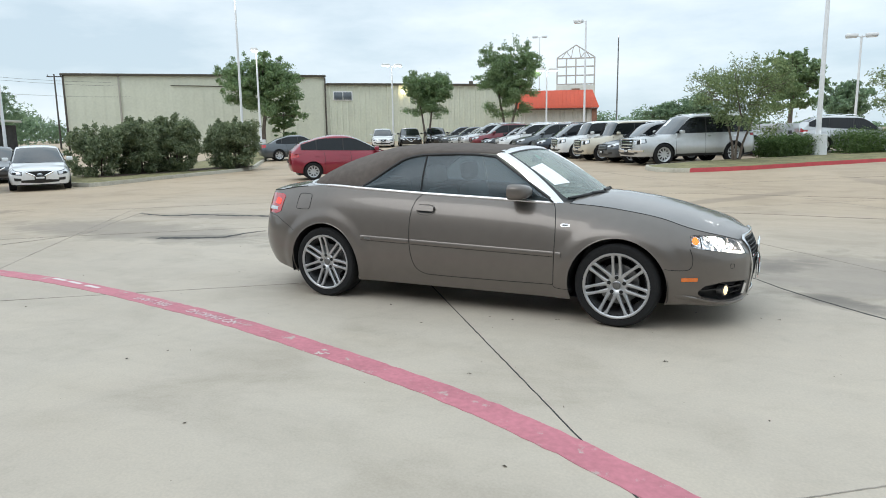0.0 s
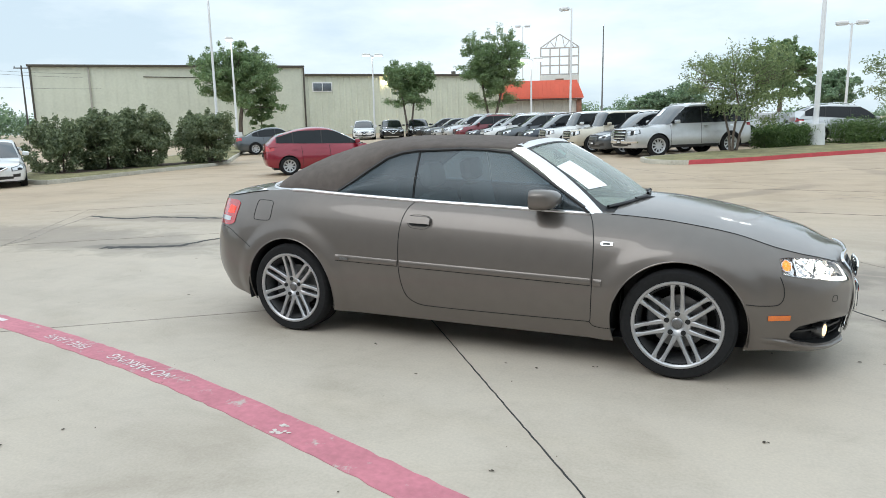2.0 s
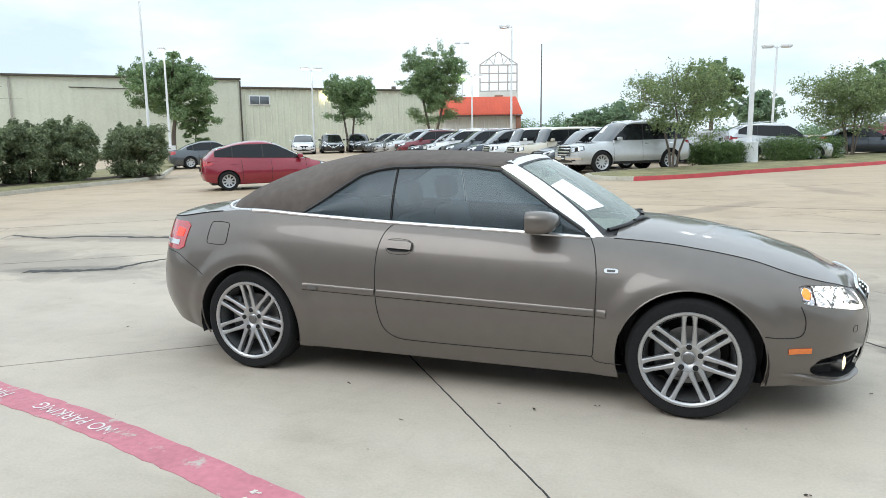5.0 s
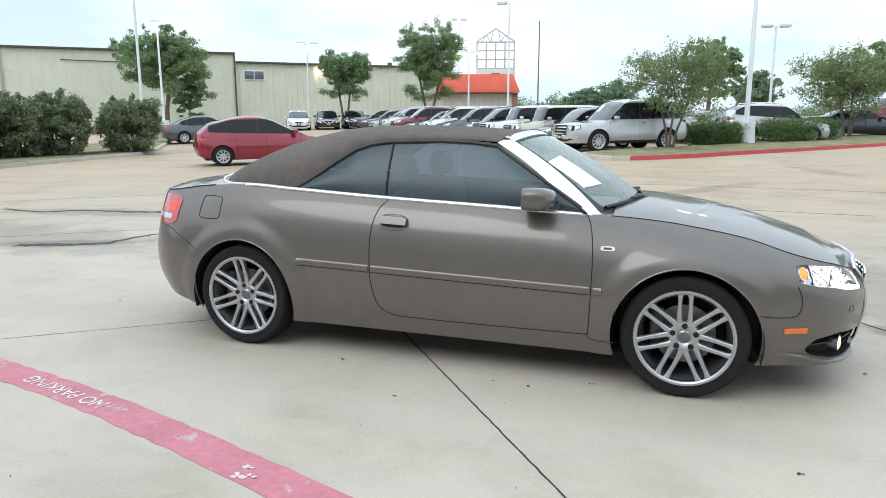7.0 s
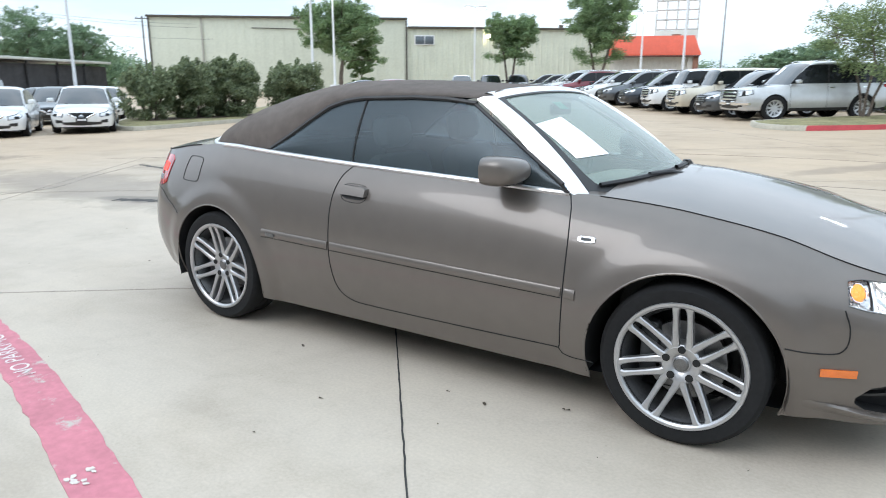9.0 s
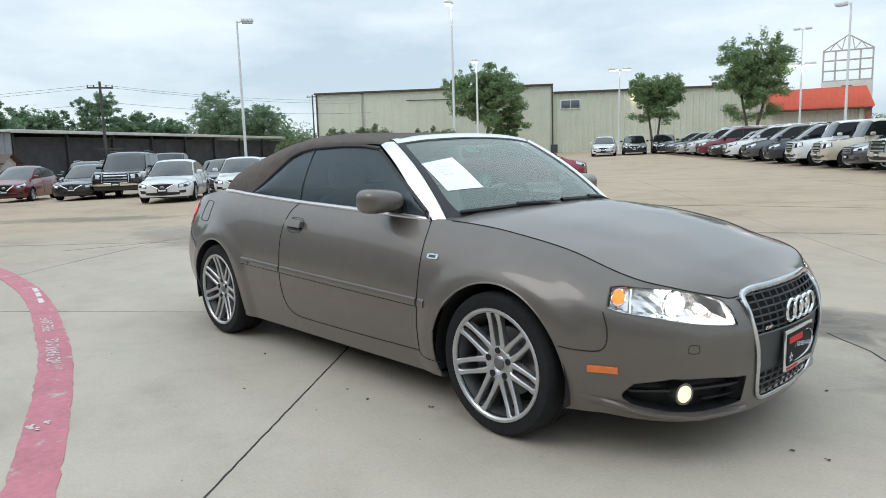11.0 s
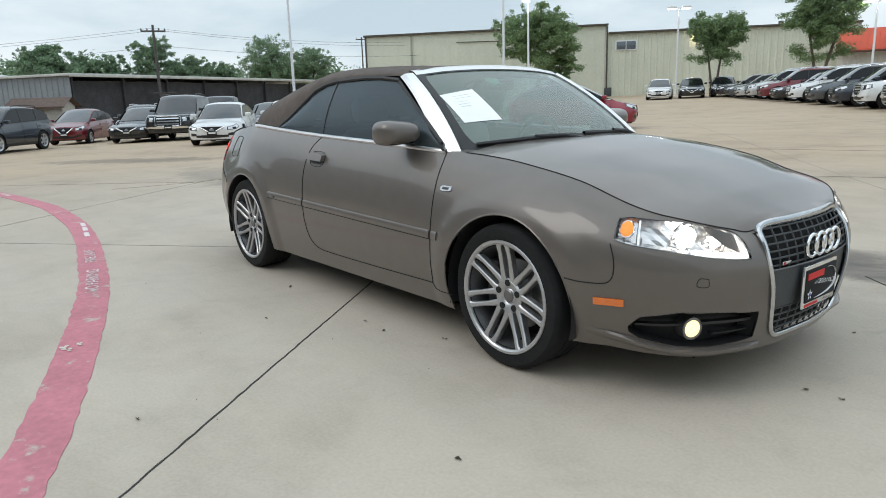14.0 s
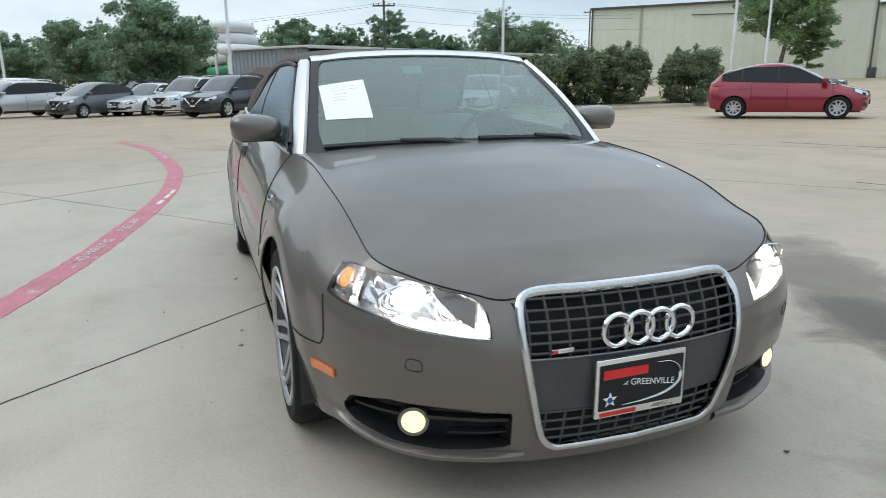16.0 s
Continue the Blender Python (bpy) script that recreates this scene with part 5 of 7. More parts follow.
for side in (-1, 1):
    part("grille_side", grid([[(gx(z) - 0.112, side * 0.376, z), (gx(z) - 0.02 - 0.32 * 0.12, side * 0.353, z)] for z in np.linspace(0.22, 0.64, 10)]), GAP, hero)
hwz = lambda z: float(np.interp(z, (0.222, 0.27, 0.45, 0.59, 0.642, 0.669), (0.245, 0.295, 0.333, 0.353, 0.343, 0.29)))
px_ = lambda y, z: gx(z) - 0.32 * y * y - 0.012
for z in [0.650 - 0.0275 * k for k in range(6)] + [0.335 - 0.0295 * k for k in range(4)]:
    w = hwz(z) - 0.008
    part("grille_bar", tube([(px_(y, z), y, z) for y in np.linspace(-w, w, 13)], 0.0042, 6), DARKGREY, hero)
for y in np.linspace(-0.329, 0.329, 13):
    for z0, z1 in ((0.50, 0.667), (0.226, 0.345)):
        zs = [z for z in np.linspace(z0, z1, 8) if abs(y) < hwz(z) - 0.004]
        if len(zs) > 1:
            part("grille_bar", tube([(px_(y, z), y, z) for z in zs], 0.0042, 6), DARKGREY, hero)
part("plate_panel", grid([[(px_(y * hwz(z) / 0.345, z) + 0.006, y * hwz(z) / 0.345 * 0.97, z) for y in np.linspace(-0.345, 0.345, 17)] for z in np.linspace(0.342, 0.497, 5)]), DARKGREY, hero)
part("panel_edge", tube([(px_(y, 0.5) + 0.008, y, 0.4995) for y in np.linspace(-0.335, 0.335, 17)], 0.0035, 6), STEEL, hero)
for y in (-0.099, -0.033, 0.033, 0.099):
    part("emblem_ring", ring_mesh(Vector((px_(y, 0.568) + 0.025, y + 0.004, 0.566)), 0.0435, 0.0075), CHROME, hero, "chrome ring of the emblem")
part("grille_badge", box(px_(-0.25, 0.52) + 0.002, -0.278, 0.513, px_(-0.25, 0.52) + 0.012, -0.212, 0.527, 0.003), CHROME, hero)
part("grille_badge_red", box(px_(-0.25, 0.52) + 0.004, -0.277, 0.5145, px_(-0.25, 0.52) + 0.0145, -0.260, 0.5255, 0.002), REDLENS, hero)
plate = part("plate_frame", box(2.258, -0.160, 0.318, 2.272, 0.128, 0.490, 0.005), CHROME, hero, "chrome dealer plate frame with black insert")
part("plate_insert", box(2.266, -0.150, 0.342, 2.276, 0.118, 0.474, 0.002), GAP, plate)
REDINK = plain("red_print", (0.6, 0.02, 0.02), 0.5)
WHITEINK = plain("white_print", (0.8, 0.8, 0.8), 0.5)
part("print_bar", box(2.277, -0.140, 0.434, 2.2785, 0.0, 0.460), REDINK, plate)
for text, size, y, z, mat_ in (("of GREENVILLE", 0.025, 0.000, 0.411, WHITEINK), ("of GREENVILLE", 0.013, 0.045, 0.3295, GAP)):
    ob = part("plate_letters", words(text, size, "plate_letters"), mat_, plate, smooth=None)
    ob.matrix_basis = Matrix(((0, 0, 1, 2.2815 if size > 0.02 else 2.2738), (1, 0.18, 0, y), (0, 1, 0, z), (0, 0, 0, 1)))
part("print_swoosh", tube([(2.2785, y, z) for y, z in spline([(0.03, 0.462), (0.075, 0.458), (0.104, 0.436), (0.104, 0.398), (0.06, 0.370), (-0.01, 0.357), (-0.08, 0.353)], 30)], [0.0012 + 0.004 * math.sin(math.pi * k / 29) for k in range(30)], 6, flat=0.3), WHITEINK, plate)
bm = bmesh.new()
vs = [bm.verts.new((2.2785, -0.118 + (0.024 if k % 2 == 0 else 0.010) * math.sin(k * math.pi / 5), 0.374 + (0.024 if k % 2 == 0 else 0.010) * math.cos(k * math.pi / 5))) for k in range(10)]
bm.faces.new(vs)
part("print_star", bm, WHITEINK, plate, smooth=None)
part("print_bar", box(2.272, -0.145, 0.324, 2.2735, -0.03, 0.334), REDINK, plate)

bm = bmesh.new()
bm.faces.new([bm.verts.new((2.279, -0.118 + 0.009 * math.cos(t), 0.373 + 0.009 * math.sin(t))) for t in np.linspace(0, 5.6, 9)])
part("print_star_field", bm, plain("blue_print", (0.03, 0.05, 0.25), 0.5), plate, smooth=None)

# floor pan
part("floor_pan", grid([[(x, -w, 0.195), (x, w, 0.195)] for x, w in ((2.15, 0.3), (1.95, 0.62), (1.72, 0.74), (0.95, 0.80), (-0.95, 0.80), (-1.75, 0.75), (-2.1, 0.5), (-2.2, 0.3))]), BLACK, hero)
part("bulkhead", grid([[(0.98, -0.66, 0.2), (0.98, 0.66, 0.2)], [(0.98, -0.66, 0.90), (0.98, 0.66, 0.90)]]), BLACK, hero)

# windscreen with frame
wb = spline([(0.86, -0.672, 0.905), (0.985, -0.42, 0.925), (1.045, 0.0, 0.935), (0.985, 0.435, 0.925), (0.865, 0.705, 0.902)], 21)
wt = spline([(0.325, -0.545, 1.298), (0.352, -0.34, 1.318), (0.362, 0.0, 1.328), (0.352, 0.35, 1.318), (0.328, 0.568, 1.296)], 21)
bulge = lambda v: 0.028 * 4 * v * (1 - v)
wrow = [[Vector(wb[i]).lerp(Vector(wt[i]), v) + Vector((bulge(v) * 0.6, 0, bulge(v) * 0.8)) for i in range(21)] for v in np.linspace(0, 1, 13)]
ws = part("windscreen", grid(wrow), CLEAR, hero)
ws.visible_shadow = False
# black printed border, wider in the lower corners
for side in (-1, 1):
    rows = []
    for k in range(13):
        v = k / 12
        w = 0.030 + 0.055 * math.exp(-14 * v) + 0.03 * math.exp(-22 * (1 - v))
        row = wrow[k] if side < 0 else wrow[k][::-1]
        rows.append([row[0], row[0].lerp(row[1], min(1, w * 10)), row[0].lerp(row[1], min(1, w * 20)) if w * 20 < 1 else row[1].lerp(row[2], min(1, w * 20 - 1))])
    part("windscreen_border", grid([[p + Vector((0.003, 0, 0.004)) for p in r_] for r_ in rows]), BLACK, ws)
part("windscreen_border", grid([[wrow[12][i].lerp(wrow[11][i], 0.12) + Vector((0.003, 0, 0.004)) for i in range(21)], [wrow[12][i].lerp(wrow[11][i], 0.42) + Vector((0.003, 0, 0.004)) for i in range(21)]]), BLACK, ws)
for side in (-1, 1):
    e = [wrow[k][0 if side < 0 else 20] for k in range(13)]
    rows = []
    e = [e[0] + (e[0] - e[2]) * 0.35] + e
    for k, p in enumerate(e):
        v = max(0, k - 1) / 12
        w = 0.098 - 0.03 * v
        o = Vector((p.x - w, p.y + side * (0.055 - 0.01 * v), p.z - 0.012))
        rows.append([p + Vector((0.004, side * 0.004, 0.0)), p + Vector((0.010, side * 0.018, 0.010)), (p + o) / 2 + Vector((0.006, side * 0.022, 0.014)), o + Vector((0.004, side * 0.006, 0.006)), o + Vector((0, -side * 0.03, 0))])
    part("windscreen_pillar", grid(rows), SATIN, hero, "bright silver windscreen pillar")
hdr = [p for p in wrow[-1]]
part("windscreen_header", grid([[p + Vector((0.020, 0, -0.014)) for p in hdr], [p + Vector((0.012, 0, 0.002)) for p in hdr], [p + Vector((-0.012, 0, 0.018)) for p in hdr], [p + Vector((-0.040, 0, 0.024)) for p in hdr], [p + Vector((-0.07, 0, 0.014)) for p in hdr]]), SATIN, hero, "bright silver windscreen header")
part("cowl", grid([[Vector(p) + Vector((-0.02, 0, -0.012)) for p in wb], [Vector(p) + Vector((0.05, 0, -0.002)) for p in wb], [Vector((max(p[0] + 0.08, 0.95), p[1] * 0.98, p[2] + 0.0)) for p in wb]]), BLACK, hero)
part("windscreen_band", grid([[Vector(wb[i]).lerp(Vector(wt[i]), v) + Vector((bulge(v) * 0.6 - 0.003, 0, bulge(v) * 0.8 + 0.004)) for i in range(21)] for v in (-0.03, 0.0, 0.03, 0.062)]), BLACK, ws)


def on_screen(y, v, lift=0.0):
    """A point on the windscreen at a width y and a height v."""
    row = [Vector(wb[i]).lerp(Vector(wt[i]), v) + Vector((bulge(v) * 0.6 + lift * 0.6, 0, bulge(v) * 0.8 + lift * 0.8)) for i in range(21)]
    ys = [p.y for p in row]
    return Vector((float(np.interp(y, ys, [p.x for p in row])), y, float(np.interp(y, ys, [p.z for p in row]))))


for y0, y1 in ((-0.02, -0.60), (0.58, 0.03)):
    pv = on_screen(y0, 0.0, 0.0) + Vector((0.035, 0, 0.006))
    wip = part("wiper", tube([pv, on_screen(y0 * 0.8 + y1 * 0.2, 0.030, 0.024), on_screen((y0 + y1) / 2, 0.048, 0.024)], [0.014, 0.012, 0.009], 8), BLACK, hero)
    part("wiper_blade", tube([on_screen(y0 + (y1 - y0) * t, 0.040 + 0.010 * t, 0.014) for t in np.linspace(0.05, 1.0, 12)], 0.011, 6), BLACK, wip)
    part("wiper_cap", cyl(pv - Vector((0, 0, 0.03)), pv + Vector((0, 0, 0.012)), 0.018, 0.014, 12), BLACK, wip)
for side in (-1, 1):
    part("cowl_side", grid([[HS.top(sx(x), -0.001, side), Vector((x, side * 0.655, HS.top(sx(x)).z + 0.006)), Vector((x, side * 0.60, HS.top(sx(x)).z + 0.004))] for x in np.linspace(0.76, 0.96, 8)]), TAUPE, hero)

# canvas top
top_c = [(0.31, 1.345), (0.20, 1.356), (0.0, 1.364), (-0.2, 1.376), (-0.45, 1.383), (-0.65, 1.380), (-0.85, 1.362), (-1.05, 1.322), (-1.25, 1.262), (-1.45, 1.180), (-1.6, 1.108), (-1.75, 1.035)]
top_e = [(0.31, 0.565, 1.292), (0.20, 0.585, 1.298), (-0.08, 0.60, 1.308), (-0.40, 0.602, 1.300), (-0.52, 0.605, 1.284), (-0.62, 0.62, 1.252), (-0.75, 0.655, 1.170), (-0.86, 0.69, 1.095), (-0.98, 0.728, 1.012), (-1.34, 0.725, 0.99), (-1.48, 0.675, 0.985), (-1.60, 0.585, 0.985), (-1.69, 0.42, 0.99), (-1.75, 0.05, 1.0)]
tc_, te_ = np.array(top_c[::-1]), np.array(top_e[::-1])
rows = []
for x in np.r_[np.linspace(0.31, -1.4, 60), np.linspace(-1.42, -1.75, 16)]:
    zc, ye, ze = (float(np.interp(x, tc_[:, 0], tc_[:, 1])), float(np.interp(x, te_[:, 0], te_[:, 1])), float(np.interp(x, te_[:, 0], te_[:, 2])))
    ex = 0.62 if x > -0.5 else 0.62 + 0.1 * min(1, (-0.5 - x) / 0.6)
    half = []
    for k in range(15):
        t = k / 14 * math.pi / 2
        half.append((x, ye * math.cos(t) ** ex, ze + (zc - ze) * math.sin(t) ** (0.92 if x > -0.6 else 0.78)))
    rows.append([(a, -b_, c_) for a, b_, c_ in half] + [(a, b_, c_) for a, b_, c_ in half[::-1][1:]])
soft = part("canvas_top", grid(rows), CANVAS, hero, "brown canvas folding top", smooth=60)
for side in (-1, 1):
    # side glass between belt and top
    up_ = [(0.262, 0.600, 1.268), (0.10, 0.598, 1.286), (-0.08, 0.598, 1.292), (-0.40, 0.602, 1.284), (-0.52, 0.607, 1.268), (-0.62, 0.625, 1.236), (-0.75, 0.657, 1.155), (-0.86, 0.690, 1.080), (-0.97, 0.726, 1.010)]
    ua = np.array(up_[::-1])
    belt = lambda x: HS.top(sx(x))
    pil = lambda x: float(np.interp(x, (0.262, 0.80), (1.268, 0.930)))

    def glass(x0, x1, n):
        rows = []
        for x in np.linspace(x0, x1, n):
            b_ = belt(x)
            if x > 0.262:
                f = (x - 0.262) / 0.538
                hi = Vector((x, 0.600 + 0.130 * f, pil(x)))
            else:
                hi = Vector((x, float(np.interp(x, ua[:, 0], ua[:, 1])), float(np.interp(x, ua[:, 0], ua[:, 2]))))
            lo = Vector((x, -b_.y - 0.012, b_.z - 0.01))
            rows.append([Vector((p.x, side * (p.y + 0.018 * 4 * v * (1 - v)), p.z)) for v in np.linspace(0, 1, 7) for p in [lo.lerp(hi, v)]])
        return grid(rows)

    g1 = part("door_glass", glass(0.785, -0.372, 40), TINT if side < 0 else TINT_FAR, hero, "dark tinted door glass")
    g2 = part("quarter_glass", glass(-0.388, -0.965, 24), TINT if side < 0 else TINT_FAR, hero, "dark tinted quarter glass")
    g1.visible_shadow = g2.visible_shadow = False
    part("glass_seal", tube([Vector((x, side * (float(np.interp(x, ua[:, 0], ua[:, 1])) + 0.004), float(np.interp(x, ua[:, 0], ua[:, 2])) + 0.006)) for x in np.linspace(0.27, -0.97, 40)], 0.011, 6), BLACK, hero)
    part("glass_divider", tube([Vector((-0.38, side * (float(np.interp(v, (0, 1), (0.738, 0.604))) + 0.016 * 4 * v * (1 - v)), 0.965 + v * 0.320)) for v in np.linspace(0, 1, 8)], 0.0035, 6), BLACK, hero)
    part("glass_seal", tube([Vector((x, side * (0.604 + 0.13 * (x - 0.262) / 0.538), pil(x) + 0.002)) for x in np.linspace(0.262, 0.765, 14)], 0.009, 6), BLACK, hero)
    part("mirror_triangle", grid([[(x, side * (0.60 + 0.130 * (x - 0.262) / 0.538 + 0.012 + (1 - v) * 0.02 * (0.8 - x)), max(0.92, pil(x)) * v + (1 - v) * (belt(x).z)) for v in (0, 0.5, 1)] for x in np.linspace(0.64, 0.80, 6)]), BLACK, hero)
    # bright belt strip
    part("belt_strip", tube([HS.top(float(s), 0.004, side) + Vector((0, 0, -0.002)) for s in np.linspace(sx(0.795), sx(-1.36), 60)], 0.0115, 8), SATIN, hero, "bright silver belt strip")
part("belt_strip", tube([(x, y, z) for x, y, z in spline([(-1.36, -0.728, 1.016), (-1.52, -0.655, 1.012), (-1.65, -0.55, 1.018), (-1.75, -0.36, 1.031), (-1.79, 0, 1.036), (-1.75, 0.36, 1.031), (-1.65, 0.55, 1.018), (-1.52, 0.655, 1.012), (-1.36, 0.728, 1.016)], 50)], 0.010, 8), SATIN, hero, "bright silver belt strip")

# cabin
part("cabin_floor", box(-1.3, -0.70, 0.30, 0.95, 0.70, 0.36), BLACK, hero)
part("dashboard", grid([[(x, y, z - 0.05 * (abs(y) / 0.66) ** 2) for y in np.linspace(-0.66, 0.66, 13)] for x, z in ((0.98, 0.90), (0.80, 0.915), (0.62, 0.915), (0.50, 0.88), (0.45, 0.78), (0.50, 0.60))]), DASH, hero)
part("steering_wheel", tube([(0.36 + 0.06 * math.sin(t), 0.36 + 0.185 * math.cos(t), 0.86 + 0.175 * math.sin(t)) for t in np.linspace(0, 2 * math.pi, 33)], 0.016, 8), BLACK, hero)
part("steering_hub", box(0.36, 0.29, 0.82, 0.42, 0.43, 0.90, 0.02), BLACK, hero)
for side in (-1, 1):
    st = part("front_seat", box(-0.30, side * 0.36 - 0.25, 0.42, 0.22, side * 0.36 + 0.25, 0.56, 0.05), LEATHER, hero, "grey leather seat")
    bk = box(-0.07, -0.24, 0.0, 0.07, 0.24, 0.51, 0.06)
    bmesh.ops.transform(bk, matrix=pose(-0.26, side * 0.36, 0.50, 0, -14, 0), verts=bk.verts)
    part("seat_back", bk, LEATHER, st)
    hr = box(-0.065, -0.13, 0.0, 0.065, 0.13, 0.18, 0.06)
    bmesh.ops.transform(hr, matrix=pose(-0.40, side * 0.36, 1.02, 0, -8, 0), verts=hr.verts)
    part("head_restraint", hr, LEATHER, st)
    part("door_card", grid([[(x, side * 0.715, 0.36), (x, side * 0.715, HS.top(sx(x)).z - 0.02)] for x in np.linspace(0.85, -1.3, 12)]), BLACK, hero)
part("rear_seat", box(-1.25, -0.58, 0.42, -0.75, 0.58, 0.60, 0.05), LEATHER, hero)
part("rear_seat_back", box(-1.32, -0.58, 0.55, -1.18, 0.58, 1.0, 0.05), LEATHER, hero)
part("interior_mirror", box(0.40, -0.11, 1.205, 0.43, 0.11, 1.265, 0.012), BLACK, hero)
sheet_pt = lambda u, v, lift=0.003: on_screen(-0.553 + 0.198 * u - 0.012 * v * (1 - u) - 0.022 * v * u, 0.646 - 0.356 * v + 0.028 * u * (1 - v) - 0.012 * u * v, lift)
paper = part("price_sheet", grid([[sheet_pt(u, v) for u in np.linspace(0, 1, 6)] for v in np.linspace(0, 1, 6)]), PAPER, hero, "white printed price sheet at the windscreen")
GREYPRINT = plain("grey_print", (0.80, 0.81, 0.83), 0.7)
for v in (0.14, 0.22, 0.34, 0.42, 0.50):
    part("print_line", tube([sheet_pt(u, v, 0.0032) for u in np.linspace(0.25, 0.85 - 0.3 * (v > 0.3), 4)], 0.0014, 5), GREYPRINT, paper)
part("windscreen_sticker", grid([[(0.425 + 0.05 * v, -0.13 + 0.10 * u, 1.285 - 0.035 * v - 0.012) for u in (0, 1)] for v in (0, 1)]), plain("green_sticker", (0.1, 0.5, 0.38), 0.5), hero, smooth=None)


# the rim's alloy darkened, shade behind the spokes put into its colour
BARREL = plain("shaded_rim_barrel", (0.11, 0.11, 0.112), 0.45, 0.7, var=0.2, scale=10)


def wheel(parent, x, y, side, r=0.32, turn=0.0, nm="wheel"):
    """An alloy wheel: tyre, rim barrel, seven twin spokes, hub cap, bolts and brake disc."""
    w = part(nm, lathe([(0.225, -0.10), (0.237, -0.107), (0.27, -0.116), (0.30, -0.114), (0.314, -0.102), (0.3195, -0.085), (0.3195, -0.03), (0.316, -0.028), (0.316, -0.022), (0.3195, -0.02), (0.3195, 0.02), (0.316, 0.022), (0.316, 0.028), (0.3195, 0.03), (0.3195, 0.085), (0.314, 0.102), (0.30, 0.114), (0.27, 0.116), (0.237, 0.107), (0.225, 0.10)], 72), RUBBER, parent, "low-profile tyre on silver alloy")
    w.matrix_basis = pose(x, y, r, 0, 0, 0 if side < 0 else 180)
    rim = part("rim", lathe([(0.248, -0.106), (0.253, -0.113), (0.250, -0.118), (0.240, -0.117), (0.232, -0.110), (0.230, -0.098)], 72), SILVER, w)
    part("rim_barrel", lathe([(0.231, -0.100), (0.218, -0.07), (0.206, -0.03), (0.205, 0.05), (0.205, 0.09), (0.225, 0.103)], 56), BARREL, rim)
    sp = bmesh.new()
    for k in range(7):
        for q in (-1, 1):
            a = 2 * math.pi * k / 7 + math.pi / 2 + turn
            rad, tan = Vector((math.cos(a), 0, math.sin(a))), Vector((-math.sin(a), 0, math.cos(a)))
            rows = []
            for rr, o, hw_, dep in ((0.050, 0.020, 0.020, -0.080), (0.085, 0.0262, 0.0140, -0.086), (0.14, 0.0270, 0.0112, -0.093), (0.19, 0.0265, 0.0106, -0.101), (0.220, 0.0260, 0.0125, -0.110), (0.238, 0.0215, 0.0190, -0.112)):
                c = rad * rr + tan * q * o
                rows.append([c + tan * hw_ + Vector((0, dep + 0.032, 0)), c + tan * hw_ + Vector((0, dep + 0.005, 0)), c + tan * hw_ * 0.6 + Vector((0, dep, 0)), c - tan * hw_ * 0.6 + Vector((0, dep, 0)), c - tan * hw_ + Vector((0, dep + 0.005, 0)), c - tan * hw_ + Vector((0, dep + 0.032, 0))])
            grid(rows, True, sp)
    part("spokes", sp, SILVER, w)
    part("hub", lathe([(0.0, -0.074), (0.028, -0.076), (0.034, -0.072), (0.040, -0.078), (0.070, -0.084), (0.078, -0.076), (0.080, 0.0)], 40), SILVER, w)
    part("hub_cap", lathe([(0.0, -0.083), (0.024, -0.082), (0.029, -0.078), (0.030, -0.067)], 28), STEEL, w)
    for k in range(5):
        a = 2 * math.pi * k / 5 + 0.3 + turn
        part("wheel_bolt", cyl((0.060 * math.cos(a), -0.0855, 0.060 * math.sin(a)), (0.060 * math.cos(a), -0.05, 0.060 * math.sin(a)), 0.0150, 0.0150, 10), GAP, w)
    part("brake_disc", lathe([(0.05, -0.01), (0.155, -0.012), (0.157, 0.012), (0.05, 0.012)], 48), STEEL, w)
    cal = box(-0.045, -0.045, -0.11, 0.03, 0.03, 0.11, 0.02)
    bmesh.ops.transform(cal, matrix=Matrix.Translation((-0.13, 0, 0.03)), verts=cal.verts)
    part("brake_caliper", cal, DARKGREY, w)
    # black disc that stands in for the shade deep in the wheel
    part("wheel_back", lathe([(0.0, 0.06), (0.2, 0.06)], 32), GAP, w)
    part("valve", cyl((0.19 * math.cos(5.2 + turn), -0.10, 0.19 * math.sin(5.2 + turn)), (0.2 * math.cos(5.2 + turn), -0.07, 0.2 * math.sin(5.2 + turn)), 0.005, 0.004, 6), GAP, w)
    return w


for x, tn in ((1.327, 0.02), (-1.327, 0.12)):
    for side in (-1, 1):
        wheel(hero, x, side * (0.755 if side < 0 else 0.778), side, turn=tn)

# ---------------------------------------------------------------- parked cars
PAINTS = {k: paint("car_paint_" + k, c, m_, r_) for k, (c, m_, r_) in {
    "white": ((0.72, 0.73, 0.73), 0.0, 0.35), "silver": ((0.52, 0.53, 0.535), 0.5, 0.32), "black": ((0.012, 0.013, 0.015), 0.1, 0.25), "grey": ((0.09, 0.10, 0.11), 0.5, 0.3),
    "red": ((0.25, 0.012, 0.028), 0.3, 0.28), "darkred": ((0.16, 0.013, 0.022), 0.3, 0.3), "navy": ((0.02, 0.027, 0.04), 0.3, 0.3), "cream": ((0.55, 0.50, 0.40), 0.1, 0.35), "brown": ((0.10, 0.055, 0.045), 0.4, 0.3)}.items()}
SIDEGLASS = plain("dark_side_glass", (0.010, 0.012, 0.014), 0.08, 0.0, 0.0, var=0.1, scale=2, spec=0.4)
HUBSILVER = plain("wheel_cover_silver", (0.5, 0.51, 0.52), 0.35, 0.6, var=0.08)

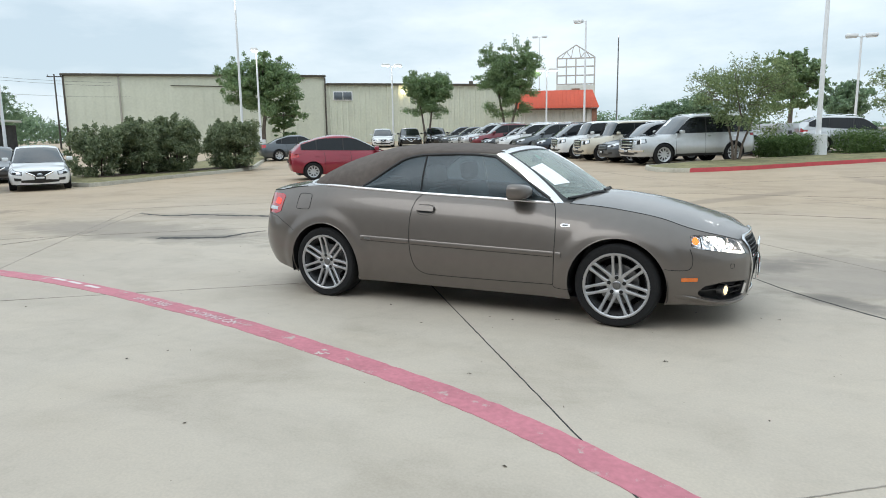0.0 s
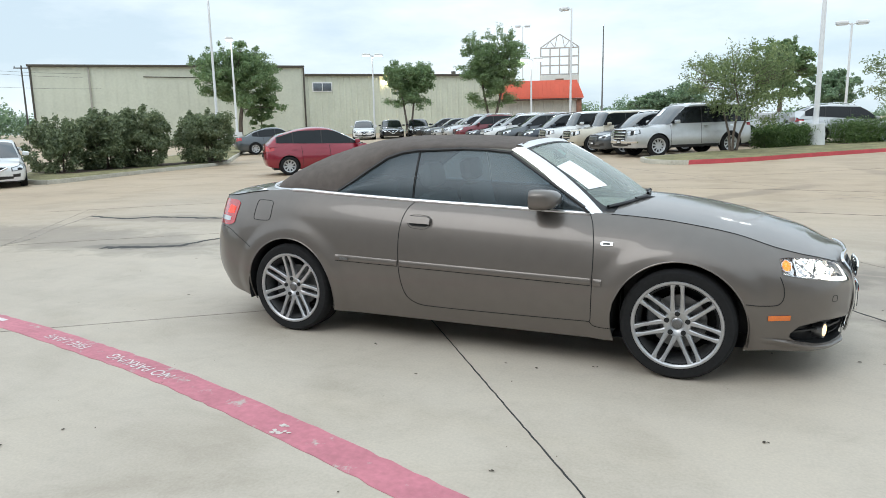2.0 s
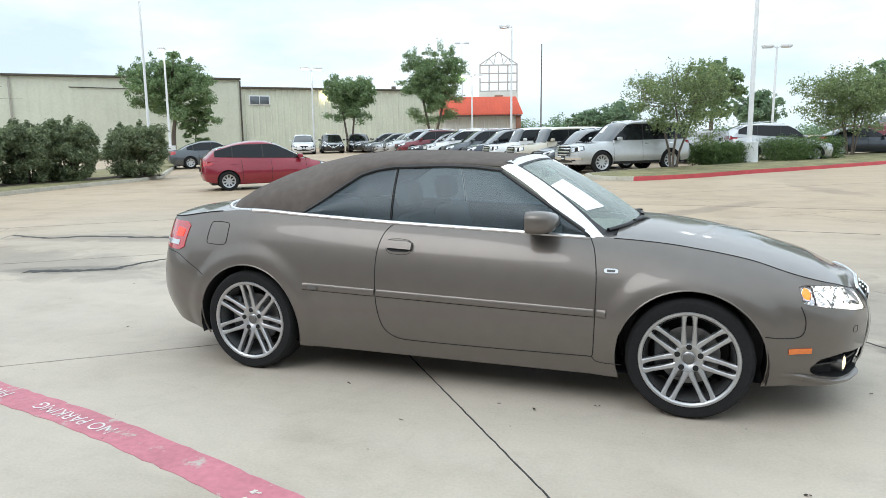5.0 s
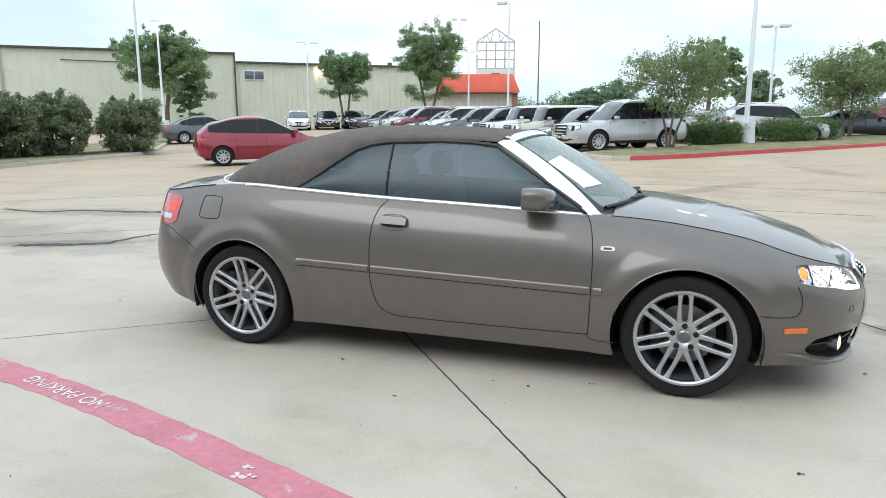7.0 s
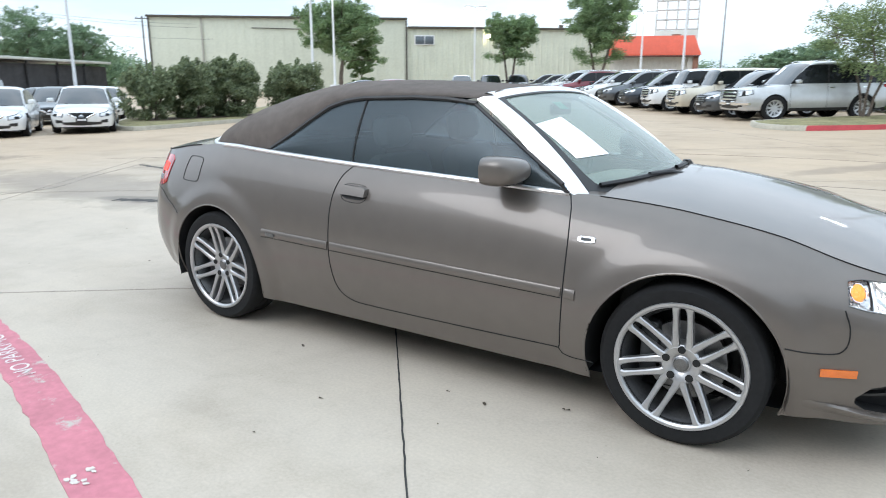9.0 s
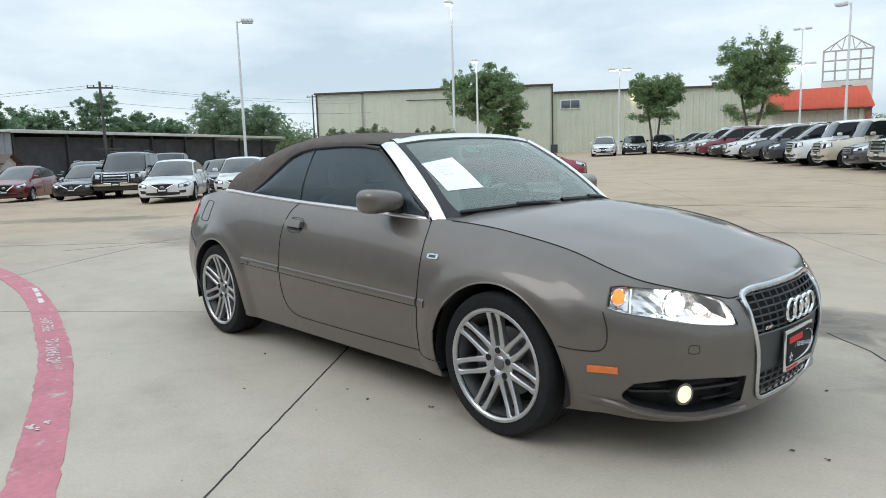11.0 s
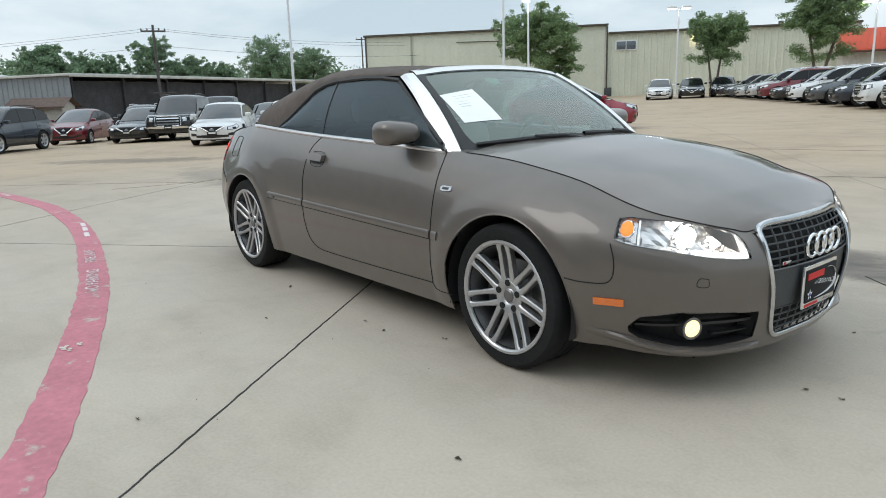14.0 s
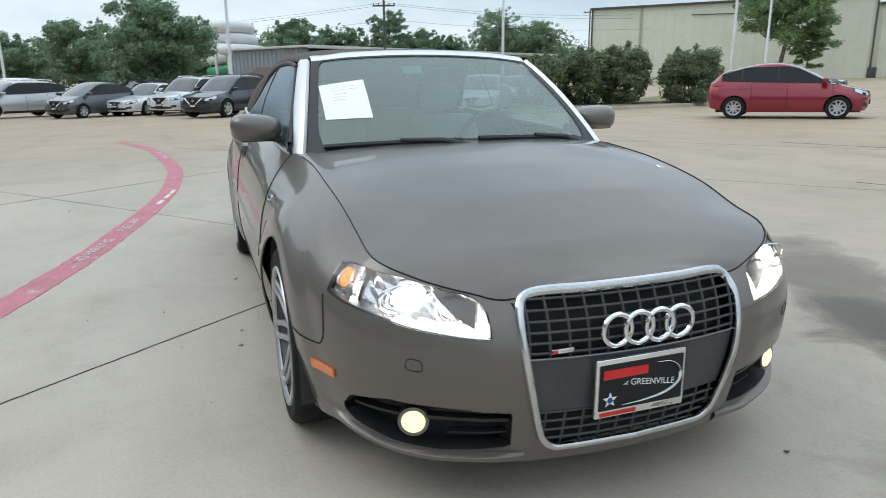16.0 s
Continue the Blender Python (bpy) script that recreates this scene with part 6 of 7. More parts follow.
KINDS = {  # length, width, height, wheelbase, wheel radius, bonnet z, belt z, tail z, screen base, roof front, roof rear, rear base (as fractions of half length), sill
    "sedan": (4.87, 1.83, 1.47, 2.78, 0.325, 0.80, 0.93, 1.02, 0.42, 0.04, -0.36, -0.78, 0.20),
    "hatch": (4.14, 1.70, 1.54, 2.60, 0.305, 0.90, 0.95, 1.02, 0.62, 0.06, -0.64, -0.955, 0.20),
    "suv": (4.68, 1.86, 1.68, 2.72, 0.365, 0.98, 1.04, 1.10, 0.50, 0.10, -0.72, -0.97, 0.25),
    "bigsuv": (5.3, 2.0, 1.94, 3.05, 0.42, 1.14, 1.20, 1.24, 0.43, 0.12, -0.84, -0.985, 0.34),
    "boxy": (4.4, 1.80, 1.78, 2.60, 0.37, 1.06, 1.14, 1.14, 0.40, 0.22, -0.90, -0.97, 0.30),
    "pickup": (5.9, 2.03, 1.95, 3.68, 0.41, 1.14, 1.24, 1.28, 0.40, 0.22, -0.18, -0.24, 0.34)}


def road_wheel(parent, x, y, r, side, spokes=5):
    w = part("wheel", lathe([(r * 0.62, -0.09), (r * 0.7, -0.105), (r * 0.9, -0.105), (r, -0.085), (r, 0.085), (r * 0.9, 0.105), (r * 0.62, 0.09)], 28), RUBBER, parent)
    w.matrix_basis = pose(x, y, r, 0, 0, 0 if side < 0 else 180)
    part("rim", lathe([(r * 0.66, -0.10), (r * 0.68, -0.108), (r * 0.62, -0.10), (r * 0.56, -0.07), (r * 0.55, 0.05)], 28), HUBSILVER, w)
    sp = bmesh.new()
    for k in range(spokes):
        a = 2 * math.pi * k / spokes + 0.5
        rad, tan = Vector((math.cos(a), 0, math.sin(a))), Vector((-math.sin(a), 0, math.cos(a)))
        wd = r * 1.15 / spokes
        grid([[rad * r * 0.12 + tan * wd * 0.9 + Vector((0, -0.075, 0)), rad * r * 0.12 - tan * wd * 0.9 + Vector((0, -0.075, 0))], [rad * r * 0.4 + tan * wd * 0.55 + Vector((0, -0.088, 0)), rad * r * 0.4 - tan * wd * 0.55 + Vector((0, -0.088, 0))], [rad * r * 0.64 + tan * wd * 0.75 + Vector((0, -0.098, 0)), rad * r * 0.64 - tan * wd * 0.75 + Vector((0, -0.098, 0))]], bm=sp)
    part("spokes", sp, HUBSILVER, w)
    part("hub", lathe([(0.0, -0.085), (r * 0.2, -0.082), (r * 0.22, -0.06)], 16), HUBSILVER, w)
    part("wheel_back", lathe([(0.0, -0.02), (r * 0.58, -0.02)], 20), BLACK, w)


def parked_car(kind, col, front, yaw, label, group="parked cars", grille="vee", spokes=7, fine=False, sheet=False):
    """A parked car with its nose at front (x, y), heading yaw."""
    L, W, H, wb_, wr, zh, zb_, zt_, f_sb, f_rf, f_rr, f_rb, sill = KINDS[kind]
    h, w = L / 2, W / 2
    P = PAINTS[col]
    zn = zh * (0.92 if kind in ("bigsuv", "boxy", "pickup") else 0.84)
    mid = zb_ * 0.56
    fx = wb_ / 2 + 0.02
    f_fe = 0.58 if f_sb < 0.55 else f_sb + 0.06
    rows_ = [(h, 0, zn, 0.05, 2, sill + 0.02), (h * 0.995, w * 0.35, zn, 0.05, 2, sill + 0.02), (h * 0.965, w * 0.66, zn, 0.08, 2, sill + 0.02), (h * 0.90, w * 0.87, zn + 0.03, 0.12, 2, sill + 0.02), (h * 0.78, w * 0.96, zh * 0.93, 0.15, 2.4, sill + 0.02),
             (h * f_fe, w * 0.99, zh * 0.98, 0.17, 2.6, sill), (h * f_sb, w, (zh + zb_) / 2 + 0.01, 0.14, 2.2, sill), (0, w, zb_, 0.09, 1.7, sill), (-h * 0.4, w, zb_ + 0.02, 0.09, 1.7, sill), (-h * 0.62, w * 0.985, zt_ - 0.01, 0.11, 1.8, sill + 0.02),
             (-h * 0.85, w * 0.94, zt_, 0.12, 2, sill + 0.06), (-h * 0.95, w * 0.82, zt_, 0.10, 2, sill + 0.10), (-h * 0.985, w * 0.6, zt_, 0.07, 2, sill + 0.12), (-h, w * 0.3, zt_, 0.06, 2, sill + 0.12), (-h, 0, zt_, 0.06, 2, sill + 0.12)]
    if kind in ("bigsuv", "boxy", "pickup"):
        rows_[:5] = [(h, 0, zn, 0.05, 2, sill + 0.02), (h * 0.998, w * 0.40, zn, 0.05, 2, sill + 0.02), (h * 0.985, w * 0.74, zn, 0.07, 2, sill + 0.02), (h * 0.945, w * 0.92, zn + 0.01, 0.10, 2.2, sill + 0.02), (h * 0.84, w * 0.98, zh * 0.965, 0.13, 2.6, sill + 0.02)]
    sh = Shell(rows_, mid, ((fx, wr, wr + 0.045), (fx - wb_, wr, wr + 0.045)), 0.008 if fine else 0.0, 0.06)
    c, s_ = math.cos(radians(yaw)), math.sin(radians(yaw))
    ox, oy = front[0] - c * h, front[1] - s_ * h
    gzf, gzb = gz(ox + c * fx, oy + s_ * fx), gz(ox - c * fx, oy - s_ * fx)
    th = thing({"sedan": "sedan_car", "hatch": "hatchback_car", "suv": "suv_car", "bigsuv": "suv_car", "boxy": "suv_car", "pickup": "pickup_truck"}[kind], label, "pickup" if kind == "pickup" else "car", group,
               pose(ox, oy, (gzf + gzb) / 2, 0, -math.degrees(math.atan2(gzf - gzb, wb_)), yaw))
    ar = wr + 0.045
    part("body", sh.skin(150 if fine else 96, 20 if fine else 13, [ring_outline(sh.sx(fx), wr, ar, 24), ring_outline(sh.sx(fx - wb_), wr, ar, 24)]), P, th, smooth=45)
    part("hood", sh.deck(0, sh.sx(h * f_sb), [(h, zn), (h * 0.9, zn + 0.05), (h * 0.7, zh), (h * f_sb, (zh + zb_) / 2 + 0.03)], 22, 10), P, th)
    part("rear_deck", sh.deck(sh.sx(h * f_sb), sh.length, [(h * f_sb, zb_ - 0.02), (0, zb_), (-h, zt_ + 0.01)], 26, 8, sink=0.0 if kind == "sedan" else 0.01), P, th)
    part("underside", box(-h * 0.86, -w * 0.8, sill - 0.02, h * 0.9, w * 0.8, sill + 0.35), BLACK, th)
    # cabin
    sb, rf, rr, rb = h * f_sb, h * f_rf, h * f_rr, h * f_rb
    wbt, wrf = w - 0.10, w * 0.70 if kind in ("sedan", "hatch") else w * 0.76
    zs = float(np.interp(sb, (0, h * f_fe), (zb_, zh)))
    prof = [(sb, zs), (sb * 0.55 + rf * 0.45, zs + (H - 0.05 - zs) * 0.50), (rf, H - 0.055), (rf * 0.6 + rr * 0.4, H), (rf * 0.2 + rr * 0.8, H - (0.07 if kind == "hatch" else 0.05 if kind == "suv" else 0.012)), (rr, H - (0.15 if kind == "hatch" else 0.12 if kind == "suv" else 0.06)), ((rr + rb) / 2, (H + zt_) / 2 + 0.02), (rb, zt_ + 0.0)]
    wid = lambda z: wbt + (wrf - wbt) * max(0.0, min(1.0, (z - zb_) / (H - zb_)))
    pr = spline([(x, z, 0) for x, z in prof], 34)[:, :2]
    px, pzz = pr[::-1, 0], pr[::-1, 1]
    top = lambda x: float(np.interp(x, px, pzz))
    drop = 0.085

    def over(x, q, lift=0.0):
        """A point on the roof, windscreen or rear window at a length x and a share q of the half width."""
        z = top(x)
        d = Vector((-(top(x + 0.03) - top(x - 0.03)), 0, 0.06)).normalized()
        bow = 0.06 * abs(q) ** 2.5 * (1 if x > 0 else -1)
        return Vector((x - bow * min(1, abs(d.x) * 1.6), wid(z) * q, z - drop * (1 - math.sqrt(max(0.0, 1 - (abs(q) * 0.995) ** 2.6))))) + d * lift

    cab = bmesh.new()
    qs = [math.sin(t) for t in np.linspace(-math.pi / 2, math.pi / 2, 15)]
    rws = [[over(float(x), q) for q in qs] for x in pr[:, 0]]
    grid(rws, bm=cab)
    for q in (0, -1):
        low = [(r_[q][0], math.copysign(wbt, r_[q][1]), min(zb_ - 0.03, r_[q][2])) for r_ in rws]
        grid([[r_[q] for r_ in rws], low], bm=cab)
    bmesh.ops.remove_doubles(cab, verts=cab.verts, dist=0.001)
    part("cabin", cab, P, th, smooth=38)
    part("windscreen", grid([[over(float(x), q, 0.008) for q in np.linspace(-0.93, 0.93, 11)] for x in np.linspace(sb - 0.04 * (sb - rf), rf + 0.05 * (sb - rf), 9)]), DARKGLASS, th)
    part("rear_window", grid([[over(float(x), q, 0.008) for q in np.linspace(-0.88, 0.88, 9)] for x in np.linspace(rr - 0.12 * (rr - rb), rb + (0.10 if kind == "sedan" else 0.45) * (rr - rb), 7)]), DARKGLASS, th)
    wins = {"sedan": ((0.0, 0.44), (0.455, 0.82), (0.835, 0.95)), "hatch": ((0.0, 0.13), (0.14, 0.455), (0.47, 0.77), (0.785, 0.95)), "pickup": ((0.02, 0.5), (0.515, 0.97))}.get(kind, ((0.0, 0.38), (0.395, 0.70), (0.715, 0.96)))
    xa, xb = sb - 0.10, rb + (0.20 if kind != "sedan" else 0.3)
    for side in (-1, 1):
        def band(f0, f1, off, grow):
            rw = []
            for x in np.linspace(xa + (xb - xa) * f0, xa + (xb - xa) * f1, 11):
                zt = min(H - 0.125, top(float(x)) - 0.075) + grow
                zl = zb_ + 0.03 - grow + (0.10 * max(0, (xa - x) / (xa - xb)) ** 1.5 if kind in ("hatch", "suv") else 0)
                zt = max(zt, zl + 0.004)
                rw.append([(x, side * (wid(z) * 0.998 + off + (wbt - wid(zb_))), z) for z in np.linspace(zl, zt, 4)])
            return grid(rw)

        part("window_surround", band(0.0, wins[-1][1] + 0.012, 0.003, 0.014), BLACK, th)
        for f0, f1 in wins:
            part("side_window", band(f0, f1, 0.007, 0.0), SIDEGLASS, th)
        m_ = box(-0.07, -0.10, -0.06, 0.09, 0.10, 0.07, 0.04)
        bmesh.ops.transform(m_, matrix=Matrix.Translation((sb - 0.32, side * (w + 0.04), zb_ + 0.08)), verts=m_.verts)
        part("door_mirror", m_, P, th)
        # lamps
        a0, a1 = sh.sy(w * 0.55), sh.sx(h * 0.80)
        tall = kind in ("bigsuv", "boxy", "pickup")
        if tall:
            a0, a1 = sh.sy(w * 0.58), sh.sx(h * 0.86)
        dz_ = 0.09 if tall else 0.0
        hl = part("headlamp", sh.patch(a0, a1, [(a0, zn - 0.16 - dz_), (a0 * 0.5 + a1 * 0.5, zn - 0.13 - dz_), (a1, zn - 0.035 - dz_ * 1.4)], [(a0, zn - 0.045), (a1, zh * 0.93 - 0.012 if not tall else zn - 0.01)], 0.004, side, 10, 3, 0.02), DARKGREY, th, "dark-rimmed clear headlamp")
        e0, e1 = a0 + (a1 - a0) * 0.05, a0 + (a1 - a0) * 0.92
        part("lamp_lens", sh.patch(e0, e1, [(e0, zn - 0.142 - dz_), (e0 * 0.5 + e1 * 0.5, zn - 0.112 - dz_), (e1, zn - 0.03 - dz_ * 1.3)], [(e0, zn - 0.06), (e1, zh * 0.93 - 0.03 if not tall else zn - 0.025)], 0.0075, side, 10, 3, 0.004), CLEARLENS, hl)
        e0, e1 = a0 + (a1 - a0) * 0.30, a0 + (a1 - a0) * 0.55
        part("lamp_projector", sh.patch(e0, e1, [(e0, zn - 0.125 - dz_), (e1, zn - 0.105 - dz_)], [(e0, zn - 0.06), (e1, zn - 0.05)], 0.009, side, 4, 2, 0.004), GAP, hl)
        if grille != "vee":
            part("lamp_bulb", sh.patch(a0, a0 + 0.12, [(a0, zn - 0.13), (a0 + 0.12, zn - 0.12)], [(a0, zn - 0.075), (a0 + 0.12, zn - 0.065)], 0.009, side, 3, 2, 0.004), CHROME, th)
        b0, b1 = sh.sx(-h * (0.86 if kind != "hatch" else 0.84)), sh.ty(w * 0.62)
        zl0, zl1 = (zt_ - 0.26, zt_ - 0.06) if kind in ("sedan", "hatch") else (zt_ - 0.22, zt_ + -0.02)
        part("tail_lamp", sh.patch(b0, b1, [(b0, zl0 + 0.05), (b1, zl0)], [(b0, zl1), (b1, zl1)], 0.008, side, 8, 3, 0.02), REDLENS, th)
        part("fog_recess", sh.patch(sh.sy(w * 0.58), sh.sy(w * 0.80), [(sh.sy(w * 0.58), sill + 0.14), (sh.sy(w * 0.80), sill + 0.14)], [(sh.sy(w * 0.58), sill + 0.22), (sh.sy(w * 0.80), sill + 0.24)], 0.004, side, 4, 2, 0.01), BLACK, th)
        for x0 in (sb - 0.35 - (sb - rb) * 0.30, sb - 0.35 - (sb - rb) * 0.60):
            part("door_handle", sh.patch(sh.sx(x0), sh.sx(x0 - 0.16), [(sh.sx(x0), zb_ - 0.13), (sh.sx(x0 - 0.16), zb_ - 0.13)], [(sh.sx(x0), zb_ - 0.10), (sh.sx(x0 - 0.16), zb_ - 0.10)], 0.02, side, 2, 1, 0.02), P if kind != "bigsuv" else CHROME, th)
        for x0 in (sb - 0.12, sb - 0.12 - (sb - rb) * 0.34, sb - 0.12 - (sb - rb) * 0.62):
            part("door_gap", sh.strip([(sh.sx(x0), zb_ - 0.01), (sh.sx(x0 + 0.02), mid), (sh.sx(x0), sill + 0.08)], 0.012, 0.0, side), GAP, th)
        part("sill_trim", sh.patch(sh.sx(fx - ar - 0.03), sh.sx(fx - wb_ + ar + 0.03), [(sh.sx(fx - ar - 0.03), sill), (sh.sx(fx - wb_ + ar + 0.03), sill)], [(sh.sx(fx - ar - 0.03), sill + 0.09), (sh.sx(fx - wb_ + ar + 0.03), sill + 0.09)], 0.01, side, 8, 2, 0.02), BLACK, th) if kind in ("suv", "bigsuv", "boxy", "pickup") else None
        for ax in (fx, fx - wb_):
            t = [math.pi * k / 14 * 1.1 - 0.15 for k in range(15)]
            bm = grid([[(ax + ar * math.cos(q), side * yy, wr + ar * math.sin(q)) for q in t] for yy in (w - 0.02, w - 0.30)])
            grid([[(ax + ar * math.cos(q), side * (w - 0.30), wr + ar * math.sin(q)) for q in t], [(ax, side * (w - 0.30), wr) for q in t]], bm=bm)
            part("arch_liner", bm, BLACK, th)
            road_wheel(th, ax, side * (w - 0.115), wr, side, spokes)
    # nose
    gw = w * 0.42
    g0 = sh.sy(gw)
    zg0, zg1 = sill + 0.30, zn - 0.06
    for side in (-1, 1):
        if grille == "vee":
            part("grille", sh.patch(0.0, g0, [(0, zg0 - 0.02), (g0 * 0.3, zg0 - 0.01), (g0 * 1.08, zg1 - 0.02)], [(0, zg1 + 0.035), (g0 * 1.1, zg1 + 0.025)], 0.006, side, 8, 4, 0.01), GAP, th)
            part("emblem", sh.patch(0.0, 0.075, [(0, zg1 - 0.14), (0.055, zg1 - 0.115), (0.075, zg1 - 0.09)], [(0, zg1 - 0.02), (0.055, zg1 - 0.045), (0.075, zg1 - 0.07)], 0.016, side, 4, 2, 0.006), CHROME, th)
            part("grille_bar", tube([sh.pt(float(s), float(z), 0.012, side) for s, z in spline([(0.0, zg0 - 0.035), (g0 * 0.26, zg0 - 0.025), (g0 * 0.62, zg0 + (zg1 - zg0) * 0.42), (g0 * 1.06, zg1 + 0.02)], 12)], [0.014 + 0.010 * min(1, q / 4) for q in range(12)], 6), CHROME, th)
        else:
            part("grille", sh.patch(0.0, g0 * 1.1, [(0, zg0), (g0 * 1.2, zg0 + 0.02)], [(0, zg1 + 0.05), (g0 * 1.2, zg1 + 0.05)], 0.006, side, 8, 4, 0.01), GAP, th)
            part("grille_frame", tube([sh.pt(float(s), float(z), 0.012, side) for s, z in ((0.0, zg1 + 0.05), (g0 * 1.0, zg1 + 0.05), (g0 * 1.22, zg1 + 0.02), (g0 * 1.22, zg0 + 0.04), (g0 * 1.05, zg0), (0.0, zg0 - 0.01))], 0.018, 6), CHROME if grille == "bars" else DARKGREY, th)
            if grille == "bars":
                part("bumper_bar", sh.patch(0.0, sh.sx(h * 0.9), [(0, sill + 0.19), (sh.sx(h * 0.9), sill + 0.20)], [(0, sill + 0.27), (sh.sx(h * 0.9), sill + 0.27)], 0.03, side, 10, 2, 0.03), P if kind == "boxy" else CHROME, th)
            for k in range(3):
                z = zg0 + 0.05 + k * (zg1 - zg0) / 3
                part("grille_bar", sh.patch(0.0, g0 * 1.06, [(0, z), (g0 * 1.06, z)], [(0, z + 0.05), (g0 * 1.06, z + 0.05)], 0.014, side, 6, 1, 0.012), CHROME if grille == "bars" else P, th)
        part("lower_intake", sh.patch(0.0, sh.sy(w * 0.60), [(0, sill + 0.06), (sh.sy(w * 0.60), sill + 0.09)], [(0, sill + 0.18), (sh.sy(w * 0.60), sill + 0.16)], 0.004, side, 8, 2, 0.01), BLACK, th)
    nose = sh.pt(0, sill + 0.27, 0.01)
    part("front_plate", box(nose.x, -0.16, sill + 0.17, nose.x + 0.02, 0.16, sill + 0.31, 0.004), BLACK, th)
    part("plate_bar", box(nose.x + 0.02, -0.12, sill + 0.21, nose.x + 0.022, 0.12, sill + 0.26), WHITE, th)
    tail = sh.pt(sh.length, zt_ - 0.34, 0.01)
    part("rear_plate", box(tail.x - 0.02, -0.16, zt_ - 0.42, tail.x, 0.16, zt_ - 0.27, 0.004), BLACK, th)
    if sheet and kind != "pickup":
        x0, x1 = sb - 0.45 * (sb - rf), sb - 0.75 * (sb - rf)
        part("price_sheet", grid([[over(x0, -0.66, 0.014), over(x0, -0.34, 0.014)], [over(x1, -0.64, 0.014), over(x1, -0.34, 0.014)]]), PAPER, th, "white price sheet", smooth=None)
    if kind in ("suv", "bigsuv"):
        for side in (-1, 1):
            part("roof_rail", tube([(x, side * wrf * 0.93, H + 0.02 + d_) for x, d_ in ((rf - 0.2, -0.05), (rf - 0.3, 0.0), ((rf + rr) / 2, 0.02), (rr + 0.3, -0.02), (rr + 0.2, -0.07))], 0.02, 6), DARKGREY if col in ("navy", "black") else CHROME, th)
    if kind == "pickup":
        for side in (-1, 1):
            part("bed_wall", box(-h * 0.97, side * (w - 0.14) - 0.05, zb_ - 0.2, rb, side * (w - 0.14) + 0.05, zt_ + 0.05, 0.02), P, th)
        part("tailgate", box(-h * 0.99, -w * 0.86, zb_ - 0.3, -h * 0.96, w * 0.86, zt_ + 0.05, 0.02), P, th)
    return th


# the red hatchback and the grey car behind it
parked_car("hatch", "red", (-10.3, 16.4), 42, "bright red hatchback parked on open concrete", "", fine=True, spokes=9, sheet=False)
parked_car("sedan", "grey", (-22.2, 29.6), 47, "dark grey sedan parked behind the red hatchback", "", spokes=7, sheet=False)
# row in front of the warehouse
for kind, col, k, lab in (("bigsuv", "silver", 0.0, "large silver suv with a chrome bar grille"), ("suv", "grey", 0.80, "dark grey crossover in the row"), ("boxy", "cream", 1.55, "cream compact boxy suv in the row"), ("boxy", "white", 2.35, "white boxy suv with slotted grille"),
                          ("suv", "navy", 3.2, "dark blue luxury suv in the row"), ("suv", "grey", 4.1, "grey crossover in the row"), ("suv", "white", 5.0, "white crossover in the row"), ("sedan", "black", 5.85, "black sedan in the row"), ("suv", "darkred", 6.65, "dark red suv in the row"),
                          ("suv", "silver", 7.45, "silver crossover in the row"), ("sedan", "silver", 8.25, "silver sedan in the row"), ("sedan", "grey", 9.05, "grey sedan in the row"), ("sedan", "black", 9.9, "black sedan at the row's far end")):
    f = (-3.05 - 2.05 * k, 22.3 + 2.2 * k) if k else (-3.25, 22.15)
    parked_car(kind, col, f, -142 if k == 0 else -145, lab, "car row", "bars" if kind in ("bigsuv", "boxy") else "plain", 10 if k == 0 else 6, fine=k < 4, sheet=col in ("white", "silver"))
parked_car("pickup", "silver", (-2.6, 31.3), 152, "silver pickup truck parked behind the large suv", "", "bars", 8)
for k, col in enumerate(("white", "black", "black")):
    parked_car("sedan", col, (-25.9 + 1.45 * k, 40.9 + 1.9 * k), -58, ("white" if k == 0 else "black") + " sedan parked nose out by the warehouse", "cars by the warehouse")
# right of the bed
parked_car("suv", "silver", (7.3, 31.2), 14, "silver-white crossover with red tail lamps", "", "plain", 6, fine=True, sheet=False)
parked_car("pickup", "darkred", (15.2, 42.6), 10, "dark red pickup truck", "", "plain", 6)
parked_car("sedan", "navy", (12.2, 37.6), 12, "dark sedan beside the crossover", "", "plain", 6)
parked_car("suv", "black", (19.5, 45.4), 12, "black suv behind the pickup", "", "plain", 6)
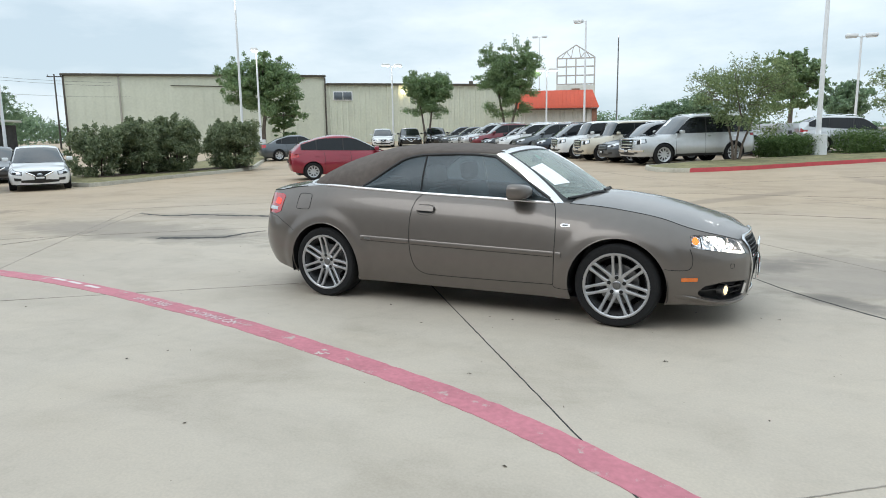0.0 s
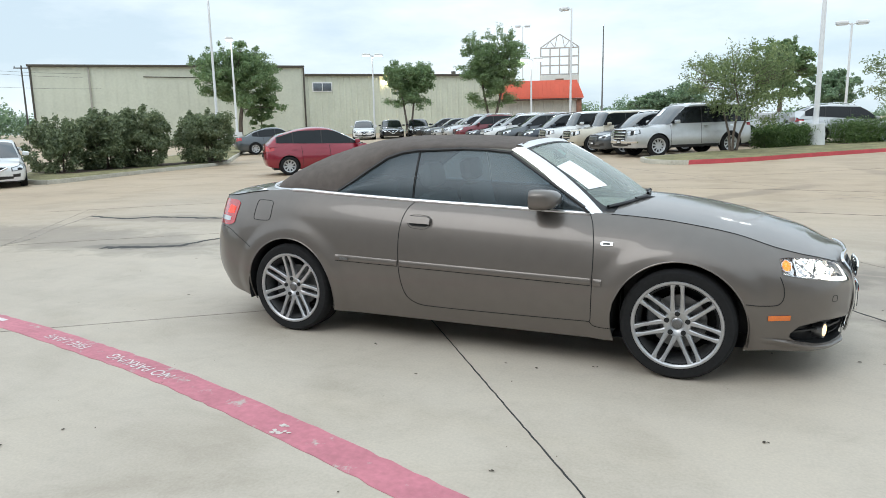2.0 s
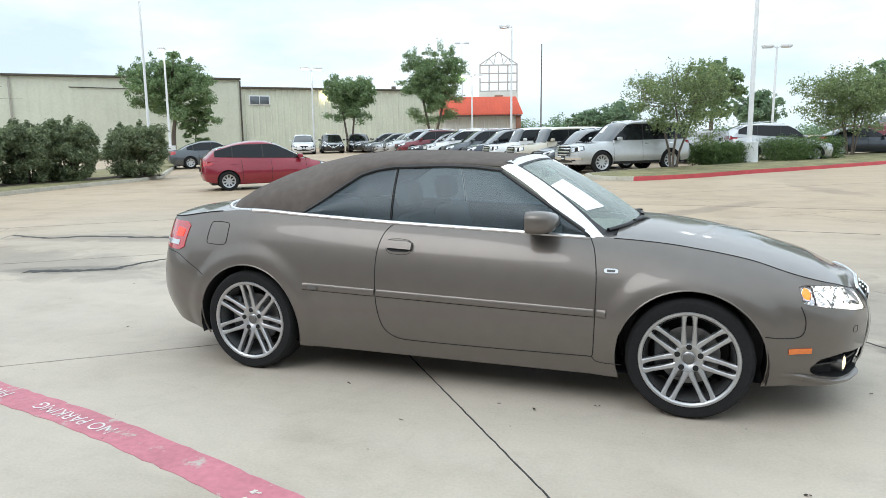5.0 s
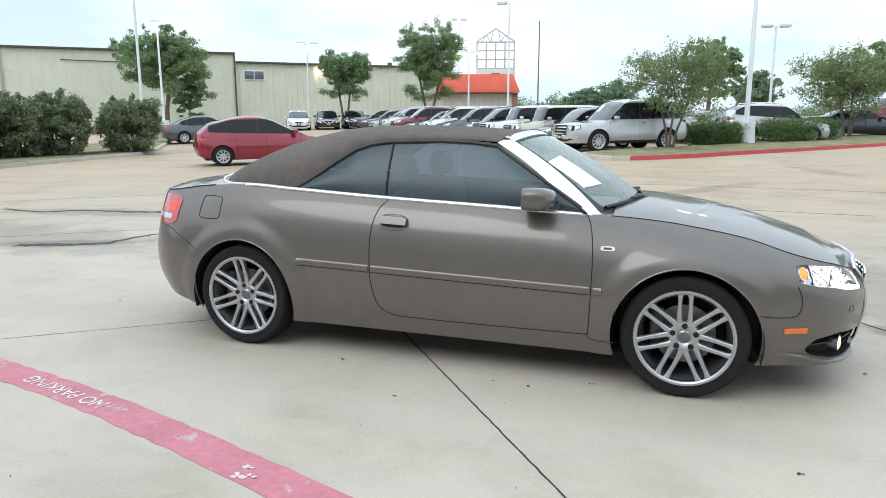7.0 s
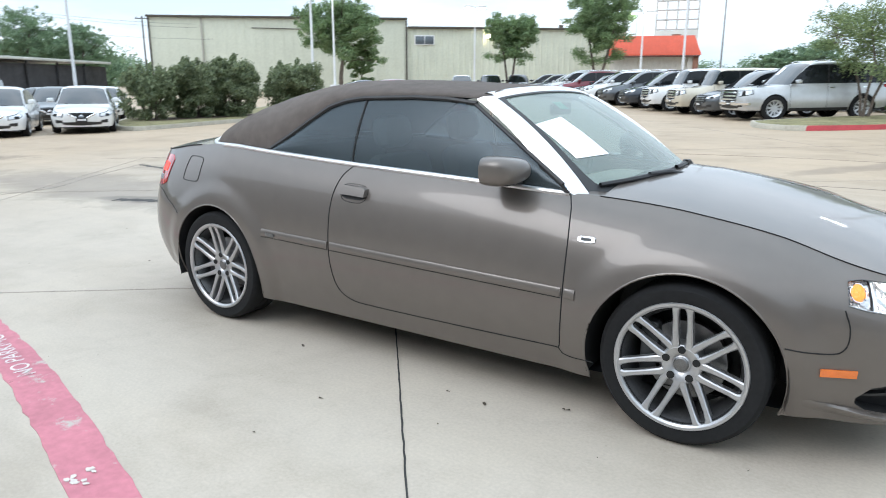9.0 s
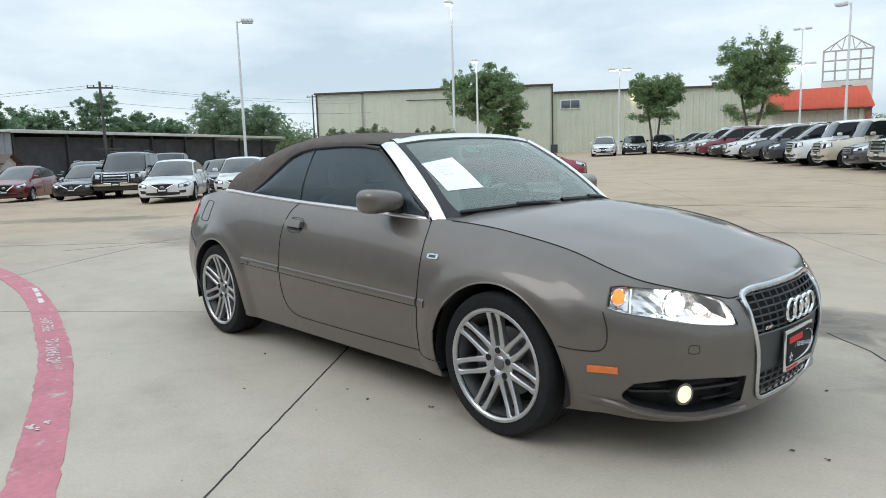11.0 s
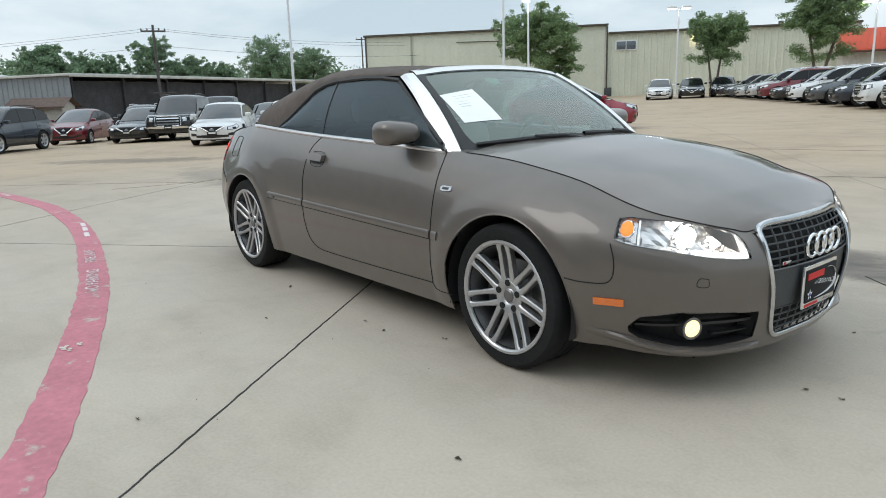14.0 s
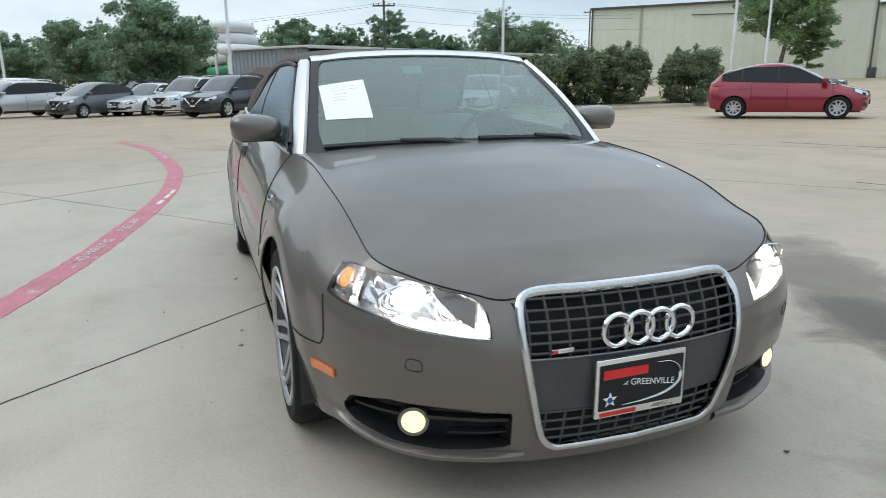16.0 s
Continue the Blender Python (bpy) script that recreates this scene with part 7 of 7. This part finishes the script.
# left rows
for kind, col, f, yw, lab in (("sedan", "white", (-19.75, 5.85), -33, "white sedan facing the lane"), ("sedan", "white", (-19.15, 8.25), -33, "white sedan parked beside the bed"), ("bigsuv", "black", (-26.3, 6.5), -31, "black full-size suv with chrome grille"),
                              ("sedan", "black", (-27.3, 5.1), -33, "black sedan facing the lane"), ("hatch", "darkred", (-30.2, 3.3), -33, "dark red hatchback facing the lane"), ("suv", "navy", (-25.4, -0.95), -40, "dark blue crossover facing the lane"),
                              ("suv", "white", (-28.9, -2.3), -36, "white crossover facing the lane"), ("sedan", "white", (-30.6, -4.2), -36, "white sedan facing the lane"), ("hatch", "grey", (-29.9, -6.5), -40, "grey hatchback facing the lane"), ("suv", "silver", (-32.4, -10.6), -55, "silver crossover facing the lane"),
                              ("sedan", "grey", (-31.5, 13.0), -33, "grey sedan in the second row"), ("sedan", "silver", (-31.0, 16.0), -33, "silver sedan in the second row"), ("suv", "grey", (-34.6, 7.2), -33, "grey crossover in the second row"), ("pickup", "grey", (-32.0, 10.5), -33, "dark grey pickup in the second row"),
                              ("sedan", "white", (-27.2, 13.6), -33, "white sedan in the second row"), ("suv", "brown", (-36.5, -5.0), -36, "brown crossover in the second row"), ("sedan", "silver", (-38.5, -8.0), -36, "silver sedan in the second row"), ("sedan", "white", (-37.5, -1.4), -36, "white sedan in the second row"), ("pickup", "white", (-40.5, -12.0), -36, "white pickup in the second row"),
                              ("sedan", "grey", (-25.6, 10.6), -33, "dark grey sedan in the second row")):
    parked_car(kind, col, f, yw, lab, "cars across the lane", "bars" if kind == "bigsuv" else "vee", 6)

# ---------------------------------------------------------------- trees and shrubs
BARK = plain("grey_brown_bark", (0.13, 0.105, 0.085), 0.9, var=0.3, scale=6, bump=0.5, bscale=30)


def leaf_mat(name, col):
    """Leaves of slightly different greens that let some light through."""
    m = bpy.data.materials.new(name)
    m.use_nodes = True
    n, l = m.node_tree.nodes, m.node_tree.links
    n.clear()
    out, geo, hs = n.new("ShaderNodeOutputMaterial"), n.new("ShaderNodeNewGeometry"), n.new("ShaderNodeValToRGB")
    hs.color_ramp.elements[0].color = (col[0] * 0.6, col[1] * 0.62, col[2] * 0.6, 1)
    hs.color_ramp.elements[1].color = (col[0] * 1.5, col[1] * 1.35, col[2] * 1.3, 1)
    hs.color_ramp.elements.new(0.5).color = (*col, 1)
    df, tr, gl = n.new("ShaderNodeBsdfDiffuse"), n.new("ShaderNodeBsdfTranslucent"), n.new("ShaderNodeBsdfGlossy")
    m1, m2 = n.new("ShaderNodeMixShader"), n.new("ShaderNodeMixShader")
    m1.inputs[0].default_value, m2.inputs[0].default_value = 0.42, 0.04
    gl.inputs["Roughness"].default_value = 0.45
    l.new(geo.outputs["Random Per Island"], hs.inputs["Fac"])
    l.new(hs.outputs[0], df.inputs["Color"])
    l.new(hs.outputs[0], tr.inputs["Color"])
    l.new(df.outputs[0], m1.inputs[1])
    l.new(tr.outputs[0], m1.inputs[2])
    l.new(m1.outputs[0], m2.inputs[1])
    l.new(gl.outputs[0], m2.inputs[2])
    l.new(m2.outputs[0], out.inputs["Surface"])
    return m


# the far leaf is bluer than the oak: distance haze put into its colour
LEAF_A, LEAF_B, LEAF_C, LEAF_F = leaf_mat("oak_leaf", (0.20, 0.30, 0.14)), leaf_mat("crape_myrtle_leaf", (0.20, 0.27, 0.12)), leaf_mat("shrub_leaf", (0.19, 0.24, 0.13)), leaf_mat("hazy_far_leaf", (0.205, 0.31, 0.185))


def leaves(blobs, count, size, seed, mesh_name="crown"):
    """Many small leaf clumps scattered over lumpy blobs, denser at their skin."""
    rs = np.random.RandomState(seed)
    vol = np.array([b_[3] * b_[4] * b_[5] for b_ in blobs]) ** 0.62
    pick = rs.choice(len(blobs), count, p=vol / vol.sum())
    bl = np.array(blobs)[pick]
    d = rs.normal(size=(count, 3))
    d /= np.linalg.norm(d, axis=1)[:, None]
    rad = rs.uniform(0.12, 1.25, count) ** 0.6 * (1 + 0.22 * np.sin(5 * d[:, 0] + pick) * np.cos(4 * d[:, 1] + 2 * pick) + 0.12 * np.sin(9 * d[:, 2] + pick))
    ctr = bl[:, :3] + d * bl[:, 3:6] * rad[:, None]
    n = d + rs.normal(scale=0.8, size=(count, 3)) + np.array((0, 0, 0.3))
    n /= np.linalg.norm(n, axis=1)[:, None]
    ref = rs.normal(size=(count, 3))
    a = np.cross(n, ref)
    a /= np.linalg.norm(a, axis=1)[:, None]
    b_ = np.cross(n, a)
    s = size * rs.uniform(0.6, 1.4, count)[:, None]
    fold = n * s * 0.18
    V = np.stack([ctr - a * s, ctr - b_ * s * 0.45 + fold, ctr + a * s, ctr + b_ * s * 0.45 + fold], 1).reshape(-1, 3)
    me = bpy.data.meshes.new(mesh_name)
    me.from_pydata(V.tolist(), [], np.arange(count * 4).reshape(-1, 4).tolist())
    return me


def tree(x, y, h, spread, leaf, seed, count=7000, size=0.16, stems=1, clear=0.35, name="tree", label="leafy green tree", trunk=0.12, fill=120):
    """A tapered trunk or several stems, limbs in turn up the height, and clumps of leaves along the limbs."""
    rnd_ = random.Random(seed)
    th = thing(name, label, "tree", at=pose(x, y, gz(x, y) + 0.08))
    wood = bmesh.new()
    blobs = []
    vase = stems > 1
    for k in range(stems):
        a = 2 * math.pi * k / stems + rnd_.uniform(0, 0.8)
        out = Vector((math.cos(a), math.sin(a), 0)) * (spread * rnd_.uniform(0.3, 0.5) if vase else spread * 0.12)
        top_z = h * (rnd_.uniform(0.80, 0.97) if vase else 0.95)
        r0 = trunk / stems ** 0.5
        bend = Vector((rnd_.uniform(-1, 1), rnd_.uniform(-1, 1), 0)) * spread * 0.06
        lead = [Vector((0, 0, -0.15)) + out * 0.12, Vector((0, 0, h * 0.18)) + out * 0.25, Vector((0, 0, h * 0.45)) + out * 0.6 + bend, Vector((0, 0, h * 0.7)) + out * 0.85 - bend, Vector((0, 0, top_z)) + out]
        tube(lead, [r0 * 1.3, r0, r0 * 0.75, r0 * 0.4, r0 * 0.1], 9, wood)
        at_ = lambda f: lead[min(int(f * 4), 3)].lerp(lead[min(int(f * 4), 3) + 1], f * 4 - min(int(f * 4), 3))
        n = 16 if not vase else 9
        for j in range(n):
            f = clear + (0.92 - clear) * (j + rnd_.uniform(0, 0.8)) / n
            start = at_(f)
            b_ = j * 2.4 + a + rnd_.uniform(-0.4, 0.4)
            env = math.sin(math.pi * (0.22 + 0.70 * (f - clear) / (0.95 - clear))) ** 0.8
            reach = spread * env * rnd_.uniform(0.5, 1.0) * (0.6 if vase else 0.95)
            tip = start + Vector((math.cos(b_) * reach, math.sin(b_) * reach, reach * rnd_.uniform(0.05, 0.55)))
            mid_ = start.lerp(tip, 0.55) + Vector((0, 0, reach * 0.06))
            tube([start, mid_, tip], [r0 * 0.34 * (1.1 - f), r0 * 0.2 * (1.1 - f) + 0.004, 0.005], 6, wood)
            for g in (0.45, 0.75, 1.0, 1.0):
                c = start.lerp(tip, g) + Vector((rnd_.gauss(0, 1), rnd_.gauss(0, 1), rnd_.gauss(0, 0.7))) * spread * 0.10
                q = spread * rnd_.uniform(0.10, 0.22)
                blobs.append((c.x, c.y, min(c.z, h), q, q * rnd_.uniform(0.8, 1.2), q * rnd_.uniform(0.45, 0.8)))
        for g in (0.9, 1.0):
            c = at_(min(g, 0.999))
            blobs.append((c.x, c.y, c.z, spread * 0.14, spread * 0.14, spread * 0.14))
    # leaf masses between the limbs, with a lumpy outline and a few gaps
    zc, az = h * (0.5 + clear * 0.5), h * (1 - clear) * 0.5
    ph = [rnd_.uniform(0, 6.28) for _ in range(4)]
    for k in range(fill):
        d = Vector((rnd_.gauss(0, 1), rnd_.gauss(0, 1), rnd_.gauss(0, 1))).normalized()
        a = math.atan2(d.y, d.x)
        lump = 0.80 + 0.17 * math.sin(3 * a + ph[0] + 2 * d.z) + 0.15 * math.sin(5 * a + ph[1] - 4 * d.z)
        if math.sin(4 * a + ph[2]) * math.cos(5 * d.z + ph[3]) > 0.62:
            continue
        r = rnd_.uniform(0.15, 1) ** 0.45 * lump
        taper = 1.0 if not vase else 0.72 + 0.28 * d.z
        q = spread * rnd_.uniform(0.09, 0.17)
        blobs.append((d.x * r * spread * taper, d.y * r * spread * taper, min(zc + d.z * r * az, h), q, q * rnd_.uniform(0.8, 1.3), q * rnd_.uniform(0.4, 0.7)))
    # loose sprays past the outline
    for k in range(52):
        a, v = rnd_.uniform(0, 6.28), rnd_.uniform(-0.35, 0.95)
        w = math.sqrt(1 - v * v) * (1.0 if not vase else 0.72 + 0.28 * v)
        q = spread * rnd_.uniform(0.04, 0.08)
        g = rnd_.uniform(0.92, 1.08)
        c = Vector((math.cos(a) * w * spread * g, math.sin(a) * w * spread * g, zc + v * az * g))
        tube([Vector((0, 0, zc - az * 0.3)).lerp(c, 0.55), c], [0.016, 0.004], 4, wood)
        blobs.append((c.x, c.y, c.z, q * 1.2, q * 1.2, q * (2.2 if vase and v > 0.2 else 1.0)))
    part("trunk", wood, BARK, th)
    part("crown", leaves(blobs, count, size, seed), leaf, th)
    return th


def shrub(x, y, h, r, seed, count=15000, size=0.055, open_=0.0):
    """Several stems from the ground and a lumpy mass of small leaves, higher in the middle."""
    rnd_ = random.Random(seed)
    th = thing("shrub", "dense dark green rounded shrub in the bed", "shrub", "shrubs in the bed", pose(x, y, gz(x, y) + 0.12))
    blobs = []
    for k in range(9):
        a = 2 * math.pi * k / 9 + rnd_.uniform(-0.3, 0.3)
        reach = r * rnd_.uniform(0.35, 0.85)
        tip = (reach * math.cos(a), reach * math.sin(a), h * rnd_.uniform(0.6, 0.88))
        part("stem", tube([(0.2 * math.cos(a), 0.2 * math.sin(a), -0.15), (0.45 * reach * math.cos(a), 0.45 * reach * math.sin(a), h * 0.3), tip], [0.035, 0.026, 0.010], 6), BARK, th)
        for g in (0.55, 0.8, 1.0):
            q = r * rnd_.uniform(0.22, 0.36)
            blobs.append((tip[0] * g, tip[1] * g, h * 0.2 + (tip[2] - h * 0.2) * g, q, q, q * 0.85))
    for k in range(int(52 * (1 - open_))):
        a, z = rnd_.uniform(0, 6.28), rnd_.uniform(0.05, 0.86)
        q = r * 0.84 * math.sqrt(max(0.15, 1 - (2 * z - 0.95) ** 2)) * (1 + 0.14 * math.sin(3 * a + seed))
        s_ = r * rnd_.uniform(0.17, 0.32)
        blobs.append((q * math.cos(a), q * math.sin(a), h * z, s_, s_, s_ * 0.8))
    for k in range(30):
        a, z = rnd_.uniform(0, 6.28), rnd_.uniform(0.35, 1.0)
        q = r * math.sqrt(max(0.02, 1 - (2 * min(z, 1) - 1) ** 2)) * rnd_.uniform(0.9, 1.08)
        blobs.append((q * math.cos(a), q * math.sin(a), h * z, 0.10, 0.10, 0.16))
    part("foliage", leaves(blobs, count, size, seed, "foliage"), LEAF_C, th)


for k, (x, y, h, r, o_) in enumerate(((-22.6, 12.9, 2.1, 1.0, 0.35), (-22.4, 14.8, 2.33, 1.0, 0.0), (-21.9, 16.4, 2.48, 1.05, 0.0), (-21.2, 19.3, 2.33, 1.25, 0.0))):
    shrub(x, y, h, r, 20 + k, 12000 if o_ else 26000, 0.062, o_)


def hedge(x, y, lx, ly, h, yaw, seed, flowers=False):
    th = thing("clipped_hedge", "low clipped green hedge on the grass bed", "hedge", "low hedges", pose(x, y, gz(x, y) + 0.12, 0, 0, yaw))
    rnd_ = random.Random(seed)
    blobs = [(lx * (u - 0.5), ly * v, h * w, lx * 0.10, ly * 0.26, h * 0.30) for u in np.linspace(0.10, 0.90, 9) for v in (-0.22, 0.22) for w in (0.24, 0.62)]
    part("foliage", leaves(blobs, 15000, 0.045, seed, "foliage"), leaf_mat("hedge_leaf", (0.10, 0.17, 0.05)) if "hedge_leaf" not in bpy.data.materials else bpy.data.materials["hedge_leaf"], th)
    for u in np.linspace(-0.4, 0.4, 7):
        part("stem", tube([(lx * u, 0, -0.1), (lx * u + 0.05, 0.05, h * 0.6)], [0.02, 0.01], 5), BARK, th)


hedge(2.5, 26.6, 2.7, 1.5, 1.0, 50, 41)
hedge(6.1, 30.2, 4.8, 1.7, 1.15, 50, 42)
tree(0.72, 23.2, 3.85, 2.3, LEAF_B, 3, 13000, 0.050, stems=3, clear=0.40, trunk=0.075, fill=34, label="multi-stemmed young tree on the grass bed")
tree(8.9, 34.9, 4.3, 2.9, LEAF_B, 4, 17000, 0.065, stems=4, clear=0.36, trunk=0.085, fill=50, label="multi-stemmed young tree on the grass bed")
tree(-39.7, 42.9, 8.2, 3.7, LEAF_A, 5, 36000, 0.10, clear=0.34, trunk=0.17, fill=170, label="broad oak tree by the warehouse")
tree(-39.7, 45.7, 4.5, 1.6, LEAF_A, 6, 9000, 0.105, clear=0.26, trunk=0.07, fill=60, label="small oak tree by the warehouse")
tree(-24.8, 46.3, 5.9, 2.6, LEAF_A, 7, 24000, 0.085, clear=0.48, trunk=0.13, stems=2, label="oak tree in front of the warehouse wall")
tree(-19.5, 51.4, 8.4, 3.2, LEAF_A, 8, 40000, 0.085, clear=0.34, trunk=0.16, stems=2, fill=170, label="tall oak tree beside the shopfront")
tree(2.6, 46.9, 5.7, 1.9, LEAF_A, 9, 14000, 0.12, trunk=0.15, label="oak tree behind the car row")
tree(15.0, 52.0, 5.5, 3.0, LEAF_A, 10, 18000, 0.13, trunk=0.15, label="oak tree behind the car row")
tree(20.0, 44.0, 5.0, 2.7, LEAF_B, 11, 12000, 0.10, stems=3, trunk=0.11, label="multi-stemmed young tree on the grass bed")
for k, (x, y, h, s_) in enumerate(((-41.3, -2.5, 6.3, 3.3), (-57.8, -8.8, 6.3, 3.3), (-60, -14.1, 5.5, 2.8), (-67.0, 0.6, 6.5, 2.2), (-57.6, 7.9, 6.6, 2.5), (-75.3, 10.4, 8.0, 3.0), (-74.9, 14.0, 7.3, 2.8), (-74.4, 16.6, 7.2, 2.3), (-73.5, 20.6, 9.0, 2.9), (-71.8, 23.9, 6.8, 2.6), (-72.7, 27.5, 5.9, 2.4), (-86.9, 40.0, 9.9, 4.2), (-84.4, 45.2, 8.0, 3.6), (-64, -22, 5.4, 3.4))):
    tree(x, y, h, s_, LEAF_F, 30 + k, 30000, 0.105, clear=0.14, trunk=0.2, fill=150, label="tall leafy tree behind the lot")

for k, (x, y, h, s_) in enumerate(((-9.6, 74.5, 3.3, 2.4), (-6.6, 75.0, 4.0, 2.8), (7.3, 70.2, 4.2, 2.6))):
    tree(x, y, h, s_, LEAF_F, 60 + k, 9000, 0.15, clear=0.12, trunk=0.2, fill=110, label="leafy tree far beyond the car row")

# far woods on the skyline
rs = np.random.RandomState(77)
blobs = []
for a0, a1, d, hh in ((60, 100, 190, 3.6), (100, 150, 220, 8), (150, 215, 150, 10), (40, 62, 150, 10)):
    for a in np.arange(a0, a1, 1.6):
        q = d * rs.uniform(0.9, 1.1)
        z = hh * rs.uniform(0.5, 1.05)
        blobs.append((q * math.cos(radians(a)), q * math.sin(radians(a)), z * 0.45 + 0.8, rs.uniform(3, 5), rs.uniform(3, 5), z * 0.55))
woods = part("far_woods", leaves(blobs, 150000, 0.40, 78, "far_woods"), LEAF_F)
tagged(woods, "distant line of green trees on the skyline", "woods", kind="stuff")
